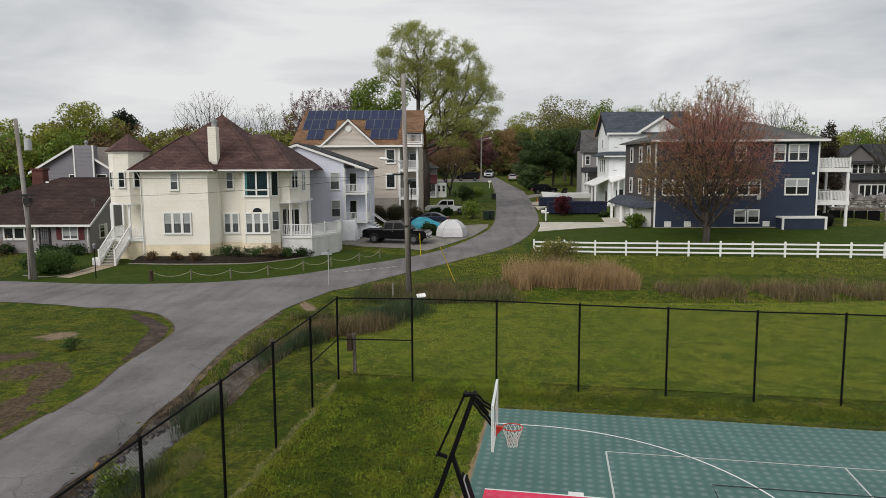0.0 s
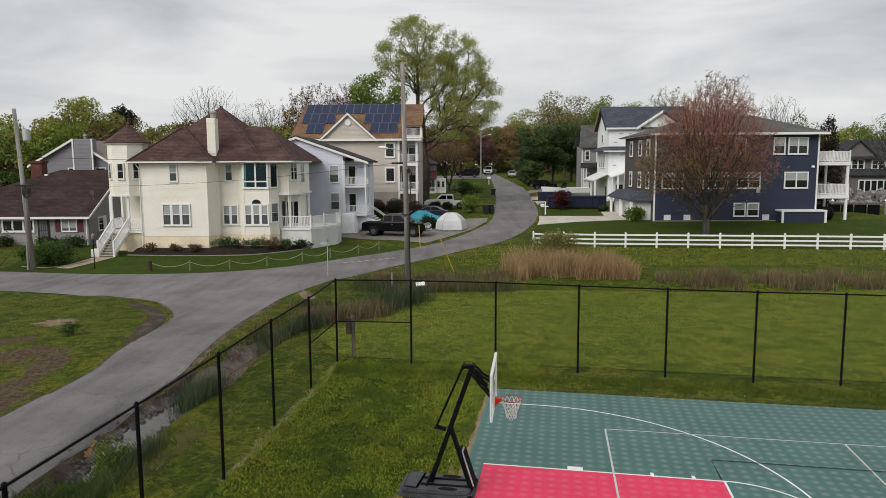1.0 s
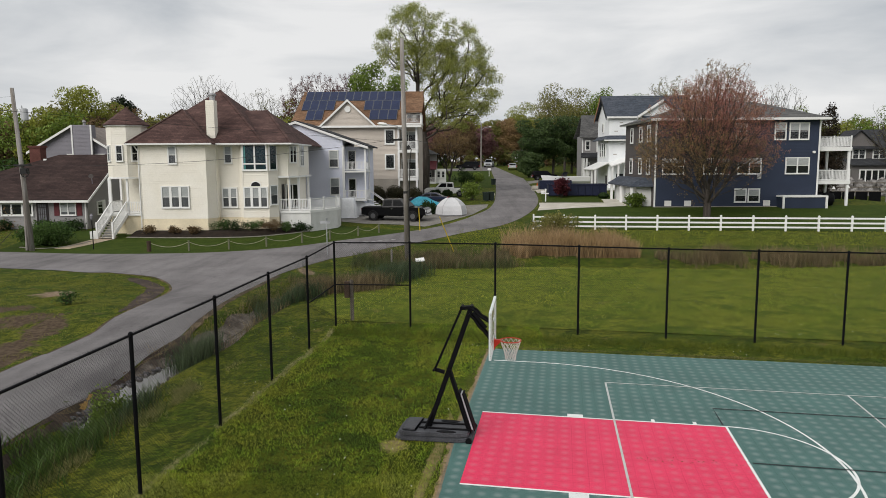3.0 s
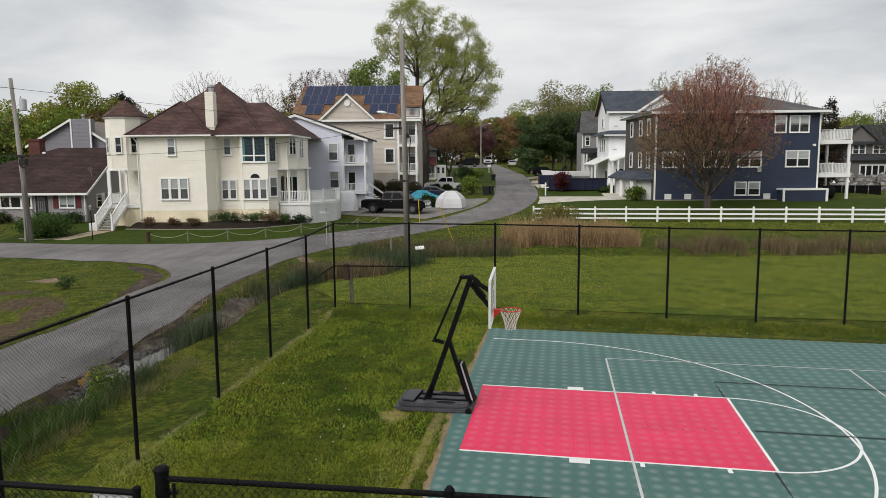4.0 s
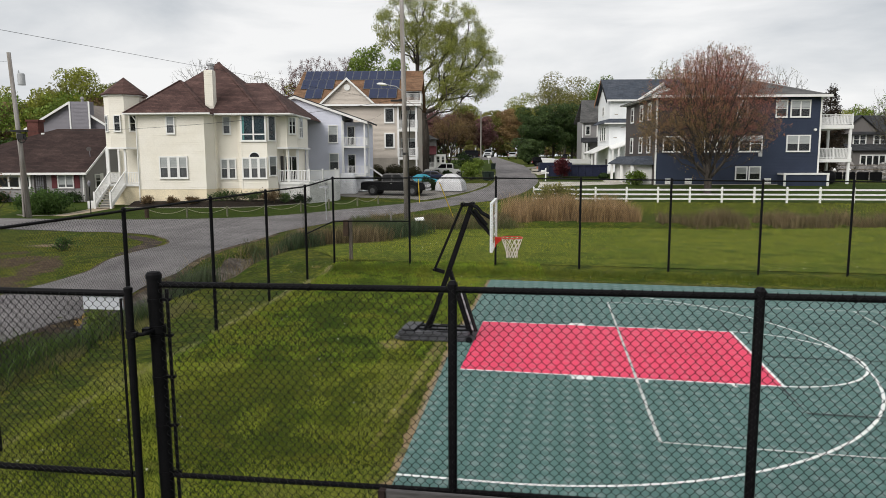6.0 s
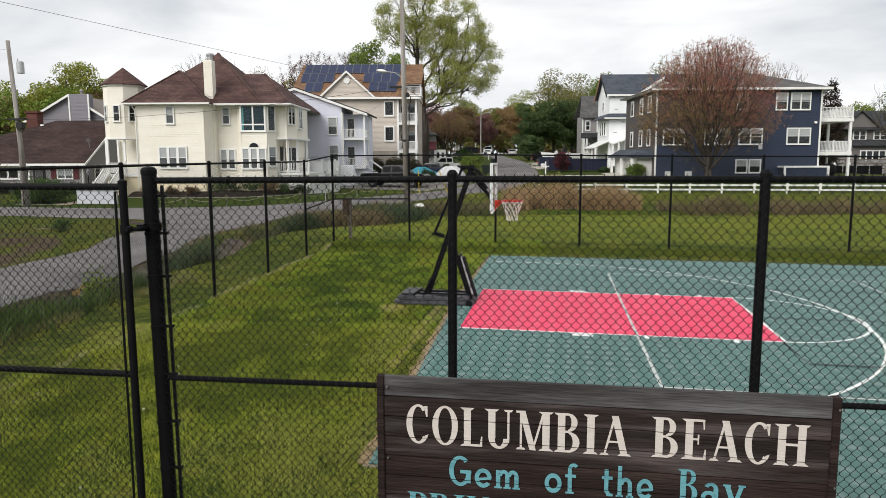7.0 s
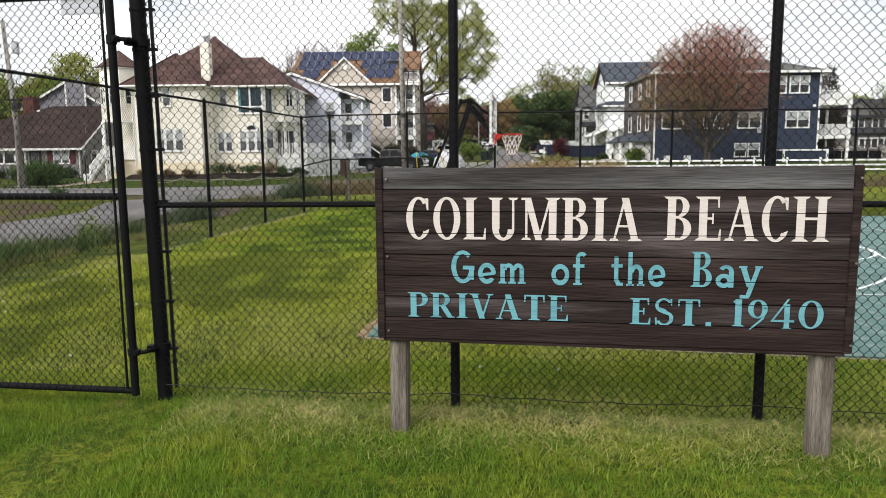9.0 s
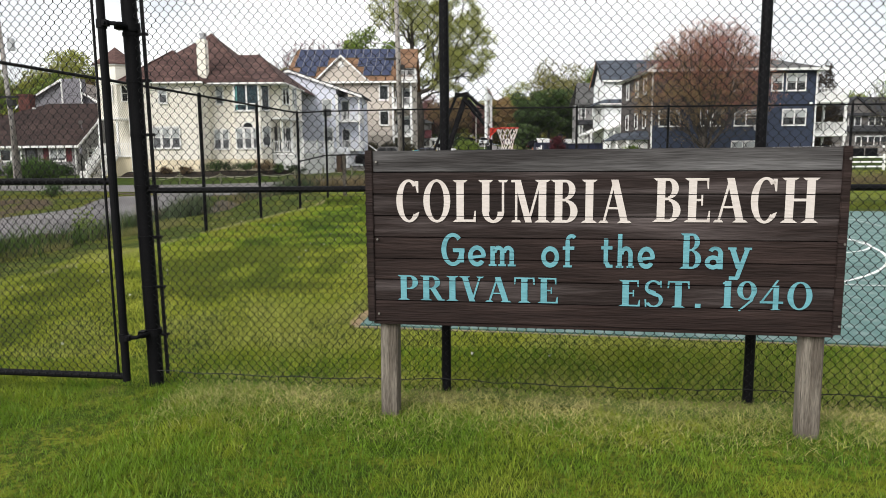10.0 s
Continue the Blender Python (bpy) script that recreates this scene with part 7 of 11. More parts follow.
def grey_far_house():
    h = thing("house", "grey shingled house with white-framed windows beyond the wrapped house", "house")
    x0, x1, y0, y1 = 22.0, 33.0, 126.0, 131.5
    solid(h, [(x0, y0), (x1, y0), (x1, y1), (x0, y1)], 0.6, 10.4, SIDE_GREY)
    part("siding", lap(Geo(), (x0, y0), (x1, y0), 1.0, 10.3, pitch=0.2), SIDE_GREY, h)
    roof_part(h, [[(x0 - 0.6, y0 - 0.6, 10.2), (x1, y0 - 0.6, 10.2), (x1, y0 + 2.75, 14.2), (x0 + 0.2, y0 + 2.75, 14.2)], [(x1, y1 + 0.6, 10.2), (x0 - 0.6, y1 + 0.6, 10.2), (x0 + 0.2, y0 + 2.75, 14.2), (x1, y0 + 2.75, 14.2)]], ROOF_GREY, 0.15)
    roof_part(h, [[(x0 - 0.5, y0 - 1.6, 6.7), (x1, y0 - 1.6, 6.7), (x1, y0, 7.5), (x0 - 0.2, y0, 7.5)]], ROOF_DARK, 0.12, "porch_roof")
    window(h, (x0, y0), (x1, y0), 2.5, 7.7, 1.5, 1.9, 1, 0.0, frame_t=0.2)
    window(h, (x0, y0), (x1, y0), 0.5, 7.9, 0.9, 1.8, 1, 0.2, frame_t=0.15)
    window(h, (x0, y0), (x1, y0), 0.6, 3.6, 0.8, 2.2, 1, 0.2, frame_t=0.15)
    for x in (x0 + 0.1, 22.6, 24.6):
        part("porch_post", Geo().box(x - 0.12, y0 - 1.5, 0.6, x + 0.12, y0 - 1.3, 6.5), WHITE_VINYL, h)
    part("corner_board", Geo().box(x0 - 0.05, y0 - 0.08, 0.8, x0 + 0.15, y0 + 0.02, 10.3), WHITE_TRIM, h)
    return h


grey_far_house()


# ---- grey bungalow and the house behind it ----
def bungalow():
    h = thing("bungalow", "low grey-sided bungalow with brown shingle roof and red shutters", "house")
    x0, x1, y0, y1 = -46.0, -34.0, 63.5, 73.0
    G, E, R = 0.1, 2.75, 7.0
    solid(h, [(x0, y0), (x1, y0), (x1, y1), (x0, y1)], -0.2, E, SIDE_GREY)
    part("siding", lap(Geo(), (x0, y0), (x1, y0), 0.4, E), SIDE_GREY, h)
    part("side_siding", lap(Geo(), (x1, y0), (x1, y1), 0.4, E), SIDE_GREY, h)
    ry = 70.0
    part("gable_end", Geo().add([(x1, y0, E), (x1, y1 + 3, E), (x1, ry, R - 0.15), (x1 - 0.2, y0, E), (x1 - 0.2, y1 + 3, E), (x1 - 0.2, ry, R - 0.15)], [(0, 1, 2), (3, 5, 4)]), SIDE_GREY, h)
    roof_part(h, [[(x0 - 0.5, y0 - 0.6, E), (x1 + 0.4, y0 - 0.6, E), (x1 + 0.4, ry, R), (x0 + 6.0, ry, R), (x0 - 0.5, ry - 3, 4.8)], [(x1 + 0.4, y1 + 3.6, E), (x0 - 0.5, y1 + 3.6, E), (x0 + 6.0, ry, R), (x1 + 0.4, ry, R)]], ROOF_BROWN, 0.14)
    fascia(h, [(x0 - 0.5, y0 - 0.6), (x1 + 0.4, y0 - 0.6)], E + 0.04, 0.2)
    part("barge_board", Geo().add([(x1 + 0.42, y0 - 0.6, E + 0.03), (x1 + 0.42, ry, R + 0.03), (x1 + 0.42, ry, R - 0.2), (x1 + 0.42, y0 - 0.6, E - 0.2), (x1 + 0.36, y0 - 0.6, E + 0.03), (x1 + 0.36, ry, R + 0.03), (x1 + 0.36, ry, R - 0.2), (x1 + 0.36, y0 - 0.6, E - 0.2)], [(0, 3, 2, 1), (4, 5, 6, 7), (0, 1, 5, 4), (3, 7, 6, 2)]), WHITE_TRIM, h)
    f = ((x0, y0), (x1, y0))
    window(h, *f, 9.45, 1.38, 1.5, 1.25, 2, 0.75, rail=False, room=ROOM_GREY)
    for u in (8.88, 10.98):
        part("shutter", Geo().box(u, -0.06, 1.35, u + 0.50, -0.02, 2.65), RED_PAINT, h, "dull red shutter", m=wall_frame(*f))
    window(h, *f, 3.9, 1.35, 3.05, 1.25, 3, 0.2, rail=False, frame_t=0.15)
    d = part("front_door", Geo().box(7.25, -0.08, 0.40, 8.35, -0.02, 2.6), DOOR_DARK, h, m=wall_frame(*f))
    # opaque slab; the dim interior behind the glass is in its colour
    part("door_pane", Geo().box(7.40, -0.10, 0.62, 8.20, -0.082, 2.45), ROOM_GREY, d, "dim storm-door glass")
    gr = Geo()
    for u in (7.40, 7.60, 7.79, 7.98, 8.17):
        gr.box(u, -0.125, 0.62, u + 0.03, -0.102, 2.45)
    for z in (0.9, 1.5, 2.1):
        gr.box(7.43, -0.122, z, 8.17, -0.104, z + 0.03)
    part("door_grille", gr, DOOR_DARK, d)
    window(h, (x1, y0), (x1, y1), 1.6, 1.3, 1.0, 1.3, 1, 0.3)
    part("side_shutter", Geo().box(2.7, -0.06, 1.25, 3.2, -0.02, 2.65), WHITE_TRIM, h, m=wall_frame((x1, y0), (x1, y1)))
    part("downspout", Geo().tube((x1 - 0.1, y0 - 0.2, E), (x1 - 0.1, y0 - 0.2, 0.1), 0.06, n=6), WHITE_TRIM, h)
    ch = part("chimney", Geo().box(-42.6, 69.3, 4.5, -41.5, 70.3, 7.7).box(-42.7, 69.2, 7.7, -41.4, 70.4, 7.9), BRICK, h, "red brick chimney")
    part("flashing", Geo().box(-41.5, 69.2, 5.6, -41.2, 69.35, 6.3).box(-41.2, 69.2, 6.0, -40.9, 69.35, 6.6), WHITE_TRIM, ch)
    part("steps", Geo().box(-39.4, 62.5, -0.1, -38.0, 63.5, 0.35), CONCRETE, h)
    part("dish", Geo().lathe([(0.02, 0), (0.14, 0.03), (0.22, 0.09)], 14), SIDE_TAUPE, h, "small dark satellite dish", m=pose(-34.4, 65.2, 4.9, 70, 0, 30))
    part("dish_arm", Geo().tube((-34.4, 65.4, 4.0), (-34.4, 65.3, 4.9), 0.03, n=6), SIDE_DKGREY, h)
    return h


bungalow()


def mauve_house():
    h = thing("house", "mauve-grey sided house with white barge boards behind the bungalow", "house")
    y0 = 80.0
    x0, xa, x1 = -48.8, -43.9, -39.7
    E, R = 7.6, 10.35
    solid(h, [(x0, y0), (x1, y0), (x1, y0 + 9), (x0, y0 + 9)], 0.5, E, SIDE_DKGREY)
    part("gable", Geo().add([(x0, y0, E), (x1, y0, E), (xa, y0, R), (x0, y0 + 9, E), (x1, y0 + 9, E), (xa, y0 + 9, R)], [(0, 1, 2), (3, 5, 4), (0, 2, 5, 3), (1, 4, 5, 2)]), SIDE_DKGREY, h)
    part("siding", lap(Geo(), (x0, y0), (x1, y0), 4.0, E), SIDE_DKGREY, h)
    part("gable_siding", lap(Geo(), (x0, y0), (x1, y0), E, R - 0.1, gable_lap(0, 0, E, (xa - x0) / (x1 - x0), R)), SIDE_DKGREY, h)
    part("chimney_chase", Geo().box(-43.8, y0 - 0.6, 4, -41.6, y0 + 0.5, R + 0.1), SIDE_DKGREY, h)
    part("chase_siding", lap(Geo(), (-43.8, y0 - 0.6), (-41.6, y0 - 0.6), 5, R + 0.1), SIDE_DKGREY, h)
    for x in (-43.85, -41.65):
        part("corner_board", Geo().box(x, y0 - 0.68, 5, x + 0.16, y0 - 0.58, R + 0.1), WHITE_TRIM, h)
    part("cowl", Geo().lathe([(0.15, 0), (0.15, 0.3), (0.25, 0.35), (0.1, 0.6)], 10, (-42.6, y0, R + 0.1)), SIDE_GREY, h)
    roof_part(h, [[(xa, y0 - 0.4, R + 0.1), (xa, y0 + 9.4, R + 0.1), (x0 - 0.5, y0 + 9.4, E - 0.2), (x0 - 0.5, y0 - 0.4, E - 0.2)], [(xa, y0 + 9.4, R + 0.1), (xa, y0 - 0.4, R + 0.1), (x1 + 0.5, y0 - 0.4, E - 0.1), (x1 + 0.5, y0 + 9.4, E - 0.1)]], mat("pale_shingle", (0.22, 0.19, 0.17), 0.9, 0.2, 1, 10, 0.3), 0.12)
    for a, b in (((x0 - 0.5, E - 0.2), (xa, R + 0.1)), ((-41.6, 9.0), (x1 + 0.5, E - 0.1))):
        part("barge_board", Geo().add([(a[0], y0 - 0.5, a[1] + 0.04), (b[0], y0 - 0.5, b[1] + 0.04), (b[0], y0 - 0.5, b[1] - 0.22), (a[0], y0 - 0.5, a[1] - 0.22), (a[0], y0 - 0.4, a[1] + 0.04), (b[0], y0 - 0.4, b[1] + 0.04), (b[0], y0 - 0.4, b[1] - 0.22), (a[0], y0 - 0.4, a[1] - 0.22)], [(0, 3, 2, 1), (4, 5, 6, 7), (0, 1, 5, 4), (3, 7, 6, 2)]), WHITE_TRIM, h)
    window(h, (x0, y0), (x1, y0), 4.0, 6.2, 0.95, 1.0, 1, 0.0, rail=False)
    window(h, (x0, y0), (x1, y0), 7.2, 6.2, 1.2, 1.0, 1, 0.0, rail=False)
    return h


mauve_house()


def waterside_house():
    h = thing("house", "grey two-storey house with rows of windows across the water", "house")
    x0, x1, y0 = 70.0, 94.0, 128.0
    solid(h, [(x0, y0), (x1, y0), (x1, y0 + 10), (x0, y0 + 10)], -0.5, 8.0, SIDE_DUSK)
    solid(h, [(x0 - 1, y0 - 3), (x0 + 16, y0 - 3), (x0 + 16, y0), (x0 - 1, y0)], -0.5, 5.2, SIDE_DUSK, "sun_room")
    part("siding", lap(Geo(), (x0, y0), (x1, y0), 0.5, 8.0, pitch=0.25), SIDE_DUSK, h)
    roof_part(h, hip_planes(x0 - 0.8, y0 - 0.8, x1 + 0.8, y0 + 10.8, 8.0, ((x0 + 5, y0 + 5), (x1 - 5, y0 + 5), 11.5)), ROOF_DARK, 0.2)
    roof_part(h, [[(x0 - 1.5, y0 - 3.6, 5.1), (x0 + 16.5, y0 - 3.6, 5.1), (x0 + 16.5, y0, 6.2), (x0 - 1.5, y0, 6.2)]], ROOF_DARK, 0.15, "lean_to_roof")
    part("gable", Geo().add([(x0 - 2, y0 - 0.2, 8.0), (x0 + 5, y0 - 0.2, 8.0), (x0 + 1.5, y0 - 0.2, 11.2)], [(0, 1, 2)]), SIDE_DUSK, h)
    roof_part(h, [[(x0 + 1.5, y0 - 0.6, 11.3), (x0 + 1.5, y0 + 5, 11.3), (x0 - 2.4, y0 + 5, 7.9), (x0 - 2.4, y0 - 0.6, 7.9)], [(x0 + 1.5, y0 + 5, 11.3), (x0 + 1.5, y0 - 0.6, 11.3), (x0 + 5.4, y0 - 0.6, 7.9), (x0 + 5.4, y0 + 5, 7.9)]], ROOF_DARK, 0.2, "gable_roof")
    for u, z, w, hh, n in ((0.4, 6.0, 2.4, 1.9, 2), (4.0, 6.0, 3.6, 1.8, 3), (9.2, 6.0, 2.4, 1.8, 2), (15.0, 5.6, 1.6, 1.9, 1), (18.0, 5.6, 1.8, 1.9, 1)):
        window(h, (x0, y0), (x1, y0), u, z, w, hh, n, 0.0, frame_t=0.2)
    window(h, (x0 - 1, y0 - 3), (x0 + 16, y0 - 3), 1.2, 1.5, 6.6, 2.8, 6, 0.0, rail=False, frame_t=0.2)
    window(h, (x0 - 1, y0 - 3), (x0 + 16, y0 - 3), 8.6, 1.5, 3.4, 2.8, 3, 0.0, rail=False, frame_t=0.2)
    return h


waterside_house()


# ---- trees ----
def crown_points(r, lobes, n, shell=0.55):
    """Points strewn in a union of ellipsoids (x, y, z, rx, ry, rz), thicker towards the outside."""
    vol = np.array([l[3] * l[4] * l[5] for l in lobes])
    out = []
    for l, k in zip(lobes, np.round(n * vol / vol.sum()).astype(int)):
        d = r.normal(0, 1, (k, 3))
        d /= np.linalg.norm(d, axis=1)[:, None]
        rad = shell + (1 - shell) * r.uniform(0, 1, k) ** 0.7
        inner = r.uniform(0, 1, k) < 0.35
        rad[inner] = r.uniform(0.2, 1, inner.sum())
        rad *= 1 + r.normal(0, 0.06, k)
        out.append(np.array(l[:3]) + d * rad[:, None] * np.array(l[3:]))
    return np.concatenate(out)


def clumps(r, lobes, k, size, outer=0.70):
    """Breaks a crown of large lobes up into k rounded clumps of leaf near its surface and some within."""
    vol = np.array([l[3] * l[4] * l[5] for l in lobes]) ** 0.75
    out = []
    for l, m in zip(lobes, np.round(k * vol / vol.sum()).astype(int)):
        for _ in range(max(2, m)):
            d = r.normal(0, 1, 3)
            d /= np.linalg.norm(d)
            rad = r.uniform(outer, 0.96) if r.uniform() < 0.8 else r.uniform(0.2, 0.6)
            c = np.array(l[:3]) + d * rad * np.array(l[3:])
            s = size * r.uniform(0.65, 1.35)
            out.append((c[0], c[1], c[2], s * 1.15, s * 1.15, s * 0.8))
    return out


def tree_skeleton(seed, trunk, pts, balance=0.45, tip_r=0.014, power=0.47, base_r=None):
    """Joins the crown's points to the trunk, each by the way that is short and keeps the path to the root short.
    Gives segments (p, q, r0, r1, order) and the twig ends."""
    r = np.random.RandomState(seed)
    nodes, parent, plen = [np.array(trunk[0], float)], [-1], [0.0]
    for t in trunk[1:]:
        a, b = nodes[-1], np.array(t, float)
        k = max(1, int(np.linalg.norm(b - a) / 0.8))
        for i in range(1, k + 1):
            nodes.append(a + (b - a) * i / k)
            parent.append(len(nodes) - 2)
            plen.append(plen[-1] + np.linalg.norm(b - a) / k)
    pts = np.asarray(pts, float)
    first = len(trunk) and max(1, int(len(nodes) * 0.45))
    cost, who = np.full(len(pts), 1e9), np.zeros(len(pts), int)

    def offer(i):
        d = np.linalg.norm(pts - nodes[i], axis=1)
        rise = np.maximum(0, nodes[i][2] - pts[:, 2]) * 0.6
        c = d + balance * plen[i] + rise
        m = c < cost
        cost[m], who[m] = c[m], i

    for i in range(first, len(nodes)):
        offer(i)
    left = np.ones(len(pts), bool)
    for _ in range(len(pts)):
        j = int(np.argmin(np.where(left, cost, 1e12)))
        left[j] = False
        a, b = who[j], pts[j]
        L = np.linalg.norm(b - nodes[a])
        k = 1 + int(L > 0.9) + int(L > 2.2) + int(L > 4)
        base = nodes[a]
        for i in range(1, k + 1):
            q = base + (b - base) * i / k
            if i < k:
                q = q + r.normal(0, 0.07 * L, 3) + np.array([0, 0, -0.06 * L * math.sin(math.pi * i / k)])
            nodes.append(q)
            parent.append(a if i == 1 else len(nodes) - 2)
            plen.append(plen[parent[-1]] + np.linalg.norm(q - nodes[parent[-1]]))
            offer(len(nodes) - 1)
    n = len(nodes)
    kids = np.zeros(n, int)
    load = np.zeros(n)
    for i in range(n - 1, 0, -1):
        if kids[i] == 0:
            load[i] = 1
        load[parent[i]] += load[i]
        kids[parent[i]] += 1
    rad = tip_r * np.maximum(load, 1) ** power
    if base_r:
        rad = np.minimum(rad * 1.0, base_r)
        rad = np.where(load > 6, rad * base_r / rad[0], rad) if rad[0] else rad
    segs = []
    for i in range(1, n):
        order = 0 if load[i] > 0.5 * load[0] else 1 if load[i] > 40 else 2 if load[i] > 8 else 3 if load[i] > 2 else 4
        segs.append((Vector(nodes[parent[i]]), Vector(nodes[i]), float(min(rad[parent[i]], rad[i] * 1.35)), float(rad[i]), order))
    return segs, [Vector(nodes[i]) for i in range(n) if load[i] <= 2]


def wood_geo(segs, sides=(9, 7, 5, 4, 3, 3, 3)):
    g = Geo()
    for p, q, r0, r1, d in segs:
        g.tube(p, q, r0, r1, sides[min(d, 6)], False)
    return g


def leaf_cloud(rng, points, per, jitter, size, squash=1.0, plain=False):
    """Small folded leaf clumps: two triangles each, strewn about the points."""
    pts = np.array([tuple(p) for p in points])
    r = np.random.RandomState(rng.randint(0, 10 ** 6))
    c = np.repeat(pts, per, 0)
    n = len(c)
    c = c + r.normal(0, jitter, (n, 3)) * np.array([1, 1, squash])
    a = r.normal(0, 1, (n, 3))
    a /= np.linalg.norm(a, axis=1)[:, None]
    b = r.normal(0, 1, (n, 3))
    b -= (b * a).sum(1)[:, None] * a
    b /= np.linalg.norm(b, axis=1)[:, None]
    s = (size * r.uniform(0.6, 1.4, n))[:, None]
    nn = np.cross(a, b)
    v = np.stack([c - a * s, c + b * s * 0.5 + nn * s * 0.25, c + a * s, c - b * s * 0.5 + nn * s * 0.25], 1).reshape(-1, 3)
    f = np.arange(4 * n).reshape(-1, 4)
    if plain:
        v = np.stack([c - a * s, c + b * s * 0.9 + nn * s * 0.3, c + a * s], 1).reshape(-1, 3)
        f = np.arange(3 * n).reshape(-1, 3)
    return v, f


def leaf_shells(r, body, per, size, plain=True):
    """Leaves laid roughly as shingles over rounded clumps (x, y, z, rx, ry, rz), so that each clump shades as a body of its own."""
    body = np.asarray(body, float)
    area = (body[:, 3] * body[:, 5])
    k = np.maximum(6, np.round(per * area / area.mean())).astype(int)
    i = np.repeat(np.arange(len(body)), k)
    n = len(i)
    d = r.normal(0, 1, (n, 3))
    d[:, 2] += 0.30
    d /= np.linalg.norm(d, axis=1)[:, None]
    c = body[i, :3] + d * body[i, 3:] * (1.06 - 0.42 * r.uniform(0, 1, n) ** 1.6)[:, None]
    nn = d + r.normal(0, 0.42, (n, 3))
    nn /= np.linalg.norm(nn, axis=1)[:, None]
    a = np.cross(nn, r.normal(0, 1, (n, 3)))
    a /= np.linalg.norm(a, axis=1)[:, None]
    b = np.cross(nn, a)
    s = (size * r.uniform(0.55, 1.45, n))[:, None]
    if plain:
        return np.stack([c - a * s, c + b * s * 0.95, c + a * s], 1).reshape(-1, 3), np.arange(3 * n).reshape(-1, 3)
    return np.stack([c - a * s, c - b * s * 0.55 + nn * s * 0.15, c + a * s, c + b * s * 0.55 + nn * s * 0.15], 1).reshape(-1, 3), np.arange(4 * n).reshape(-1, 4)


LEAF_SPRING = leaf_mat("spring_leaf", (0.20, 0.225, 0.030), (0.27, 0.285, 0.055))
LEAF_BIG = leaf_mat("sparse_spring_leaf", (0.275, 0.305, 0.070), (0.37, 0.385, 0.115), 0.45, 0.4)
LEAF_GREEN = leaf_mat("fresh_leaf", (0.115, 0.175, 0.026), (0.185, 0.25, 0.045))
LEAF_EVERGREEN = leaf_mat("evergreen_leaf", (0.018, 0.028, 0.014), (0.03, 0.045, 0.02))
LEAF_DARK = leaf_mat("dark_leaf", (0.040, 0.072, 0.022), (0.072, 0.11, 0.034))
LEAF_RED = leaf_mat("red_bud_leaf", (0.3416, 0.1281, 0.1037), (0.366, 0.183, 0.1159))
LEAF_RUSSET = leaf_mat("russet_bud_leaf", (0.25, 0.155, 0.080), (0.28, 0.20, 0.082))
LEAF_MAUVE = leaf_mat("mauve_bud_leaf", (0.15, 0.072, 0.075), (0.20, 0.105, 0.098))
LEAF_OLIVE = leaf_mat("olive_leaf", (0.165, 0.165, 0.043), (0.225, 0.21, 0.066))
LEAF_BROWN = leaf_mat("brown_bud_leaf", (0.135, 0.088, 0.046), (0.185, 0.125, 0.062))
LEAF_SHRUB = leaf_mat("shrub_leaf", (0.049, 0.096, 0.025), (0.088, 0.149, 0.035))


def tree(name, label, x, y, seed, trunk, lobes, n, leaf, per, jitter, size, tip_r=0.014, base_r=0.4, category="tree", balance=0.45, shell=0.55, power=0.47, sunk=0.1, clump=None, second=None, shells=False):
    """A tree with a trunk and limbs, and a crown of many small leaves about the twigs.
    clump: how many leaf clumps and their size. second: another leaf colour and where it grows."""
    r = np.random.RandomState(seed)
    body = clumps(r, lobes, *clump) if clump else lobes
    segs, tips = tree_skeleton(seed, trunk, crown_points(r, body, n, shell), balance, tip_r, power, base_r)
    t = thing(name, label, category, pose(x, y, float(level(x, y)) - sunk))
    part("trunk", wood_geo(segs, (9, 6, 5, 4, 3)), BARK, t, smooth=True)
    if per:
        groups = [(leaf, tips)]
        if second:
            here = [second[1](p) > r.uniform() for p in tips]
            groups = [(leaf, [p for p, k in zip(tips, here) if not k]), (second[0], [p for p, k in zip(tips, here) if k])]
        for lf, pts in groups:
            if pts:
                v, f = leaf_shells(r, body, per, size * 1.15) if shells else leaf_cloud(random.Random(seed), pts, per, jitter, size, plain=size < 0.06)
                part("crown", big_mesh("crown", v, f, lf), None, t)
    return t


tree("tree", "tall spreading tree with sparse fresh spring leaves", -4.75, 104.0, 11, [(0, 0, 0), (0.1, 0, 6), (-0.6, 0, 11), (-1.1, 0, 15), (-1.1, 0.5, 19)],
     [(-1.25, 0, 22.3, 5.7, 5.3, 5.2), (3.35, 0, 19.4, 5.7, 5.3, 6.0), (5.75, 0, 15.8, 5.2, 5.0, 4.4), (3.55, -1.0, 12.2, 5.4, 5.0, 2.6)], 2300, LEAF_BIG, 40, 0.27, 0.098, 0.014, 0.50, shell=0.5, sunk=0.55, clump=(330, 0.85, 0.80))
tree("tree", "red-budding maple tree in front of the navy house", 24.5, 69.3, 7, [(0, 0, 0), (0.05, 0, 1.6), (0.0, 0.05, 2.9), (0.05, 0, 3.6)],
     [(0.0, 0, 8.6, 6.6, 6.2, 4.9), (0.1, 0, 10.5, 5.1, 5.0, 3.9), (-3.4, 0, 6.2, 3.9, 4.0, 2.6), (3.2, 0, 6.6, 3.7, 4.0, 2.3), (-5.6, 0, 7.0, 1.8, 2.0, 2.6)], 4800, LEAF_RED, 15, 0.14, 0.055, 0.0098, 0.36, balance=0.85, shell=0.3,
     second=(LEAF_RUSSET, lambda p: 0.95 - 0.9 * float(ss(4.0, 11.0, p.z + 0.45 * p.x))))
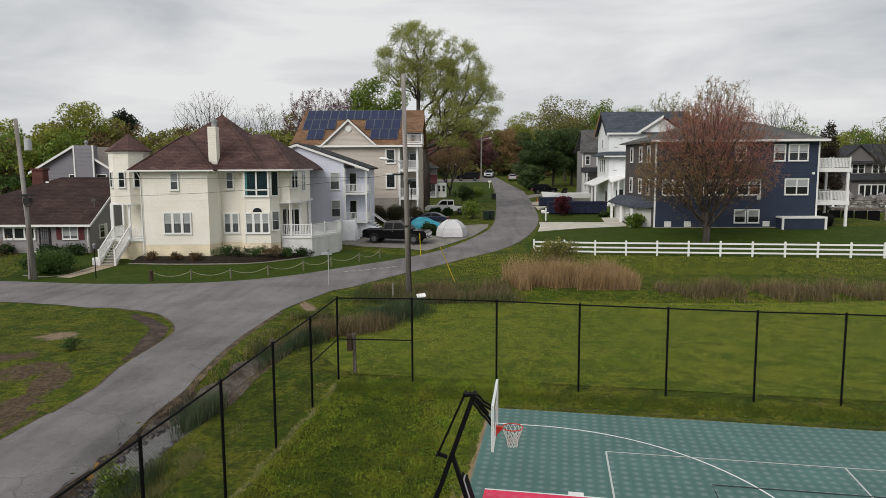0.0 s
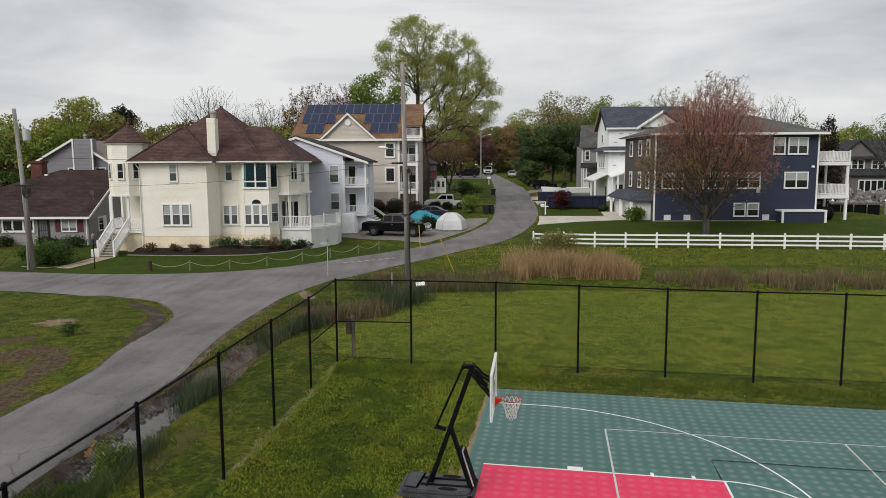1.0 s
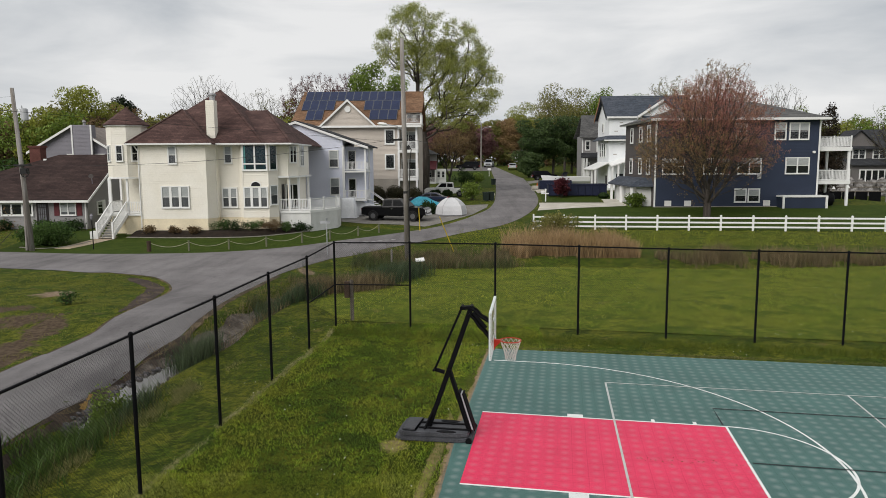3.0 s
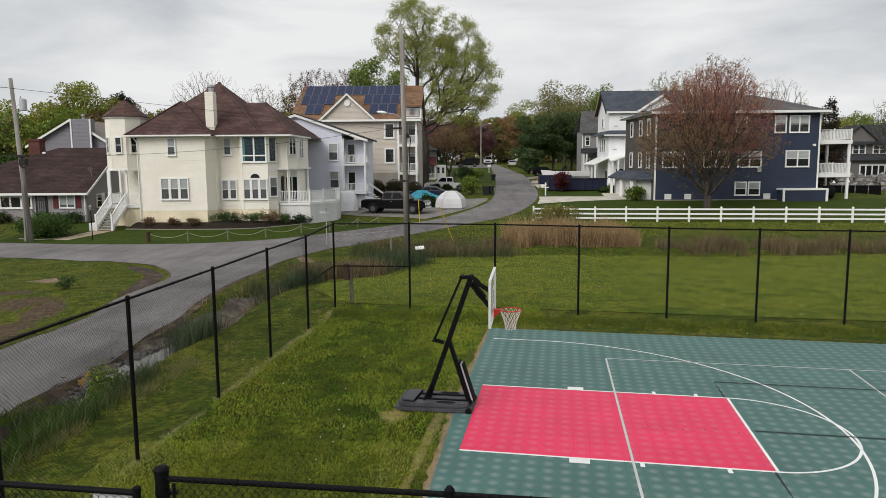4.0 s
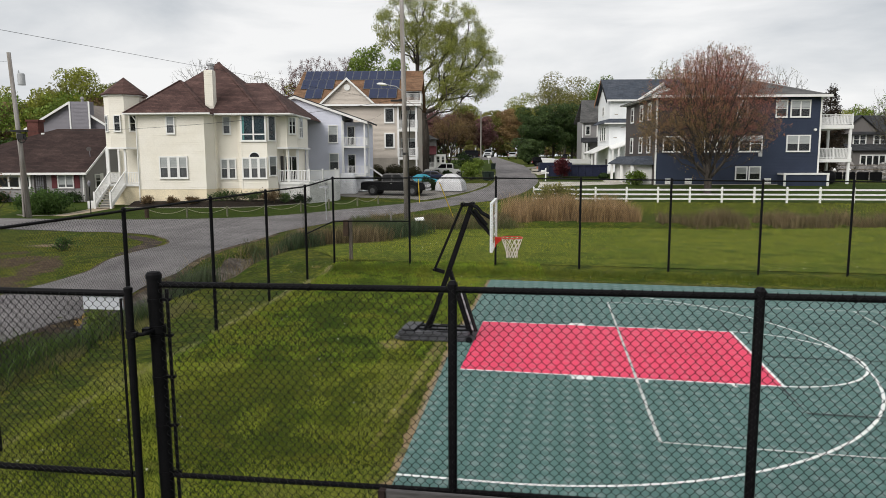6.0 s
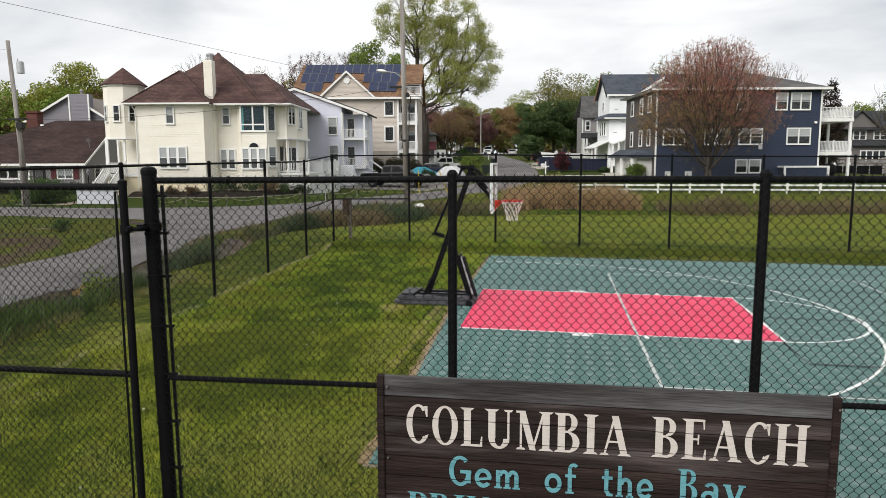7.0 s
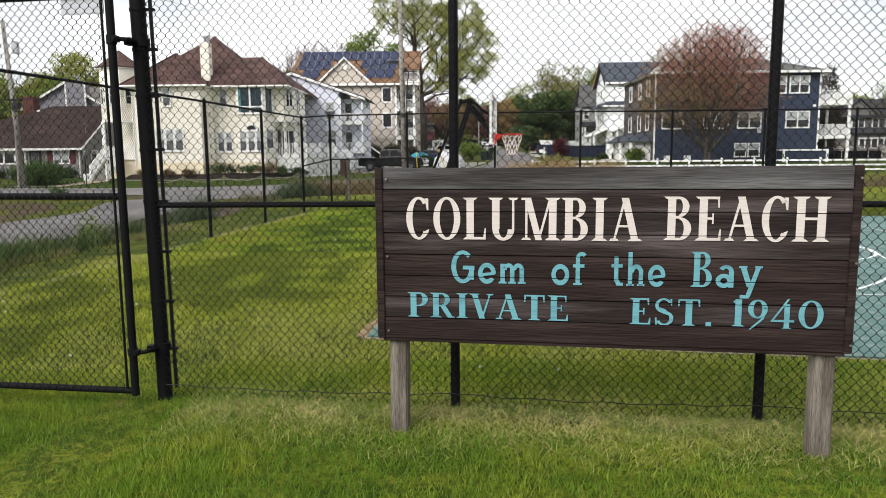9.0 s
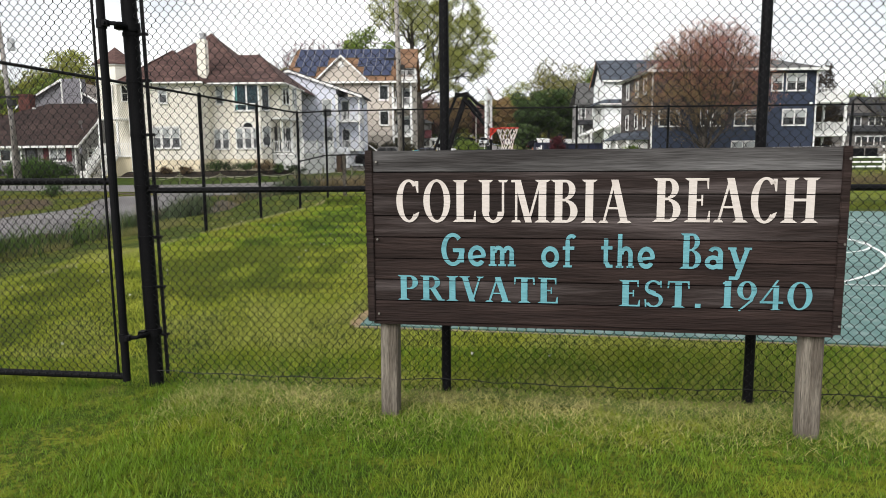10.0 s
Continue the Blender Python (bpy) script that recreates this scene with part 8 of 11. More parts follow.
# other trees that can be told apart
for lab, leaf, x, y, seed, h, w, n, per, size in (
        ("fresh green tree behind the tan house", LEAF_GREEN, -13.5, 122.0, 21, 22.5, 5.0, 360, 22, 0.20),
        ("tree with purple-red spring buds behind the solar roof", LEAF_MAUVE, -25.5, 124.0, 22, 20.8, 6.0, 1500, 18, 0.09),
        ("tree with purple-red spring buds behind the solar roof", LEAF_MAUVE, -19.5, 126.0, 23, 21.5, 5.5, 1500, 18, 0.09),
        ("tall fresh green tree beyond the street", LEAF_OLIVE, 27.5, 184.0, 24, 22.5, 7.6, 700, 30, 0.19),
        ("tall fresh green tree beyond the street", LEAF_GREEN, 38.5, 176.0, 25, 20.5, 7.2, 600, 28, 0.19),
        ("tall fresh green tree beyond the street", LEAF_SPRING, 23.0, 246.0, 37, 21.0, 7.5, 800, 28, 0.22),
        ("brown-budding tree behind the navy house", LEAF_RUSSET, 40.5, 112.0, 26, 21.3, 5.5, 1300, 16, 0.085),
        ("olive-green tree behind the navy house", LEAF_OLIVE, 35.0, 118.0, 27, 18.5, 5.0, 1200, 16, 0.095),
        ("budding grey tree with thin twigs behind the navy house", LEAF_OLIVE, 50.0, 112.0, 28, 17.2, 5.0, 1500, 2, 0.07),
        ("budding grey tree at the edge of the inlet", LEAF_OLIVE, 72.0, 118.0, 29, 16.0, 4.5, 1000, 1, 0.07),
        ("yellow-green leafing tree behind the bungalow", LEAF_SPRING, -58.4, 110.0, 30, 17.8, 5.4, 520, 26, 0.17),
        ("budding grey tree with thin twigs behind the cream house", LEAF_OLIVE, -41.5, 118.0, 31, 20.0, 6.8, 1900, 2, 0.07),
        ("budding grey tree with thin twigs behind the cream house", LEAF_OLIVE, -32.5, 118.0, 32, 18.0, 4.0, 900, 5, 0.08),
        ("dark russet-leaved tree beyond the side street", LEAF_MAUVE, -6.5, 206.0, 34, 14.0, 5.2, 500, 26, 0.20),
        ("dark russet-leaved tree beyond the side street", LEAF_BROWN, 0.5, 212.0, 39, 13.5, 4.8, 500, 26, 0.20),
        ("dark russet-leaved tree beyond the side street", LEAF_MAUVE, 6.5, 224.0, 40, 12.5, 4.6, 500, 26, 0.20),
        ("russet leafing tree at the end of the street", LEAF_RUSSET, 17.2, 236.0, 35, 16.0, 4.8, 600, 26, 0.20),
        ("olive leafing tree at the end of the street", LEAF_OLIVE, 11.6, 238.0, 38, 15.5, 4.6, 600, 24, 0.20),
        ("fresh green tree beyond the street", LEAF_SPRING, 3.0, 250.0, 36, 17.0, 7.0, 400, 30, 0.24)):
    fine = size < 0.14
    tree("tree", lab, x, y, seed, [(0, 0, 0), (0.2, 0, h * 0.2), (-0.1, 0.1, h * 0.42), (0.1, 0, h * 0.6)],
         [(0, 0, h * 0.66, w, w * 0.9, h * 0.33), (w * 0.25, 0, h * 0.5, w * 0.85, w * 0.85, h * 0.24), (-w * 0.3, 0, h * 0.55, w * 0.7, w * 0.7, h * 0.24)], n, leaf, per if fine else 230, 0.17 if fine else 0.34, size, 0.017 if fine else 0.022, 0.32, balance=0.7 if fine else 0.45, clump=None if fine else (90, w * 0.29), shell=0.4 if fine else 0.6, shells=not fine)
for x, y, seed, h, w in ((17.4, 160.0, 41, 13.4, 4.3), (21.8, 163.0, 42, 14.6, 4.6), (27.0, 169.0, 43, 14.2, 4.2), (15.2, 152.0, 44, 5.2, 2.3)):
    tree("tree", "dense dark green broadleaf tree beside the street", x, y, seed, [(0, 0, 0), (0.1, 0, h * 0.3), (0, 0, h * 0.7)],
         [(0, 0, h * 0.66, w, w, h * 0.33), (0.5, 0, h * 0.5, w * 1.1, w, h * 0.24), (-0.4, -0.6, h * 0.36, w * 0.85, w * 0.8, h * 0.18)], 460, LEAF_DARK, 260, 0.32, 0.19, 0.02, 0.3, clump=(48, w * 0.30), shells=True)
tree("tree", "russet multi-stemmed tree with thin fanning limbs beside the porch house", -1.76, 138.0, 33, [(0, 0, 0), (0, 0, 0.5), (0.05, 0, 0.9)],
     [(-0.3, 0, 7.6, 3.6, 3.2, 2.9), (1.8, 0, 7.0, 2.6, 2.6, 2.4), (-2.4, 0, 6.6, 2.2, 2.2, 2.2)], 520, LEAF_RUSSET, 16, 0.22, 0.085, 0.02, 0.20, balance=0.8, shell=0.5)
tree("conifer", "nearly black evergreen standing above the woods", -66.5, 140.0, 45, [(0, 0, 0), (0, 0, 12), (0, 0, 17)], [(-0.6, 0, 16.6, 2.0, 2, 1.5), (0.9, 0, 15.4, 2.2, 2, 1.6), (-0.3, 0, 14, 2.3, 2, 1.6)], 200, LEAF_EVERGREEN, 26, 0.3, 0.18, 0.02, 0.3)
for x, y, seed, h in ((51.7, 100.0, 46, 13.4), (51.0, 101.0, 47, 9.5)):
    tree("conifer", "dark reddish-brown cedar beside the navy house", x, y, seed, [(0, 0, 0), (0, 0, h * 0.5), (0, 0, h * 0.95)], [(0, 0, h * 0.4, 2.0, 2.0, h * 0.36), (0, 0, h * 0.7, 1.3, 1.3, h * 0.26)], 420, leaf_mat("cedar_leaf", (0.028, 0.022, 0.014), (0.05, 0.035, 0.022)), 26, 0.22, 0.13, 0.014, 0.25)


def far_woods(name, label, seed, rows, mats, weights, leafy=285, low=0.38):
    """Distant woodland as one joined mass: trunks, and crowns of many leaf clumps."""
    r = np.random.RandomState(seed)
    V, F, I, k = [], [], [], 0
    for x0, x1, y0, y1, n, h0, h1 in rows:
        for _ in range(n):
            x, y, h = r.uniform(x0, x1), r.uniform(y0, y1), r.uniform(h0, h1)
            w = h * r.uniform(0.22, 0.36)
            kind = r.choice(len(mats), p=weights)
            lobes = [(x + r.normal(0, w * 0.30), y + r.normal(0, w * 0.30), h * r.uniform(low, 0.74), w * r.uniform(0.5, 0.8), w * 0.6, h * r.uniform(0.13, 0.24)) for _ in range(6)]
            body = np.array(clumps(r, lobes, leafy // 9, w * 0.27))
            body[:, 2] = np.maximum(body[:, 2], 0.8) + float(level(x, y))
            v, f = leaf_shells(r, body, leafy // 3, 0.24)
            V.append(v), F.append(f + k), I.append(np.full(len(f), kind + 1))
            k += len(v)
            t = Geo()
            for q in range(3):
                bx, by = r.normal(0, w * 0.3, 2)
                t.tube((x, y, -0.5), (x + bx, y + by, h * 0.75), 0.22, 0.04, 4, False)
            tv, tf = np.array(t.v), np.array(t.f)
            tf = np.concatenate([tf[:, [0, 1, 2]], tf[:, [0, 2, 3]]])
            V.append(tv), F.append(tf + k), I.append(np.zeros(len(tf), int))
            k += len(tv)
    me = big_mesh(name, np.concatenate(V), np.concatenate(F), BARK)
    for m in mats:
        me.materials.append(m)
    me.polygons.foreach_set("material_index", np.concatenate(I))
    ob = part(name, me, None, None)
    return tagged(ob, label, "woods", kind="stuff")


far_woods("woods", "mixed spring woods behind the bungalow and cream house", 1, [(-95, -44, 100, 118, 42, 13.0, 16.0), (-44, -20, 106, 122, 18, 12, 15), (-120, -10, 124, 150, 28, 14, 18)], [LEAF_GREEN, LEAF_SPRING, LEAF_OLIVE, LEAF_BROWN], [0.12, 0.26, 0.36, 0.26])
far_woods("woods", "mixed spring woods at the end of the street", 2, [(-34, -8, 214, 236, 16, 12, 15), (32, 64, 190, 225, 16, 14, 18), (-24, 48, 250, 285, 34, 14, 18)], [LEAF_GREEN, LEAF_SPRING, LEAF_OLIVE, LEAF_BROWN], [0.38, 0.34, 0.18, 0.10])
far_woods("woods", "green woods across the water", 3, [(62, 135, 175, 205, 34, 17, 21)], [LEAF_GREEN, LEAF_SPRING, LEAF_OLIVE], [0.5, 0.3, 0.2])
far_woods("understorey", "brown and green undergrowth at the foot of the woods", 4, [(-110, -26, 92, 100, 22, 4, 8), (-24, -9, 150, 165, 8, 4, 8), (34, 60, 165, 180, 9, 4, 8), (-34, 4, 203, 211, 20, 4, 7), (20, 64, 206, 216, 20, 5, 8), (4, 30, 229, 238, 18, 5, 8), (-44, 70, 240, 249, 56, 6, 9), (30, 75, 225, 236, 18, 6, 9), (-44, -8, 196, 203, 14, 5, 8), (36, 66, 182, 190, 14, 5, 8)], [LEAF_BROWN, LEAF_OLIVE, LEAF_SHRUB], [0.45, 0.35, 0.2], 150, 0.10)


def shrub(label, x, y, seed, w, h, leaf=LEAF_SHRUB, n=60, per=22, size=0.07, name="shrub", d=None, lift=-0.03):
    r = np.random.RandomState(seed)
    lobes = [(r.normal(0, w * 0.25), r.normal(0, (d or w) * 0.25), h * r.uniform(0.4, 0.62), w * r.uniform(0.32, 0.5), (d or w) * r.uniform(0.32, 0.5), h * r.uniform(0.32, 0.42)) for _ in range(4)]
    pts = crown_points(r, lobes, n, 0.75)
    pts[:, 2] = np.maximum(pts[:, 2], 0.08)
    t = thing(name, label, name.replace("_", " "), pose(x, y, float(level(x, y)) + lift))
    g = Geo()
    for p in pts[:: max(1, n // 14)]:
        g.tube((p[0] * 0.15, p[1] * 0.15, 0), tuple(p), 0.018, 0.006, 4, False)
    part("wood", g, BARK, t)
    v, f = leaf_cloud(random.Random(seed), pts, per, 0.10 * max(w, h) ** 0.5, size)
    part("foliage", big_mesh("foliage", v, f, leaf), None, t)
    return t


LEAF_MAROON = leaf_mat("maroon_leaf", (0.060, 0.012, 0.018), (0.11, 0.022, 0.028))
YEW = leaf_mat("yew_leaf", (0.022, 0.045, 0.012), (0.038, 0.07, 0.018))
for i, (x, y, w, h, lab) in enumerate((
        (-25.6, 57.4, 0.8, 1.0, "small spiky green shrub in the mulch bed"), (-23.7, 57.3, 0.75, 0.8, "small spiky green shrub in the mulch bed"), (-21.9, 57.3, 0.8, 0.9, "small spiky green shrub in the mulch bed"),
        (-19.9, 58.5, 1.4, 1.15, "rounded dark green shrub by the house wall"), (-18.5, 58.3, 1.4, 1.0, "rounded dark green shrub by the house wall"), (-17.1, 58.2, 1.0, 0.95, "rounded green shrub by the house wall"), (-15.9, 58.6, 1.3, 1.3, "rounded dark shrub by the house wall"), (-14.6, 59.2, 1.2, 1.1, "rounded green shrub by the deck"), (-13.4, 60.0, 1.4, 1.0, "low leafy shrub by the deck"))):
    shrub(lab, x, y, 100 + i, w * 0.82, h * (0.72 if i < 3 else 0.82), LEAF_BROWN if i < 3 or i == 6 else LEAF_SHRUB if i % 2 else YEW, 50, 20, 0.06, lift=0.05 + float(bed_rise(x, y)) - 0.02)
for i, (x, y, w, h, lab) in enumerate((
        (-10.6, 79.5, 2.8, 1.9, "clipped bright green hedge bush beside the steps"), (1.8, 89.2, 2.1, 2.6, "leafy green bush near the bins"), (-1.3, 93.4, 1.1, 1.0, "low dark bush before the white pickup"), (-3.0, 93.6, 0.9, 1.1, "low dark bush before the white pickup"), (0.8, 114.4, 2.8, 3.2, "brown-green bush along the street"),
        (20.2, 79.4, 1.5, 1.9, "light green bush at the house corner"), (13.7, 93.0, 1.7, 2.9, "small dark red-leaved tree shrub"),
        (-3.1, 73.8, 1.7, 1.3, "dark bush behind the covered vehicle"))):
    shrub(lab, x, y, 130 + i, w, h, LEAF_MAROON if "red-leaved" in lab else LEAF_GREEN if "green hedge" in lab or "light" in lab or "leafy" in lab else YEW, 90, 22, 0.12)
def clipped_bush(label, x, y, seed, w, h, leaf, per=3600, size=0.085):
    """A bush clipped to a slightly lumpy ball that reaches the ground."""
    r = np.random.RandomState(seed)
    body = [(0, 0, h * 0.50, w * 0.46, w * 0.44, h * 0.48)] + [(w * 0.30 * math.cos(a), w * 0.28 * math.sin(a), h * r.uniform(0.36, 0.62), w * 0.24, w * 0.24, h * 0.30) for a in np.arange(7) * 0.9]
    t = thing("bush", label, "bush", pose(x, y, float(level(x, y)) - 0.03))
    g = Geo()
    for k in range(5):
        g.tube((0.05 * k - 0.1, 0, 0), (w * 0.2 * math.cos(k * 1.3), w * 0.2 * math.sin(k * 1.3), h * 0.6), 0.03, 0.01, 5, False)
    part("wood", g, BARK, t)
    v, f = leaf_shells(r, body, per // 8, size)
    part("foliage", big_mesh("foliage", v, f, leaf), None, t)
    return t


BUSH_BROWN = leaf_mat("bronze_clipped_leaf", (0.042, 0.040, 0.020), (0.075, 0.066, 0.032))
for i, (x, y, w, h) in enumerate(((-9.75, 84.7, 2.0, 2.25), (-7.6, 84.7, 2.3, 2.3), (-5.2, 84.9, 1.9, 2.0))):
    clipped_bush("rounded clipped bronze-green bush before the tan house", x, y, 170 + i, w, h, BUSH_BROWN)
for i, (x, y, w, h) in enumerate(((18.9, 91.6, 1.3, 0.8), (20.6, 91.6, 1.4, 0.9))):
    clipped_bush("low clipped dark shrub in the front garden", x, y, 174 + i, w, h, YEW)
clipped_bush("green hedge bush along the street", 3.4, 130.0, 176, 2.8, 2.0, LEAF_GREEN, 3600, 0.10)
shrub("broad dark green rhododendron in a stone-edged bed", -31.4, 53.4, 160, 3.8, 1.9, LEAF_SHRUB, 240, 22, 0.10, d=2.4)
shrub("rounded dark shrub under the bungalow window", -36.9, 62.0, 161, 1.8, 1.0, YEW, 70, 18, 0.09)
shrub("rounded dark shrub under the bungalow window", -35.0, 62.2, 162, 1.9, 1.0, YEW, 70, 18, 0.09)
shrub("rounded dark shrub under the bungalow window", -41.6, 62.2, 163, 1.8, 1.0, YEW, 70, 18, 0.09)
shrub("bare reddish twiggy bush beside the utility pole", -34.6, 50.6, 164, 2.4, 3.4, LEAF_BROWN, 120, 5, 0.07)
shrub("green bush among the tan reeds", 8.3, 57.5, 165, 3.0, 1.7, LEAF_OLIVE, 140, 20, 0.09)
shrub("small dark weed clump on the traffic island", -16.9, 29.5, 166, 0.7, 0.6, LEAF_SHRUB, 30, 14, 0.05)

# broad-leaved weeds beside the water of the ditch
for i, (x, y, w, h) in enumerate(((-8.98, 17.15, 0.5, 1.35), (-8.75, 17.5, 0.45, 0.8), (-9.1, 16.9, 0.45, 0.6))):
    shrub("tall yellow-green broad-leaved weed on the ditch bank", x, y, 180 + i, w * 0.8, h * 0.9, LEAF_GREEN, 90, 8, 0.045, name="weed", lift=-0.05)


# ---- grass, reeds and weeds ----
def blades(name, label, category, x, y, h, lean, width, material, seed, z=None, simple=False):
    """Bent tapering blades: one strip each, all in one mesh."""
    r = np.random.RandomState(seed)
    n = len(x)
    z = level(x, y) if z is None else z
    a = r.uniform(0, 2 * np.pi, n)
    b = r.uniform(0, 2 * np.pi, n)
    dx, dy = np.cos(a) * width, np.sin(a) * width
    lx, ly = np.cos(b) * lean * h, np.sin(b) * lean * h
    base = np.stack([x, y, z - 0.01], -1)
    side = np.stack([dx, dy, np.zeros(n)], -1)
    mid = base + np.stack([lx * 0.35, ly * 0.35, h * 0.6], -1)
    tip = base + np.stack([lx, ly, h], -1)
    v = np.stack([base - side, base + side, mid - side * 0.7, mid + side * 0.7, tip], 1).reshape(-1, 3)
    i = np.arange(n)[:, None] * 5
    f = np.concatenate([i + np.array([[0, 1, 3]]), i + np.array([[0, 3, 2]]), i + np.array([[2, 3, 4]])])
    if simple:
        v = np.stack([base - side, base + side, tip], 1).reshape(-1, 3)
        f = np.arange(3 * n).reshape(-1, 3)
    ob = part(name, big_mesh(name, v, f, material), None, None)
    return tagged(ob, label, category, kind="stuff")


def blade_mat(name, col, col2, scale=0.9, island=0.35, trans=0.3):
    m = leaf_mat(name, col, col2, trans, island)
    m.node_tree.nodes["Principled BSDF"].inputs["Roughness"].default_value = 0.55
    for nd in m.node_tree.nodes:
        if nd.bl_idname == "ShaderNodeTexNoise" and nd.inputs["Scale"].default_value < 1:
            nd.inputs["Scale"].default_value = scale
    return m


BLADE = blade_mat("grass_blade", (0.08928, 0.1804, 0.0093), (0.1469, 0.2372, 0.01674), 0.9, 0.35)
BLADE_YELLOW = blade_mat("yellowish_grass_blade", (0.1525, 0.2232, 0.01302), (0.226, 0.2753, 0.02418), 0.9, 0.3)
BLADE_IN = blade_mat("yellow_grass_blade", (0.3095, 0.3529, 0.05067), (0.4247, 0.4382, 0.09569))
BLADE_FIELD = blade_mat("field_grass_blade", (0.2046, 0.2409, 0.0198), (0.3168, 0.3146, 0.0396), 0.45, 0.3)
BLADE_DEEP_NEAR = blade_mat("deep_green_near_blade", (0.1211, 0.1744, 0.01325), (0.199, 0.2305, 0.02343), 0.45, 0.4)
BLADE_DEEP = blade_mat("deep_green_blade", (0.06466, 0.1319, 0.007759), (0.1164, 0.181, 0.01293), 0.45, 0.4)
BLADE_DARK = blade_mat("deep_grass_blade", (0.068, 0.097, 0.007), (0.113, 0.133, 0.015))
BLADE_LUSH_NEAR = blade_mat("lush_near_grass_blade", (0.2691, 0.3443, 0.02397), (0.4132, 0.4321, 0.04274), 0.45, 0.4)
BLADE_LUSH = blade_mat("lush_grass_blade", (0.1831, 0.3163, 0.01552), (0.3052, 0.4218, 0.02586), 0.45, 0.4)
REED_GREEN = blade_mat("dark_green_rush", (0.04428, 0.07675, 0.03198), (0.08303, 0.1082, 0.05535), 0.8)
SEDGE_LUSH = blade_mat("lush_ditch_sedge", (0.041, 0.0861, 0.01312), (0.0779, 0.123, 0.02296), 0.8)
STRAW_LINE = blade_mat("pale_straw_clippings", (0.40, 0.36, 0.19), (0.24, 0.235, 0.10), 1.5)
BLADE_MID = blade_mat("mid_grass_blade", (0.2259, 0.2702, 0.0194), (0.3663, 0.3822, 0.04138), 0.45, 0.4)
BLADE_ROUGH = blade_mat("rough_olive_blade", (0.1207, 0.1357, 0.0138), (0.2012, 0.1898, 0.0322), 0.45, 0.4)
STRAW_DULL = blade_mat("dull_straw_blade", (0.17, 0.16, 0.06), (0.10, 0.12, 0.03), 1.5)
STRAW_MID = blade_mat("pale_strimmed_blade", (0.27, 0.25, 0.10), (0.15, 0.17, 0.04), 1.5)
STRAW = blade_mat("straw_blade", (0.4664, 0.4145, 0.1695), (0.2691, 0.2826, 0.08073), 1.5)
REED = blade_mat("tan_reed", (0.40, 0.275, 0.150), (0.27, 0.180, 0.085), 0.5, 0.45)
REED_GREY = blade_mat("grey_dead_grass", (0.215, 0.160, 0.090), (0.130, 0.108, 0.050), 0.5, 0.45)
SEDGE = blade_mat("ditch_sedge", (0.0574, 0.082, 0.0205), (0.1066, 0.1107, 0.041), 0.7)


def strew(r, n, x0, x1, y0, y1):
    return r.uniform(x0, x1, n), r.uniform(y0, y1, n)


def off_court(x, y, margin=0.1):
    c, s = math.cos(radians(-8.3)), math.sin(radians(-8.3))
    u, v = (x - 0.45) * c + (y - 14.5) * s, -(x - 0.45) * s + (y - 14.5) * c
    return (u < U0 + 0.30 * np.clip(-v / 7.87, 0, 1) - margin) | (u > U1 + margin) | (v < V0 - margin) | (v > V1 + margin)


r = np.random.RandomState(77)
# long mown grass in front of the sign
x, y = strew(r, 320000, -4.6, 5.6, 1.6, 5.9)
bare = np.exp(-((y - (near_y(x) - 0.25)) / 0.46) ** 2) * (0.85 + 0.15 * np.sin(x * 2.3)) * ss(-2.2, -1.0, x)
bare = bare * np.clip(0.75 + 1.3 * np.array([noise.noise(Vector((a * 2.2, b * 3.0, 71))) for a, b in zip(x, y)]), 0.2, 1)
keep = r.uniform(0, 1, len(x)) > bare * 0.96
x, y = x[keep], y[keep]
tall = 0.6 + 0.4 * np.array([noise.noise(Vector((a * 1.3, b * 1.3, 0))) for a, b in zip(x, y)])
patchy = np.array([noise.noise(Vector((a * 0.8, b * 1.1, 61))) + 0.6 * noise.noise(Vector((a * 3.1, b * 3.5, 8))) for a, b in zip(x, y)]) + r.normal(0, 0.15, len(x))
for sel, m, seed in ((patchy <= 0.16, BLADE, 1), (patchy > 0.16, BLADE_YELLOW, 101)):
    blades("grass", "bright green mown grass in front of the sign", "grass", x[sel], y[sel], r.uniform(0.025, 0.062, sel.sum()) * (0.7 + 0.6 * tall[sel]), 0.65, 0.0025, m, seed, simple=True)
STRAW_GROUND = mat("thin_straw_turf", (0.1438, 0.1332, 0.04637), 0.95, 0.35, 2.5, 30, 1.2, col2=(0.05202, 0.0756, 0.01008), mask=(0.42, 0.56), world_space=True)
strip_along([(x, near_y(x) - 0.12 + 0.06 * math.sin(x * 3.1)) for x in np.arange(-1.6, 8.0, 0.25)], 0.10, -0.16, 0.008, STRAW_GROUND, "thin_turf", "thin straw-coloured turf along the fence foot", "turf", 3, 0.07)
# straw and thin turf along the foot of the fence
x, y = strew(r, 80000, -1.9, 5.4, 3.6, 5.6)
keep = (np.abs(y - (near_y(x) - 0.28)) < np.abs(r.normal(0, 0.33, len(x))) + 0.08)
blades("straw", "dry straw-coloured grass along the fence foot", "grass", x[keep], y[keep], r.uniform(0.02, 0.06, keep.sum()), 1.6, 0.0022, STRAW, 2)
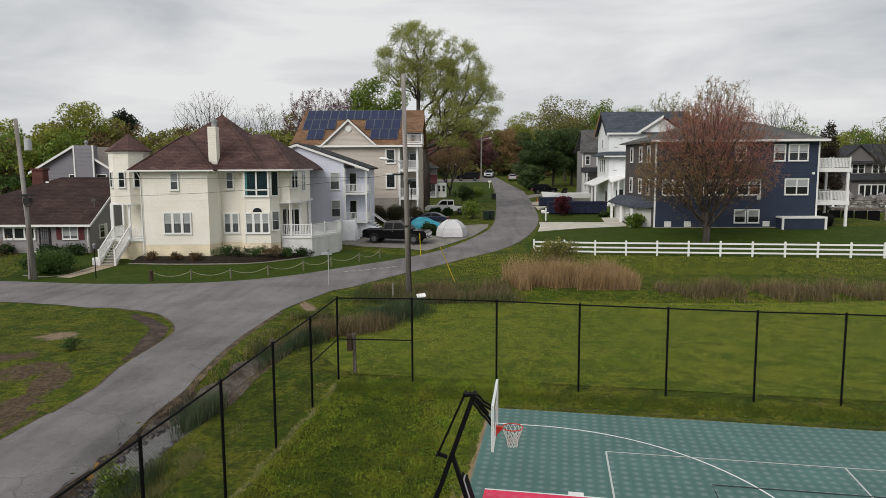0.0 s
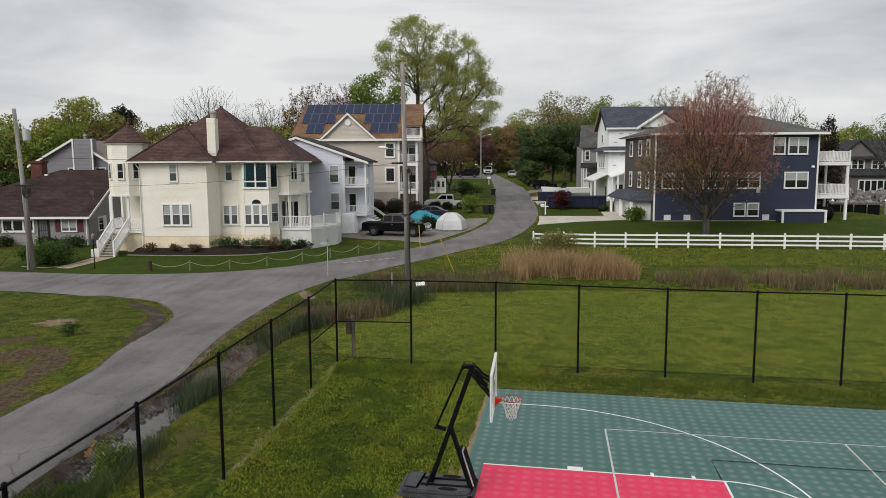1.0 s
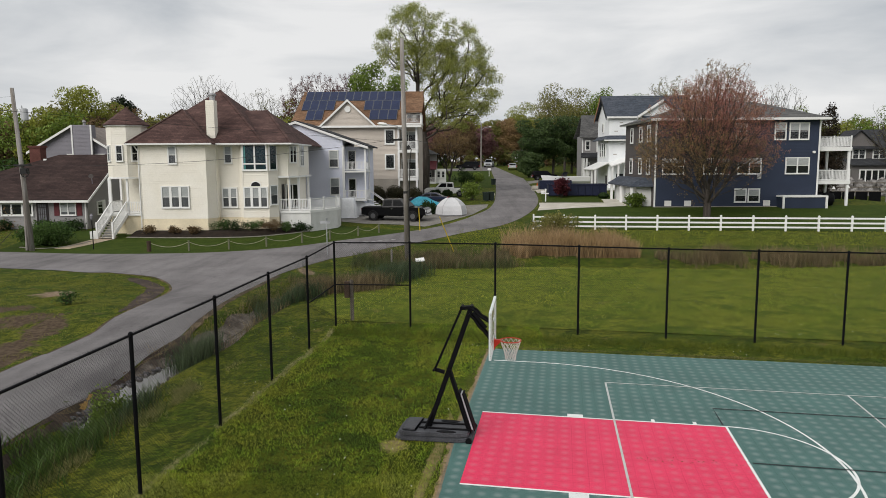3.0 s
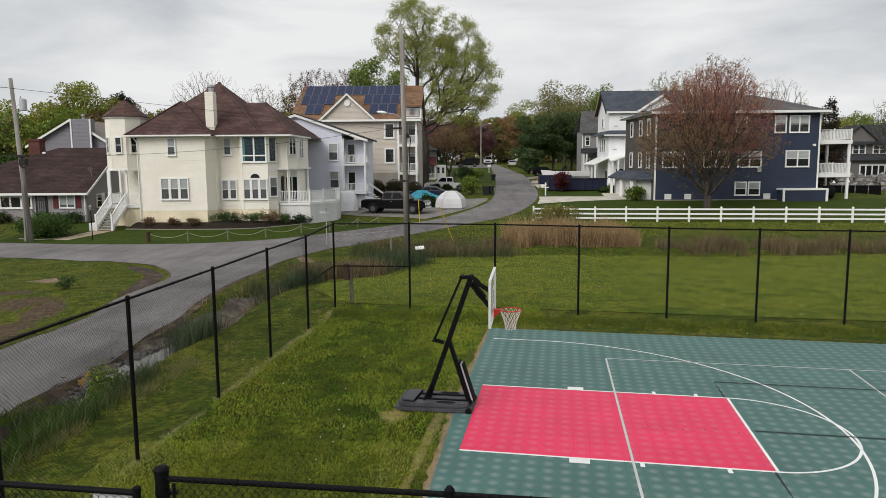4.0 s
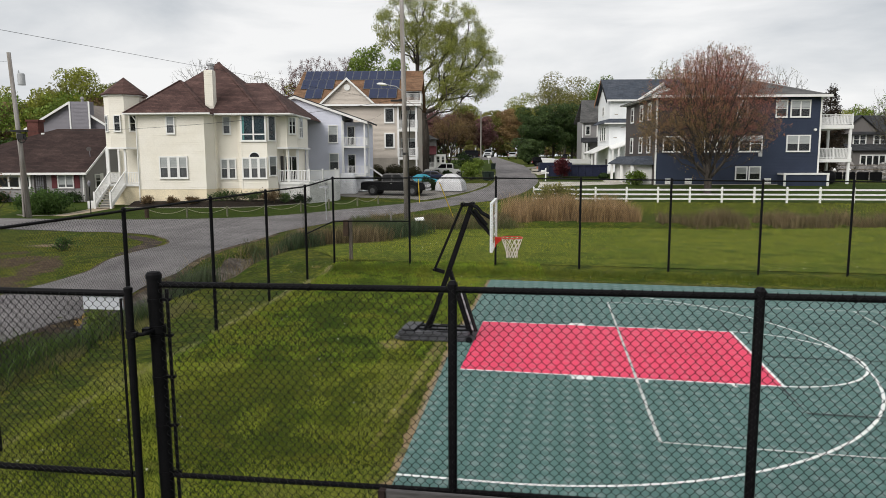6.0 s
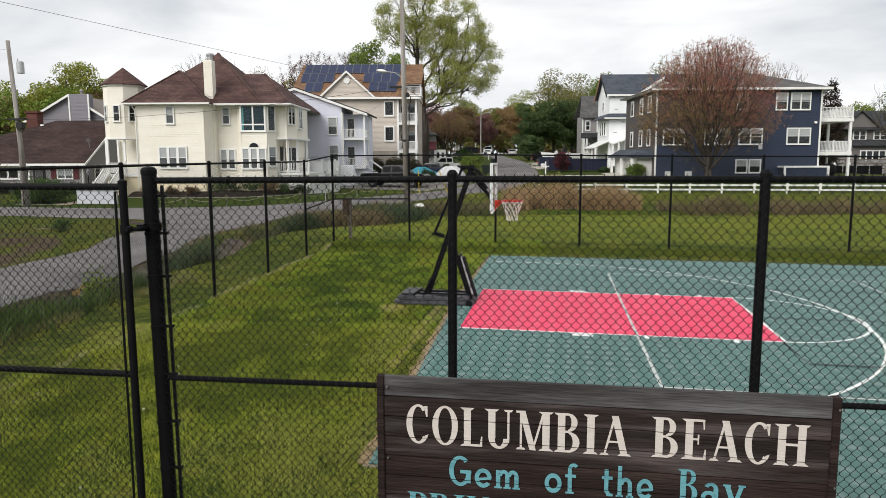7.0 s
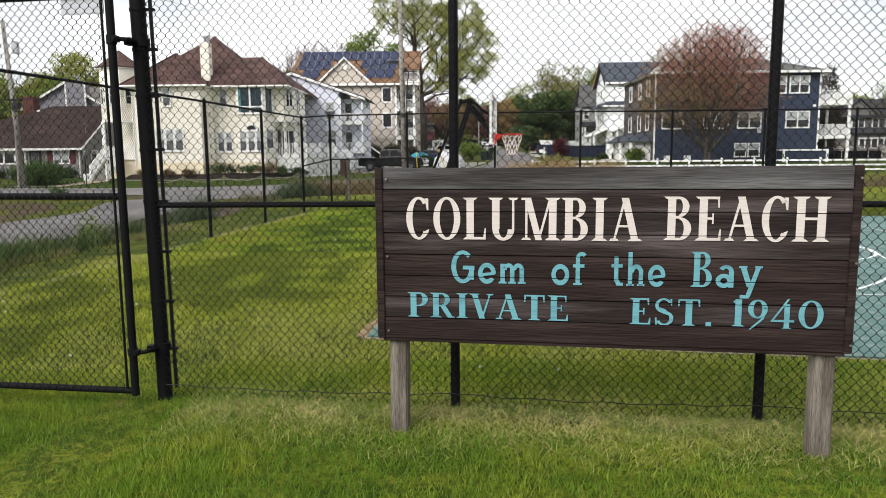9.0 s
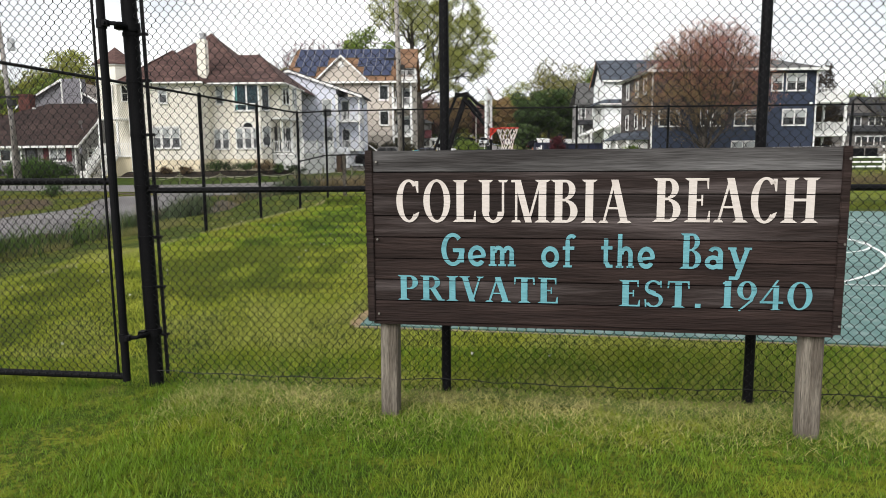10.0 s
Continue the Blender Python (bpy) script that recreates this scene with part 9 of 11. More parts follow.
# grass inside the fence
x, y = strew(r, 230000, -6.6, 4.4, 4.6, 13.0)
keep = off_court(x, y) & (x > -6.5) & (y > near_y(x) + 0.05)
def richness(x, y):
    """Lush in the middle of the lawn, thin and yellow along the fence and the court, in patches."""
    q = np.array([0.9 * noise.noise(Vector((a * 0.45, b * 0.35, 41))) + 0.8 * noise.noise(Vector((a * 1.5, b * 1.2, 2))) for a, b in zip(x, y)])
    return q + 0.32 * ss(0.7, 2.0, x + 6.5 - (y - 5.62) * 0.112) * ss(0.0, 0.9, -0.3 + 0.146 * (14.5 - y) - x + 0.45) - 0.08 + r.normal(0, 0.12, len(x))


rich = richness(x, y) - 0.35 * (1 - ss(6.6, 8.0, y)) + 0.16 * ss(7.4, 8.6, y) * (1 - ss(10.8, 12.6, y))
for sel, m, seed in ((keep & (rich > 0.28), BLADE_DEEP_NEAR, 303), (keep & (rich > -0.06) & (rich <= 0.28), BLADE_LUSH_NEAR, 3), (keep & (rich <= -0.06), BLADE_IN, 33)):
    blades("grass", "mown green grass beside the court", "grass", x[sel], y[sel], r.uniform(0.03, 0.075, sel.sum()), 0.8, 0.0034, m, seed, simple=True)
x, y = strew(r, 90000, -5.9, 3.0, 12.5, 25.0)
keep = off_court(x, y) & (x > -5.8 + (y - 12.5) * 0.12)
rich = richness(x, y)
for sel, m, seed in ((keep & (rich > 0.24), BLADE_DEEP, 404), (keep & (rich > -0.05) & (rich <= 0.24), BLADE_LUSH, 4), (keep & (rich <= -0.05), BLADE_MID, 44)):
    blades("grass", "mown green grass beside the court", "grass", x[sel], y[sel], r.uniform(0.03, 0.09, sel.sum()), 0.8, 0.0055, m, seed, simple=True)
# taller unmown fringe along the fences
x = r.uniform(-4.3, 18, 16000)
y = 24.3 - (x + 4.35) * 0.142 + r.normal(0, 0.28, len(x)) - 0.15
keep = off_court(x, y)
blades("grass", "longer grass along the far fence", "grass", x[keep], y[keep], r.uniform(0.06, 0.16, keep.sum()), 0.7, 0.006, BLADE_DARK, 5, simple=True)
y = r.uniform(5.8, 24.5, 7000)
x = -6.5 + (y - 5.62) * 0.112 + r.normal(-0.04, 0.055, len(y)) + 0.05 * np.sin(y * 2.7)
keep = np.array([noise.noise(Vector((a * 4, b * 0.9, 52))) for a, b in zip(x, y)]) + r.normal(0, 0.2, len(y)) > -0.05
x, y = x[keep], y[keep]
blades("straw", "dry strimmed grass along the ditch fence", "grass", x, y, r.uniform(0.03, 0.08, len(x)), 1.3, 0.006, STRAW_LINE, 6, simple=True)
# court edge: dry fringe
x = r.uniform(0, 13, 6000)
c, s = math.cos(radians(-8.3)), math.sin(radians(-8.3))
u, v = x, V1 + 0.18 + np.abs(r.normal(0, 0.10, len(x)))
blades("straw", "dry grass fringe at the court edge", "grass", 0.45 + u * c - v * s, 14.5 + u * s + v * c, r.uniform(0.03, 0.09, len(x)), 0.9, 0.006, STRAW_DULL, 7, simple=True)
v = r.uniform(V0, V1, 5000)
u = U0 + 0.30 * np.clip(-v / 7.87, 0, 1) - 0.12 - np.abs(r.normal(0, 0.13, len(v)))
blades("straw", "dry grass fringe at the court edge", "grass", 0.45 + u * c - v * s, 14.5 + u * s + v * c, r.uniform(0.02, 0.07, len(v)), 1.1, 0.005, STRAW_DULL, 8, simple=True)
# tan reeds, grey dead grass and sedges in the field drain
x, y = r.uniform(2.6, 13.0, 15000), 45.6 + np.abs(r.normal(0, 3.2, 15000))
tuft = np.array([noise.noise(Vector((a * 0.5, b * 0.4, 5))) for a, b in zip(x, y)]) + 0.5
fade = np.minimum(ss(2.4, 3.4, x), 1 - ss(10.2, 13.0, x)) * (1 - ss(51, 53.5, y))
keep = (y < 53) & (tuft > 0.12) & (r.uniform(0, 1, len(x)) < 0.15 + fade) & (x > 2.6 + (y - 45) * 0.12) & (x < 12.0 + (y - 45) * 0.15)
blades("reeds", "stand of tall tan dry reeds in the field drain", "reeds", x[keep], y[keep], r.uniform(0.5, 1.75, keep.sum()) * (0.75 + 0.5 * tuft[keep]) * (0.6 + 0.4 * fade[keep]), 0.35, 0.013, REED, 9)
x = np.concatenate([r.uniform(-5.5, 3.5, 7000), r.uniform(13, 46, 14000)])
y = 44.8 + r.normal(0, 0.9, len(x))
clump = np.array([noise.noise(Vector((a * 0.55, b * 0.5, 3))) for a, b in zip(x, y)])
keep = clump > -0.12
blades("dead_grass", "grey-brown dead grass along the field drain", "grass", x[keep], y[keep], r.uniform(0.35, 0.95, keep.sum()) * (0.8 + clump[keep]), 0.4, 0.014, REED_GREY, 10)
x, y = r.uniform(-6.5, 3.5, 6000), 0
y = 43.2 + r.normal(0, 1.1, len(x))
blades("sedge", "green sedge along the field drain", "grass", x, y, r.uniform(0.3, 0.8, len(x)), 0.5, 0.013, SEDGE, 11)
# ditch side growth
y = np.concatenate([r.uniform(5, 36, 14000), r.uniform(26, 38, 11000)])
off = np.where(r.uniform(0, 1, len(y)) < 0.62, r.normal(0.65, 0.4, len(y)), r.normal(-0.35, 0.3, len(y)))
x = ditch_x(y) + off
clump = np.array([noise.noise(Vector((a * 0.6, b * 0.35, 9))) for a, b in zip(x, y)])
keep = (clump > 0.04) & ((y < 15.5) | (y > 29.5) | ((off > 0.85) & (clump > 0.2)))
blades("sedge", "tall green sedge on the ditch bank", "grass", x[keep], y[keep], r.uniform(0.12, 0.46, keep.sum()) * (0.9 + clump[keep]), 0.5, 0.008, SEDGE, 12)
y = np.concatenate([r.uniform(7, 14, 500), r.uniform(22, 38, 1100)])
x = ditch_x(y) + np.where(r.uniform(0, 1, len(y)) < 0.6, 1, -1) * r.uniform(0.55, 1.1, len(y))
blades("dead_grass", "grey-brown dead stalks in the ditch", "grass", x, y, r.uniform(0.15, 0.6, len(y)), 0.6, 0.007, REED_GREY, 13)

# the drain bends round the corner of the fence: dead reeds, then rushes, then grey reeds
for line_pts, n, spread, lo, hi, m, nm, lab in (
        (((-7.6, 31.0), (-6.6, 32.2), (-5.0, 33.2), (-3.9, 34.6)), 4200, 0.45, 0.4, 1.0, REED_GREY, "dead_grass", "grey-brown dead reeds where the drain bends"),
        (((-7.9, 28.6), (-7.3, 30.2), (-6.4, 31.0)), 1700, 0.32, 0.4, 0.95, REED_GREEN, "rushes", "dark green rushes in the bend of the drain"),
        (((-4.3, 35.8), (-3.4, 37.2), (-2.3, 39.0)), 3000, 0.5, 0.4, 1.1, REED_GREEN, "rushes", "dark green rushes beside the utility pole"),
        (((-2.4, 41.8), (0.0, 42.8), (3.2, 43.4)), 3400, 0.5, 0.4, 1.05, REED_GREY, "dead_grass", "grey-brown dead reeds along the field drain")):
    mid = catmull(line_pts, 12)
    k = r.randint(0, len(mid), n)
    x, y = np.array([mid[i].x for i in k]) + r.normal(0, spread, n), np.array([mid[i].y for i in k]) + r.normal(0, spread, n)
    blades(nm, lab, "reeds", x, y, r.uniform(lo, hi, n), 0.35, 0.010, m, n)

# lush sedge at the near end of the water, a clump of dark rushes at its far end
y = r.uniform(6, 17.4, 17000)
x = ditch_x(y) + r.normal(0.15, 0.5, len(y))
clump = np.array([noise.noise(Vector((a * 0.9, b * 0.6, 15))) for a, b in zip(x, y)])
keep = (clump > -0.22) & (y < 16.3 + 1.2 * (x - ditch_x(y)))
blades("sedge", "lush green sedge filling the ditch", "grass", x[keep], y[keep], r.uniform(0.2, 0.62, keep.sum()) * (0.9 + 0.6 * clump[keep]), 0.55, 0.011, SEDGE_LUSH, 21)
for cx, cy, sx, sy, n, top in ((-8.55, 22.2, 0.30, 0.60, 1400, 1.15), (-8.1, 17.0, 0.2, 0.5, 400, 0.6)):
    x, y = r.normal(cx, sx, n), r.normal(cy, sy, n)
    blades("rushes", "clump of tall dark green rushes in the ditch", "rushes", x, y, r.uniform(0.5, 1.0, n) * top, 0.4, 0.009, REED_GREEN, int(cy))
y = r.uniform(11, 21, 9000)
x = -7.95 + (y - 14) * 0.13 + r.normal(0, 0.22, len(y))
keep = np.array([noise.noise(Vector((a * 0.9, b * 0.5, 25))) for a, b in zip(x, y)]) > -0.05
blades("straw", "yellowed grass on the upper ditch bank", "grass", x[keep], y[keep], r.uniform(0.06, 0.2, keep.sum()), 0.9, 0.007, STRAW_MID, 23, simple=True)
STONE = mat("ditch_stone", (0.075, 0.070, 0.072), 0.8, 0.3, 3, 20, 0.5, island=0.5)
rg = random.Random(31)
g = Geo()
for i in range(150):
    y = rg.uniform(16.0, 23.4)
    x = float(ditch_x(y)) - rg.gauss(0.52, 0.12) if rg.random() < 0.75 else float(ditch_x(y)) + rg.gauss(0.55, 0.12)
    s = rg.uniform(0.04, 0.11)
    k = len(g.v)
    z = max(float(level(x, y)), -0.47) + 0.2 * s
    for h, q in ((-0.5, 0.8), (0.1, 1.0), (0.5, 0.6)):
        for j in range(6):
            a = 2 * math.pi * j / 6
            e = q * rg.uniform(0.75, 1.2) * s
            g.v.append((x + e * math.cos(a), y + 0.8 * e * math.sin(a), z + h * s * rg.uniform(0.8, 1.2)))
    for lay in (0, 6):
        g.f += [(k + lay + j, k + lay + (j + 1) % 6, k + lay + 6 + (j + 1) % 6, k + lay + 6 + j) for j in range(6)]
    g.f.append(tuple(k + 12 + j for j in range(6)))
tagged(part("stones", g, STONE, None), "dark broken stones along the ditch water", "stones", kind="stuff")

# rough grass strewn over the island, the road corner and the ditch's far bank
x = np.concatenate([r.uniform(-24, -13.5, 32000), r.uniform(-9.0, -8.0, 5000)])
y = np.concatenate([r.uniform(14, 39, 32000), r.uniform(18, 38, 5000)])
clump = np.array([noise.noise(Vector((a * 0.5, b * 0.5, 21))) + 0.5 * noise.noise(Vector((a * 2.1, b * 2.1, 4))) for a, b in zip(x, y)])
road_poly = [tuple(p) for p in ROAD_A_LEFT + ROAD_A_RIGHT[::-1]]
road_poly2 = [tuple(p) for p in ROAD_B_FAR + ROAD_B_NEAR[::-1]]
for o in [CHURN] + [blot(q[0], q[1], q[2] * 0.9, q[3] * 0.9, 3 + k) for k, q in enumerate(SOIL + PALE_SOIL)]:
    clump = clump - 0.9 * inside(x + r.normal(0, 0.16, len(x)), y + r.normal(0, 0.25, len(x)), o) * (r.uniform(0, 1, len(x)) < 0.7)
keep = (clump > -0.12) & ~inside(x, y, road_poly) & ~inside(x, y, road_poly2)
blades("grass", "rough patchy grass beside the side road", "grass", x[keep], y[keep], r.uniform(0.04, 0.12, keep.sum()), 0.9, 0.008, BLADE_ROUGH, 14, simple=True)
# white clover heads and dandelions in the lawn
x, y = strew(r, 900, -6.0, 22, 5.4, 38)
clump = np.array([noise.noise(Vector((a * 0.35, b * 0.35, 31))) for a, b in zip(x, y)])
keep = off_court(x, y, 0.3) & (clump > 0.02) & (np.abs(x - ditch_x(y)) > 1.0)
CLOVER = mat("clover_white", (0.62, 0.62, 0.55), 0.8, 0.1, 2, 20, 0.0)
v, f = leaf_cloud(random.Random(8), np.stack([x[keep], y[keep], level(x[keep], y[keep]) + 0.055], -1), 5, 0.006, 0.012)
tagged(part("clover", big_mesh("clover", v, f, CLOVER), None, None), "small white clover heads scattered in the lawn", "flowers", kind="stuff")

# coarser grass of the mown field beyond the court
x, y = strew(r, 46000, -4.5, 30, 24.6, 42.0)
clump = np.array([noise.noise(Vector((a * 0.8, b * 0.8, 13))) for a, b in zip(x, y)])
keep = (clump > -0.25) & (y > 25.2 - (x + 4.35) * 0.142) & (x < 6 + (y - 24) * 1.1 + 8)
blades("grass", "mown field grass beyond the court fence", "grass", x[keep], y[keep], r.uniform(0.04, 0.11, keep.sum()), 0.8, 0.012, BLADE_FIELD, 15, simple=True)
x, y = strew(r, 14000, 0.0, 45, 52.0, 62.0)
keep = y < 62.2 - x * 0.09
blades("grass", "mown field grass before the white fence", "grass", x[keep], y[keep], r.uniform(0.05, 0.13, keep.sum()), 0.8, 0.02, BLADE_FIELD, 16, simple=True)

# a few dry leaves and grass clippings blown across the red key
t = r.uniform(0, 1, 50) ** 1.3
pts = np.stack([3.8 + 2.3 * t, 13.82 - 0.25 * t + r.normal(0, 0.07, 50), T + 0.006 - 0.008 * (3.4 + 2.3 * t)], -1)
LITTER = mat("dry_leaf_litter", (0.16, 0.10, 0.045), 0.9, 0.3, 5, 40, 0.0, island=0.4)
v, f = leaf_cloud(random.Random(4), pts, 1, 0.004, 0.016, 0.2)
tagged(part("leaf_litter", big_mesh("leaf_litter", v, f, LITTER), None, None), "dry brown leaf bits scattered on the court", "leaves", kind="stuff")


# ---- white rail fence across the field ----
def rail_fence():
    f = thing("rail_fence", "white vinyl three-rail fence along the lawn edge", "fence")
    x, y = 6.75, 62.0
    pts = []
    for i in range(19):
        pts.append((x, y))
        x += 2.62
        y -= 0.50 if i < 2 else 0.26
    post = Geo().box(-0.07, -0.07, -0.2, 0.07, 0.07, 1.28).add([(-0.085, -0.085, 1.28), (0.085, -0.085, 1.28), (0.085, 0.085, 1.28), (-0.085, 0.085, 1.28), (0, 0, 1.36)], [(0, 1, 4), (1, 2, 4), (2, 3, 4), (3, 0, 4), (3, 2, 1, 0)]).mesh("post", WHITE_VINYL)
    for p in pts:
        part("post", post, None, f, m=pose(p[0], p[1], float(level(*p))))
    for a, b in zip(pts[:-1], pts[1:]):
        A, B = Vector((*a, float(level(*a)))), Vector((*b, float(level(*b))))
        for z in (0.32, 0.70, 1.10):
            part("rail", Geo().box(0, -0.022, -0.07, (B - A).length, 0.022, 0.07, Matrix.Translation(A + Vector((0, 0, z))) @ (B - A).to_track_quat("X", "Z").to_matrix().to_4x4()), WHITE_VINYL, f)
    return f


rail_fence()

# ---- utility poles and wires ----
INSULATOR = mat("grey_transformer", (0.36, 0.37, 0.38), 0.5, 0.1, 2, 20, 0.02)
CABLE = mat("black_cable", (0.02, 0.02, 0.02), 0.6, 0.1, 3, 30, 0.0)


def hang(a, b, sag, n=24):
    a, b = Vector(a), Vector(b)
    return [a.lerp(b, i / n) - Vector((0, 0, sag * 4 * (i / n) * (1 - i / n))) for i in range(n + 1)]


pole = thing("utility_pole", "tall bare wooden utility pole beside the road", "utility pole", pose(-3.08, 43.6, -0.75))
part("pole", Geo().tube((0, 0, 0), (-0.22, 0, 14.3), 0.19, 0.125, 14), POLE_WOOD, pole, smooth=True)
part("lamp_arm", Geo().chain([(-0.2, 0, 8.75), (-0.6, -0.1, 9.05), (-1.25, -0.2, 9.15)], 0.03, 8), INSULATOR, pole)
part("street_light", Geo().lathe([(0.02, 0.0), (0.14, 0.03), (0.17, 0.10), (0.10, 0.17), (0.02, 0.19)], 14), WHITE_TRIM, pole, "pale street lamp head", m=pose(-1.45, -0.22, 9.08, 0, 8, 0) @ Matrix.Diagonal((2.0, 1, 1, 1)), smooth=True)
part("cable_box", Geo().box(-0.95, -0.08, 8.15, -0.2, 0.0, 8.27).box(0.02, -0.18, 7.6, 0.20, -0.05, 7.85), CABLE, pole)
part("conduit", Geo().chain([(0.16, -0.1, 0.2), (0.10, -0.12, 4.0), (0.22, -0.16, 7.0), (0.30, -0.2, 7.6), (0.1, -0.15, 7.9)], 0.03, 6), CABLE, pole)
part("pole_band", Geo().lathe([(0.17, 4.9), (0.17, 5.05)], 14, (-0.08, 0, 0)), CABLE, pole)
pole2 = thing("utility_pole", "leaning grey wooden utility pole with a transformer", "utility pole", pose(-31.2, 50.2, -0.4))
part("pole", Geo().tube((0, 0, 0), (-0.55, 0, 11.9), 0.20, 0.13, 14), POLE_WOOD, pole2, smooth=True)
part("brace_pole", Geo().tube((-0.42, 0.1, 0.2), (-0.32, 0.05, 4.6), 0.11, 0.09, 10), POLE_WOOD, pole2)
part("transformer", Geo().lathe([(0.05, 0), (0.27, 0.02), (0.25, 0.06), (0.25, 0.76), (0.20, 0.84), (0.05, 0.88)], 16, (0.28, -0.1, 9.6)), INSULATOR, pole2, "grey cylindrical transformer", smooth=True)
part("bushing", Geo().lathe([(0.05, 0), (0.07, 0.1), (0.03, 0.35)], 8, (0.12, -0.1, 10.3)), INSULATOR, pole2)
part("bracket", Geo().box(-0.7, -0.3, 6.35, 0.35, 0.15, 6.48).box(-0.25, -0.32, 5.8, 0.2, 0.1, 6.2), CABLE, pole2)
part("coil", Geo().chain([(0.05 + 0.28 * math.cos(i * math.pi / 8), -0.25, 5.85 + 0.28 * math.sin(i * math.pi / 8)) for i in range(17)], 0.035, 6), CABLE, pole2)
pole3 = thing("utility_pole", "slim wooden pole with a street lamp at the bend", "utility pole", pose(5.9, 184.5, 3.4))
part("pole", Geo().tube((0, 0, 0), (0, 0, 12.6), 0.22, 0.15, 10), POLE_WOOD, pole3)
part("lamp_arm", Geo().chain([(0, 0, 10.6), (0.8, 0, 11.3), (2.0, 0, 11.5)], 0.06, 6), INSULATOR, pole3)
part("street_light", Geo().lathe([(0.02, 0.0), (0.16, 0.03), (0.2, 0.12), (0.02, 0.2)], 12), WHITE_TRIM, pole3, m=pose(2.3, 0, 11.4) @ Matrix.Diagonal((2.3, 1.3, 1.3, 1)))
for k, (a, b, sag, rad, lab) in enumerate((
        ((-31.5, 50.1, 6.0), (-3.3, 43.5, 7.55), 0.55, 0.011, "thick black cable bundle between two poles"),
        ((-31.5, 50.1, 6.05), (-75, 57, 6.6), 0.7, 0.014, "thick black cable bundle leaving the pole"),
        ((-3.3, 43.5, 7.6), (5.9, 184.5, 13.6), 1.6, 0.012, "thick black cable running up the street"),
        ((-3.25, 43.5, 7.3), (-40.0, -42.0, 9.3), 0.20, 0.0065, "thin wire running beside the road to the pole"),
        ((-31.7, 50.1, 10.9), (-75, 57, 11.4), 0.7, 0.007, "thin wire leaving the transformer pole"),
        ((-3.3, 43.5, 7.7), (-10.0, 72.2, 7.6), 0.4, 0.007, "service wire to the blue-grey house"))):
    w = part("overhead_wire", Geo().chain(hang(a, b, sag), rad, 5), CABLE, None)
    tagged(w, lab, "overhead wire", "overhead wires")

# ---- small things along the road ----
END_WOOD = mat("dark_brown_timber", (0.060, 0.040, 0.028), 0.9, 0.25, 2, 20, 0.4)
YELLOW = mat("yellow_plastic", (0.55, 0.40, 0.03), 0.5, 0.1, 2, 20, 0.02)
for x, y, tx, ty, h in ((-3.25, 60.5, -3.35, 60.6, 2.1), (-0.2, 49.2, -1.2, 48.4, 2.6)):
    gm = thing("guy_marker", "yellow plastic guy-wire marker in the grass", "guy marker", pose(x, y, float(level(x, y)) - 0.05), "guy markers")
    part("sleeve", Geo().tube((0, 0, 0), (tx - x, ty - y, h), 0.032, n=8), YELLOW, gm)
ROPE_POST = mat("weathered_green_post", (0.15, 0.15, 0.10), 0.9, 0.25, 2, 20, 0.3)
ROPE = mat("pale_rope", (0.30, 0.29, 0.21), 0.9, 0.1, 3, 40, 0.2)
posts = [(-22.3, 49.7), (-19.5, 50.0), (-16.8, 50.7), (-14.4, 52.1), (-12.1, 53.9), (-10.2, 55.5), (-8.2, 57.4), (-6.7, 59.3)]
for i, (x, y) in enumerate(posts):
    z = float(level(x, y))
    p = thing("rope_post", "short grey wooden post of the rope fence" if i else "stout dark timber end post of the rope fence", "post", pose(x, y, z), "rope fence posts")
    wv = 0.16 if i == 0 else 0.07
    part("post", Geo().tube((0, 0, -0.2), (0, 0, 0.78), wv, wv * 0.95, 10), ROPE_POST if i else END_WOOD, p)
for (x0, y0), (x1, y1) in zip(posts[:-1], posts[1:]):
    rp = part("rope", Geo().chain(hang((x0, y0, float(level(x0, y0)) + 0.68), (x1, y1, float(level(x1, y1)) + 0.68), 0.36, 12), 0.022, 5), ROPE, None)
    tagged(rp, "pale sagging rope between short posts", "rope", "fence ropes")
# timber and stone edging of the two beds
STONE = mat("edging_stone", (0.26, 0.24, 0.21), 0.9, 0.2, 2, 15, 0.4)
for pts, lab in ((catmull([(-27.3, 56.8), (-24, 56.45), (-20.5, 56.45), (-17.0, 56.85), (-14.5, 58.5), (-12.9, 60.5)], 6), "low stone edging round the mulch bed"), (catmull([(-33.2, 52.0), (-31.8, 51.4), (-30.4, 51.7), (-29.5, 53.2), (-29.3, 54.8)], 6), "low stone edging round the shrub bed")):
    e = thing("bed_edging", lab, "edging")
    for a, b in zip(pts[:-1], pts[1:]):
        m = wall_frame(a, b)
        z = float(level(a[0], a[1]))
        part("stone", Geo().box(0.01, -0.1, z - 0.05, math.dist(a, b) - 0.01, 0.08, z + 0.07, m), STONE, e)
lamp = thing("post_lamp", "dark garden post lamp on a slim pole", "lamp", pose(-27.0, 50.9, 0.0))
part("pole", Geo().tube((0, 0, -0.3), (0, 0, 1.98), 0.036, n=10), BLACK_STEEL, lamp)
part("lantern", Geo().lathe([(0.04, 1.98), (0.09, 2.04), (0.13, 2.26), (0.15, 2.28), (0.04, 2.40), (0.015, 2.45)], 8), SIDE_DKGREY, lamp)
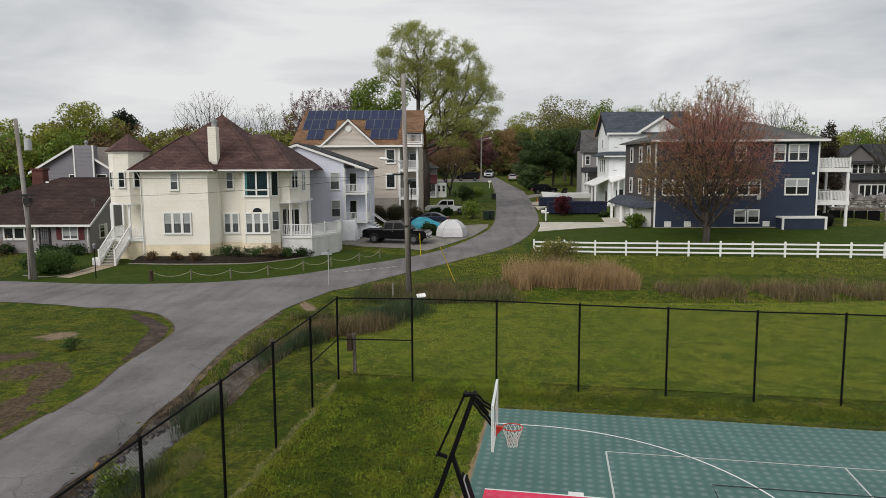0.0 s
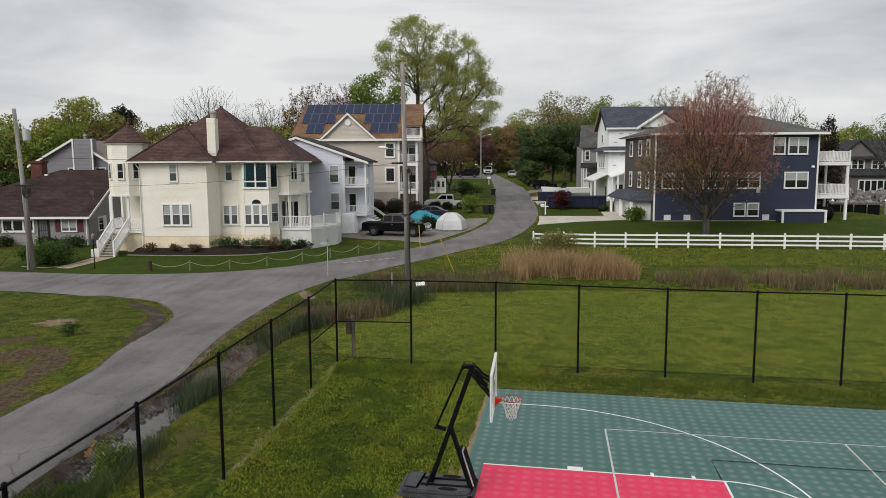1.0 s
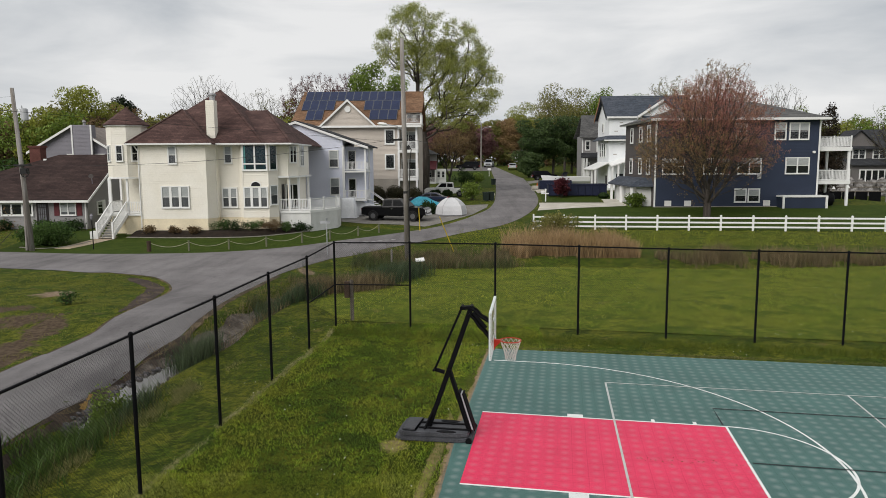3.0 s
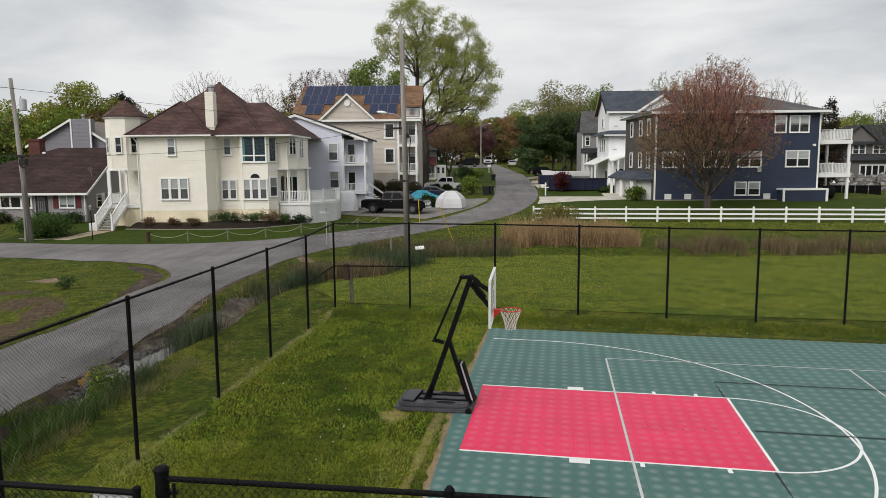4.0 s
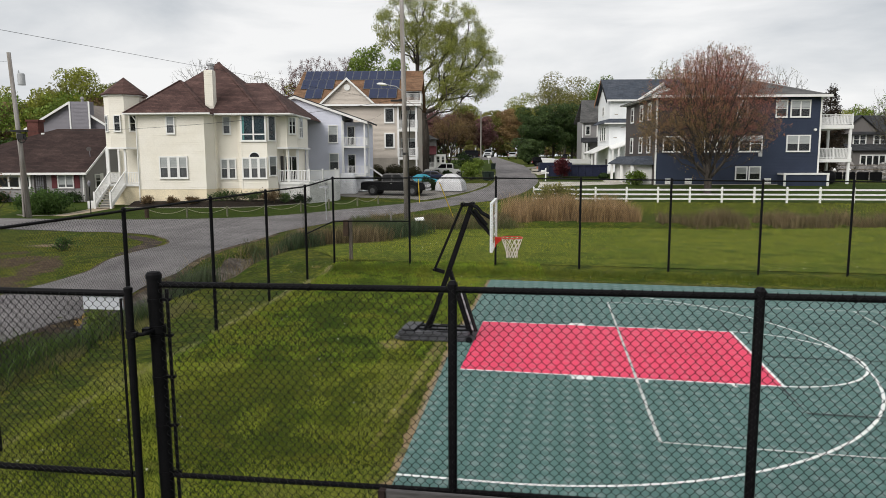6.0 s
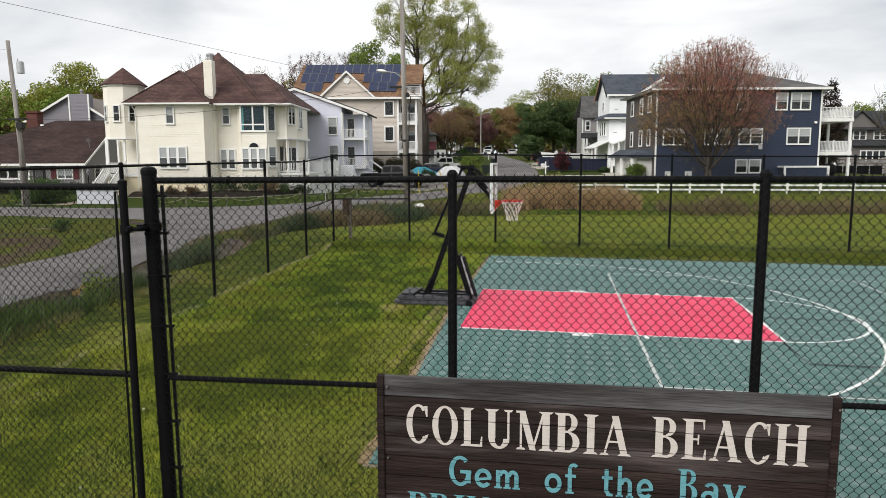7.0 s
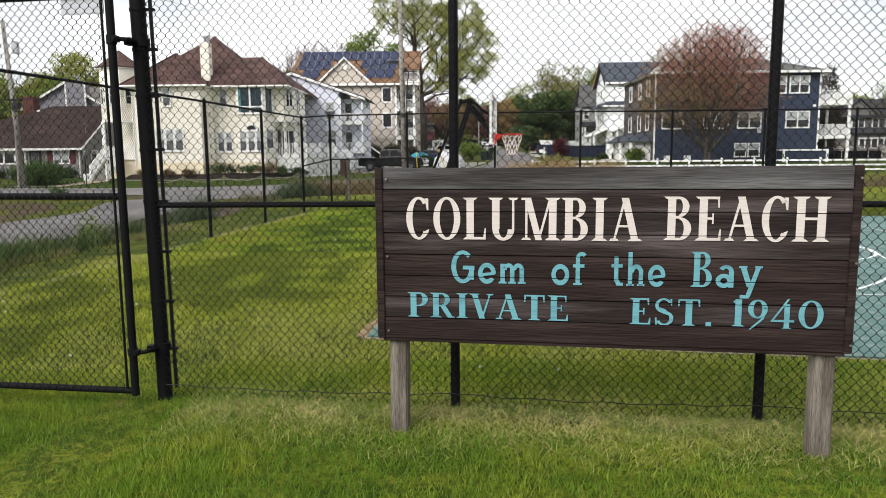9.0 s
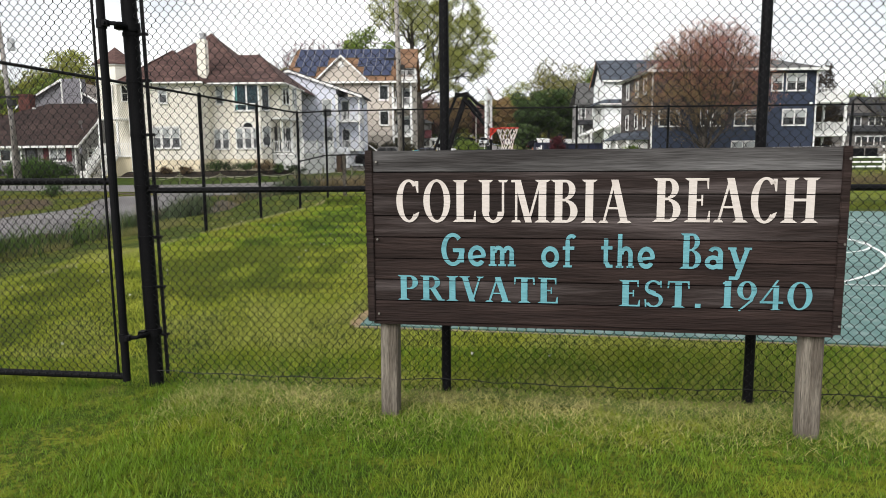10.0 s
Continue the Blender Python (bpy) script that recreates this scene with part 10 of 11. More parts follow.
# interpretive board and post beyond the fence
info = thing("info_board", "tilted white information board on a dark post", "sign", pose(-2.12, 40.1, -0.36, 0, 0, 12) @ Matrix.Diagonal((0.62, 0.62, 1, 1)))
part("post", Geo().box(-0.06, -0.05, -0.2, 0.06, 0.05, 0.75), BLACK_STEEL, info)
part("panel", Geo().box(-0.42, -0.28, -0.02, 0.42, 0.28, 0.03, Matrix.Translation((0, 0, 0.82)) @ Matrix.Rotation(radians(-3), 4, "Y") @ Matrix.Rotation(radians(14), 4, "X")), WHITE_TRIM, info, "white panel", bevel=0.008)
stp = thing("timber_post", "grey timber post with a dark box beside the fence corner", "post", pose(-3.85, 25.55, 0.1))
part("post", Geo().box(-0.06, -0.07, -0.2, 0.06, 0.07, 1.66), OLD_WOOD, stp, bevel=0.008)
part("box", Geo().box(-0.26, -0.12, 1.0, -0.065, 0.08, 1.60), END_WOOD, stp, "dark brown weatherproof box", bevel=0.01)
for x, y in ((-8.9, 47.4),):
    st = thing("street_sign", "small grey street name blades on a thin pole", "sign", pose(x, y, -0.3))
    part("pole", Geo().tube((0, 0, 0), (0, 0, 2.5), 0.03, n=8), INSULATOR, st)
    part("blade", Geo().box(-0.45, -0.01, 2.25, 0.25, 0.01, 2.42), INSULATOR, st)
    part("blade", Geo().box(-0.01, -0.3, 2.45, 0.01, 0.35, 2.62), INSULATOR, st)
mp = thing("marker_post", "short dark timber post in the grass by the pole", "post", pose(-4.05, 43.0, -0.6))
part("post", Geo().tube((0, 0, 0), (0, 0, 1.3), 0.06, n=8), POLE_WOOD, mp)
mb = thing("mailbox", "white mailbox post with a cross arm by the drive", "mailbox", pose(10.80, 86.6, float(level(10.8, 86.6))))
part("post", Geo().box(-0.07, -0.07, -0.1, 0.07, 0.07, 1.6), WHITE_VINYL, mb)
part("arm", Geo().box(-0.55, -0.06, 0.95, 0.4, 0.06, 1.07), WHITE_VINYL, mb)
part("box", Geo().box(-0.6, -0.14, 1.07, -0.1, 0.14, 1.35), WHITE_VINYL, mb, bevel=0.05)
mb = thing("mailbox", "small white mailbox on a post by the street", "mailbox", pose(6.9, 158.8, float(level(6.9, 158.8))))
part("post", Geo().box(-0.06, -0.06, -0.1, 0.06, 0.06, 1.5), WHITE_VINYL, mb)
part("box", Geo().box(-0.35, -0.16, 1.3, 0.45, 0.16, 1.75), WHITE_VINYL, mb, bevel=0.05)
cone = thing("traffic_cone", "orange traffic cone on the road edge", "traffic cone", pose(12.64, 112.8, float(level(12.64, 112.8)) + 0.03))
part("cone", Geo().lathe([(0.26, 0), (0.26, 0.04), (0.17, 0.05), (0.04, 0.9), (0.02, 0.9)], 14), mat("orange_cone", (0.6, 0.12, 0.03), 0.6, 0.1, 2, 20, 0.02), cone)


# ---- vehicles ----
TYRE = mat("tyre_rubber", (0.015, 0.015, 0.016), 0.85, 0.2, 3, 40, 0.2)
ALLOY = mat("alloy_rim", (0.12, 0.12, 0.125), 0.4, 0.1, 3, 30, 0.0, metal=0.5)
CAR_GLASS = mat("tinted_car_glass", (0.006, 0.007, 0.008), 0.12, 0.2, 2, 8, 0.0, spec=0.03)
CHROME = mat("chrome_trim", (0.6, 0.6, 0.6), 0.15, 0.05, 2, 20, 0.0, metal=1.0)
LAMP_CLEAR = mat("clear_lamp", (0.65, 0.66, 0.66), 0.15, 0.05, 2, 20, 0.0)
LAMP_RED = mat("red_lamp", (0.35, 0.01, 0.01), 0.2, 0.05, 2, 20, 0.0)


def loft(profile, half, inset):
    """A body from its side outline, drawn in towards the top: inset(z) metres a side."""
    g = Geo()
    n = len(profile)
    for s in (-1, 1):
        g.v += [(x, s * (half - inset(z)), z) for x, z in profile]
    g.f += [tuple(range(n)), tuple(range(n, 2 * n))[::-1]]
    g.f += [(i, i + n, (i + 1) % n + n, (i + 1) % n) for i in range(n)]
    return g


def side_panel(pts, half, inset, s, off=0.006):
    g = Geo()
    g.v = [(x, s * (half - inset(z) + off), z) for x, z in pts]
    g.f = [tuple(range(len(pts)))[::s]]
    return g


def vehicle(name, label, category, m, paint, kind):
    t = thing(name, label, category, m)
    if kind == "pickup":
        L, half, wx, wr = 5.9, 1.0, (-1.85, 1.80), 0.41
        lower = [(-2.95, 0.55), (-2.95, 1.12), (0.62, 1.18), (0.95, 1.22), (2.70, 1.14), (2.93, 0.98), (2.95, 0.52), (2.3, 0.42), (-2.4, 0.42)]
        cab = [(-1.05, 1.15), (-0.98, 1.80), (-0.75, 1.92), (0.55, 1.92), (0.85, 1.85), (1.45, 1.20)]
        glass = [[(-0.92, 1.28), (-0.88, 1.78), (-0.15, 1.80), (-0.15, 1.28)], [(-0.05, 1.28), (-0.05, 1.80), (0.60, 1.80), (1.12, 1.30)]]
        screen, rear = ((1.43, 1.24), (0.86, 1.82)), ((-1.03, 1.25), (-0.985, 1.76))
    elif kind == "suv":
        L, half, wx, wr = 4.8, 0.94, (-1.45, 1.45), 0.36
        lower = [(-2.38, 0.5), (-2.40, 1.05), (1.0, 1.10), (2.15, 1.02), (2.36, 0.85), (2.38, 0.48), (1.9, 0.34), (-2.0, 0.34)]
        cab = [(-2.36, 1.02), (-2.15, 1.62), (-1.9, 1.74), (0.2, 1.76), (0.45, 1.70), (1.15, 1.08)]
        glass = [[(-2.05, 1.15), (-1.9, 1.62), (-1.1, 1.64), (-1.1, 1.15)], [(-1.0, 1.15), (-1.0, 1.64), (-0.2, 1.65), (-0.2, 1.15)], [(-0.1, 1.15), (-0.1, 1.65), (0.25, 1.62), (0.85, 1.15)]]
        screen, rear = ((1.12, 1.12), (0.46, 1.68)), ((-2.35, 1.10), (-2.17, 1.58))
    else:
        L, half, wx, wr = 4.6, 0.90, (-1.35, 1.40), 0.33
        lower = [(-2.28, 0.45), (-2.30, 0.92), (-1.5, 1.0), (0.9, 0.98), (2.05, 0.86), (2.28, 0.70), (2.30, 0.42), (1.8, 0.30), (-1.9, 0.30)]
        cab = [(-1.75, 0.96), (-1.0, 1.40), (-0.6, 1.46), (0.15, 1.46), (0.4, 1.42), (1.15, 0.96)]
        glass = [[(-1.45, 1.05), (-0.95, 1.34), (-0.35, 1.38), (-0.35, 1.05)], [(-0.25, 1.05), (-0.25, 1.38), (0.28, 1.36), (0.82, 1.05)]]
        screen, rear = ((1.12, 1.0), (0.42, 1.40)), ((-1.72, 1.0), (-1.02, 1.37))
    base = min(z for x, z in cab)
    low_in = lambda z: 0.05 * max(0, z - 0.8) + 0.06 * max(0, 0.55 - z)
    cab_in = lambda z: 0.06 + 0.32 * max(0, z - base)
    body = part("body", loft(lower, half, low_in), paint, t, bevel=0.035)
    part("cab", loft(cab, half, cab_in), paint, t, bevel=0.03)
    for pane in glass:
        for s in (-1, 1):
            part("side_window", side_panel(pane, half, cab_in, s), CAR_GLASS, t)
    for nm, ((xa, za), (xb, zb)) in (("windscreen", screen), ("rear_window", rear)):
        o = 0.012 if nm == "windscreen" else -0.012
        wa, wb = half - cab_in(za) - 0.06, half - cab_in(zb) - 0.06
        part(nm, Geo().add([(xa + o, -wa, za + 0.01), (xa + o, wa, za + 0.01), (xb + o, wb, zb + 0.01), (xb + o, -wb, zb + 0.01)], [(0, 1, 2, 3)]), CAR_GLASS, t)
    if kind == "pickup":
        part("bed_cover", Geo().box(-2.88, -0.86, 1.13, -1.08, 0.86, 1.19), TYRE, t, "flat black bed cover")
    for x in wx:
        for s in (-1, 1):
            y = s * (half - 0.10)
            ty = part("wheel", Geo().tube((x, y - 0.115, wr), (x, y + 0.115, wr), wr, n=22), TYRE, t, bevel=0.03)
            part("rim", Geo().tube((x, y + s * 0.10, wr), (x, y + s * 0.122, wr), wr * 0.55, n=14), ALLOY, ty)
            part("wheel_arch", Geo().add([(x + (wr + 0.09) * math.cos(a), s * (half - 0.002) * 1.0, wr + (wr + 0.09) * math.sin(a)) for a in [math.pi * i / 10 for i in range(11)]] + [(x + (wr + 0.01) * math.cos(a), s * (half + 0.008), wr + (wr + 0.01) * math.sin(a)) for a in [math.pi * i / 10 for i in range(11)]], [(i, i + 1, i + 12, i + 11)[::s] for i in range(10)]), TYRE, t)
    fx, rx, fz = max(x for x, z in lower), min(x for x, z in lower), 0.80 if kind == "pickup" else 0.68
    part("grille", Geo().box(fx - 0.02, -0.55, fz - 0.10, fx + 0.015, 0.55, fz + 0.16), CHROME if kind == "pickup" else TYRE, t, bevel=0.01)
    part("front_bumper", Geo().box(fx - 0.05, -half + 0.06, 0.42, fx + 0.05, half - 0.06, 0.58), CHROME if kind == "pickup" else paint, t, bevel=0.02)
    part("rear_bumper", Geo().box(rx - 0.06, -half + 0.06, 0.45, rx + 0.04, half - 0.06, 0.62), CHROME if kind == "pickup" else paint, t, bevel=0.02)
    for s in (-1, 1):
        part("headlight", Geo().box(fx - 0.10, s * 0.78 - 0.16, fz - 0.02, fx + 0.012, s * 0.78 + 0.14, fz + 0.16), LAMP_CLEAR, t, bevel=0.01)
        part("tail_light", Geo().box(rx - 0.012, s * 0.86 - 0.09, fz, rx + 0.08, s * 0.86 + 0.07, fz + 0.28), LAMP_RED, t, bevel=0.01)
        part("mirror", Geo().box(screen[0][0] - 0.35, s * (half + 0.10) - 0.1, base + 0.05, screen[0][0] - 0.22, s * (half + 0.10) + 0.1, base + 0.25), paint, t, bevel=0.02)
        part("door_handle", Geo().box(-0.2, s * half - 0.012, base - 0.12, -0.02, s * half + 0.012, base - 0.08), CHROME, t)
    part("number_plate", Geo().box(rx - 0.07, -0.2, fz - 0.05, rx - 0.062, 0.2, fz + 0.06), LAMP_CLEAR, t)
    return t


def paint(name, col, rough=0.25, spec=0.22):
    return mat(name, col, rough, 0.08, 1, 30, 0.0, spec=spec)


P_BLACK, P_WHITE, P_SILVER, P_NAVY = paint("black_car_paint", (0.005, 0.005, 0.006), 0.14, 0.16), paint("white_car_paint", (0.72, 0.72, 0.70)), paint("silver_car_paint", (0.42, 0.43, 0.44)), paint("navy_car_paint", (0.02, 0.025, 0.05))


def stand(x, y, rz, lift=0.03):
    return pose(x, y, float(level(x, y)) + lift, 0, 0, rz)


vehicle("pickup_truck", "black crew-cab pickup truck with a covered bed", "pickup truck", stand(-6.1, 69.5, -13) @ Matrix.Scale(1.12, 4), P_BLACK, "pickup")
vehicle("pickup_truck", "white pickup truck parked behind bushes", "pickup truck", stand(-1.6, 96.2, 178) @ Matrix.Scale(1.0, 4), P_WHITE, "pickup")
vehicle("car", "blue-black sedan parked behind the covered boat", "car", stand(-3.4, 82.5, 175), P_NAVY, "sedan")
vehicle("suv", "black sport utility vehicle parked in the side street", "car", stand(2.4, 190.5, 180) @ Matrix.Scale(1.32, 4), P_BLACK, "suv")
vehicle("suv", "black sport utility vehicle parked by the street", "car", stand(17.0, 139.4, 4) @ Matrix.Scale(1.05, 4), P_BLACK, "suv")
vehicle("suv", "silver sport utility vehicle parked at the street end", "car", stand(8.9, 208.0, -97) @ Matrix.Scale(1.3, 4), P_SILVER, "suv")
vehicle("car", "silver sedan parked at the kerb", "car", stand(14.6, 191.0, 84) @ Matrix.Scale(1.2, 4), P_SILVER, "sedan")


COVER = mat("silver_car_cover", (0.56, 0.56, 0.57), 0.6, 0.05, 0.9, 8, 0.25, spec=0.1)
COVER_WHITE = mat("white_boat_cover", (0.76, 0.77, 0.79), 0.6, 0.08, 0.9, 8, 0.4)
TARP = mat("blue_tarpaulin", (0.04, 0.27, 0.36), 0.45, 0.2, 1.2, 8, 0.6)


def covered(name, label, x, y, rz, L, W, H, material, seed, top=0.45, nose=0.3, edge=0.55, drape=0.045):
    """Cloth drawn over a vehicle or boat: a lumpy shell with folds that reaches the ground."""
    r = np.random.RandomState(seed)
    n, k = 40, 9
    g = Geo()
    for j in range(k + 1):
        t = j / k
        prof = 1 - (1 - top) * t ** 1.8
        for i in range(n):
            a = 2 * math.pi * i / n
            c, s = math.cos(a), math.sin(a)
            e = edge
            ux, uy = math.copysign(abs(c) ** e, c), math.copysign(abs(s) ** e, s)
            fold = 1 + drape * (1 - t) * math.sin(a * 9 + seed) + 0.025 * math.sin(a * 17 + 2 + 3 * t)
            px = ux * L / 2 * prof * fold
            z = H * t ** 0.75 * (1 - nose * max(0, ux) ** 2 * t)
            g.v.append((px, uy * W / 2 * (1 - (1 - top * 0.9) * t ** 2.2) * fold, z))
    for j in range(k):
        for i in range(n):
            g.f.append((j * n + i, j * n + (i + 1) % n, (j + 1) * n + (i + 1) % n, (j + 1) * n + i))
    g.f.append(tuple(range(k * n, (k + 1) * n)))
    t = thing(name, label, "covered vehicle", stand(x, y, rz))
    part("cover", g, material, t, smooth=True)
    hem = Geo().chain([Vector(g.v[i]) * 1.004 + Vector((0, 0, 0.05)) for i in list(range(n)) + [0]], 0.02, 5)
    part("hem", hem, material, t)
    return t


def pop_up_shelter(x, y, rz, L, W, H):
    """A faceted pop-up cover: cloth stretched between bent poles, sagging a little, with sewn seams."""
    n, sub_n = 5, 5
    rings = ((0.0, 1.0), (0.28, 0.98), (0.54, 0.90), (0.80, 0.64), (0.98, 0.34))
    g, ribs = Geo(), []
    for t, q in rings:
        for i in range(n * sub_n):
            k, f = divmod(i, sub_n)
            f = f / sub_n
            a0, a1 = 2 * math.pi * (k + 0.2) / n, 2 * math.pi * (k + 1.2) / n
            sag = 1 - 0.16 * f * (1 - f)
            px = (math.cos(a0) * (1 - f) + math.cos(a1) * f) * q * sag
            py = (math.sin(a0) * (1 - f) + math.sin(a1) * f) * q * sag
            g.v.append((px * L / 2, py * W / 2 * 1.15, H * (t - 0.10 * f * (1 - f) * t)))
    m = n * sub_n
    for j in range(len(rings) - 1):
        g.f += [(j * m + i, j * m + (i + 1) % m, (j + 1) * m + (i + 1) % m, (j + 1) * m + i) for i in range(m)]
    k = len(g.v)
    g.v.append((0, 0, H * 1.0))
    g.f += [(4 * m + i, 4 * m + (i + 1) % m, k) for i in range(m)]
    t = thing("covered_car", "car under a faceted silver-white pop-up cover on gravel", "covered vehicle", stand(x, y, rz))
    part("cover", g, COVER, t)
    for i in range(n):
        pts = [Vector(g.v[j * m + i * sub_n]) * 1.003 for j in range(len(rings))] + [Vector((0, 0, H * 1.003))]
        part("seam", Geo().chain(pts, 0.013, 5), SEAM, t, "grey sewn seam")
    part("hem", Geo().chain([Vector(g.v[i % m]) * 1.004 + Vector((0, 0, 0.04)) for i in range(m + 1)], 0.03, 5), SEAM, t)
    return t


SEAM = mat("grey_seam_tape", (0.30, 0.30, 0.31), 0.7, 0.1, 2, 20, 0.1)
pop_up_shelter(-0.65, 73.2, 8, 3.5, 2.6, 1.8)
covered("covered_trailer", "upright load under a silver-grey cover", -11.2, 71.2, 0, 1.85, 1.5, 2.05, COVER_WHITE, 5, 0.70, 0.0, 0.34, 0.10)
covered("covered_boat", "boat under a white cover beside the deck", -11.0, 73.6, 5, 6.2, 2.2, 1.75, COVER_WHITE, 8, 0.35, 0.3)
covered("covered_boat", "boat under a bright blue tarpaulin", -3.7, 79.0, 0, 3.9, 2.0, 1.3, TARP, 9, 0.4, 0.45)

DUMP = mat("navy_dumpster_paint", (0.016, 0.020, 0.045), 0.5, 0.15, 1.5, 20, 0.1)
d = thing("dumpster", "long navy steel dumpster beside the drive", "dumpster", stand(16.1, 95.8, -2) @ Matrix.Diagonal((1.08, 1, 0.80, 1)))
part("box", Geo().prism([(-3.6, -1.1), (3.6, -1.1), (3.6, 1.1), (-3.6, 1.1)], 0.15, 1.95), DUMP, d)
for i in range(9):
    part("rib", Geo().box(-3.55 + i * 0.88, -1.2, 0.15, -3.45 + i * 0.88, -1.1, 1.85), DUMP, d)
part("top_rail", Geo().box(-3.7, -1.2, 1.9, 3.7, -1.05, 2.05).box(-3.7, 1.05, 1.9, 3.7, 1.2, 2.05), DUMP, d)
boat = thing("boat", "white motor boat on a trailer behind the dumpster", "boat", stand(16.2, 105.0, 178) @ Matrix.Diagonal((1.02, 1.1, 1.28, 1)))
hull = Geo()
for j, (z, w) in enumerate(((0.7, 0.35), (1.2, 0.95), (1.75, 1.15))):
    hull.v += [(-3.2, -w, z), (1.6, -w, z), (2.6, -w * 0.6, z + 0.1), (3.3 + 0.25 * j, 0, z + 0.15), (2.6, w * 0.6, z + 0.1), (1.6, w, z), (-3.2, w, z)]
for j in range(2):
    hull.f += [(j * 7 + i, j * 7 + (i + 1) % 7, (j + 1) * 7 + (i + 1) % 7, (j + 1) * 7 + i) for i in range(7)]
hull.f += [tuple(range(14, 21)), tuple(range(7))[::-1]]
part("hull", hull, WHITE_VINYL, boat)
part("windscreen", Geo().add([(0.2, -0.9, 1.76), (0.9, -0.6, 1.76), (0.9, 0.6, 1.76), (0.2, 0.9, 1.76), (0.0, -0.8, 2.3), (0.5, -0.5, 2.3), (0.5, 0.5, 2.3), (0.0, 0.8, 2.3)], [(0, 1, 5, 4), (1, 2, 6, 5), (2, 3, 7, 6)]), CAR_GLASS, boat)
part("trailer", Geo().box(-3.4, -0.8, 0.4, 4.2, -0.7, 0.52).box(-3.4, 0.7, 0.4, 4.2, 0.8, 0.52), INSULATOR, boat)
for s in (-1, 1):
    part("wheel", Geo().tube((-0.8, s * 1.0 - 0.1, 0.32), (-0.8, s * 1.0 + 0.1, 0.32), 0.32, n=16), TYRE, boat)
BIN = mat("dark_bin_plastic", (0.02, 0.03, 0.025), 0.5, 0.1, 2, 20, 0.05)
for x, y in ((3.5, 87.9), (4.15, 88.4), (6.13, 123.0)):
    b = thing("wheelie_bin", "dark green wheeled rubbish bin by the street", "bin", stand(x, y, 20), "rubbish bins")
    part("body", Geo().add([(-0.26, -0.3, 0.05), (0.26, -0.3, 0.05), (0.26, 0.3, 0.05), (-0.26, 0.3, 0.05), (-0.32, -0.38, 1.02), (0.32, -0.38, 1.02), (0.32, 0.38, 1.02), (-0.32, 0.38, 1.02)], [(3, 2, 1, 0), (4, 5, 6, 7), (0, 1, 5, 4), (1, 2, 6, 5), (2, 3, 7, 6), (3, 0, 4, 7)]), BIN, b)
    part("lid", Geo().box(-0.34, -0.42, 1.02, 0.34, 0.4, 1.10), BIN, b, bevel=0.02)
grill = thing("covered_grill", "round black covered kettle grill on the lawn", "grill", stand(41.6, 79.9, 0))
part("body", Geo().lathe([(0.05, 0.0), (0.55, 0.05), (0.75, 0.5), (0.8, 1.0), (0.6, 1.35), (0.1, 1.5)], 16), BLACK_STEEL, grill, smooth=True)
# pale house with a red porch roof beyond the big tree
rh = thing("house", "pale grey house with red porch roof beyond the tree", "house")
solid(rh, [(-10.0, 131.5), (-4.2, 131.5), (-4.2, 139), (-10.0, 139)], 1.6, 7.6, SIDE_GREY)
roof_part(rh, hip_planes(-10.6, 131.0, -3.7, 139.6, 7.5, ((-7.2, 134.0), (-7.2, 136.5), 9.2)), ROOF_GREY, 0.15)
part("porch_roof", Geo().slab([(-10.0, 128.6, 4.75), (-4.0, 128.6, 4.75), (-4.0, 131.5, 6.2), (-10.0, 131.5, 6.2)], 0.12), RED_PAINT, rh, "dull red sloping porch roof")
for x in (-9.8, -7.9, -6.0, -4.2):
    part("porch_post", Geo().box(x - 0.12, 128.8, 1.6, x + 0.12, 129.0, 4.7), WHITE_VINYL, rh)
railing(rh, [(-9.8, 128.9), (-7.9, 128.9), (-6.0, 128.9), (-4.2, 128.9)], 2.3, 0.9)
part("porch_floor", Geo().box(-10, 128.7, 1.6, -4.1, 131.5, 2.3), WHITE_TRIM, rh)
part("sun_room", Geo().box(-4.1, 129.6, 1.6, -2.3, 133, 4.7), WHITE_TRIM, rh, "white framed sun room")
window(rh, (-4.1, 129.6), (-2.3, 129.6), 0.18, 3.1, 0.6, 1.3, 1, 0.2)
window(rh, (-4.1, 129.6), (-2.3, 129.6), 1.02, 3.1, 0.6, 1.3, 1, 0.2)
window(rh, (-10.0, 131.5), (-4.2, 131.5), 1.4, 2.9, 1.0, 1.5, 1, 0.3)
window(rh, (-10.0, 131.5), (-4.2, 131.5), 4.0, 2.9, 1.0, 1.5, 1, 0.3)

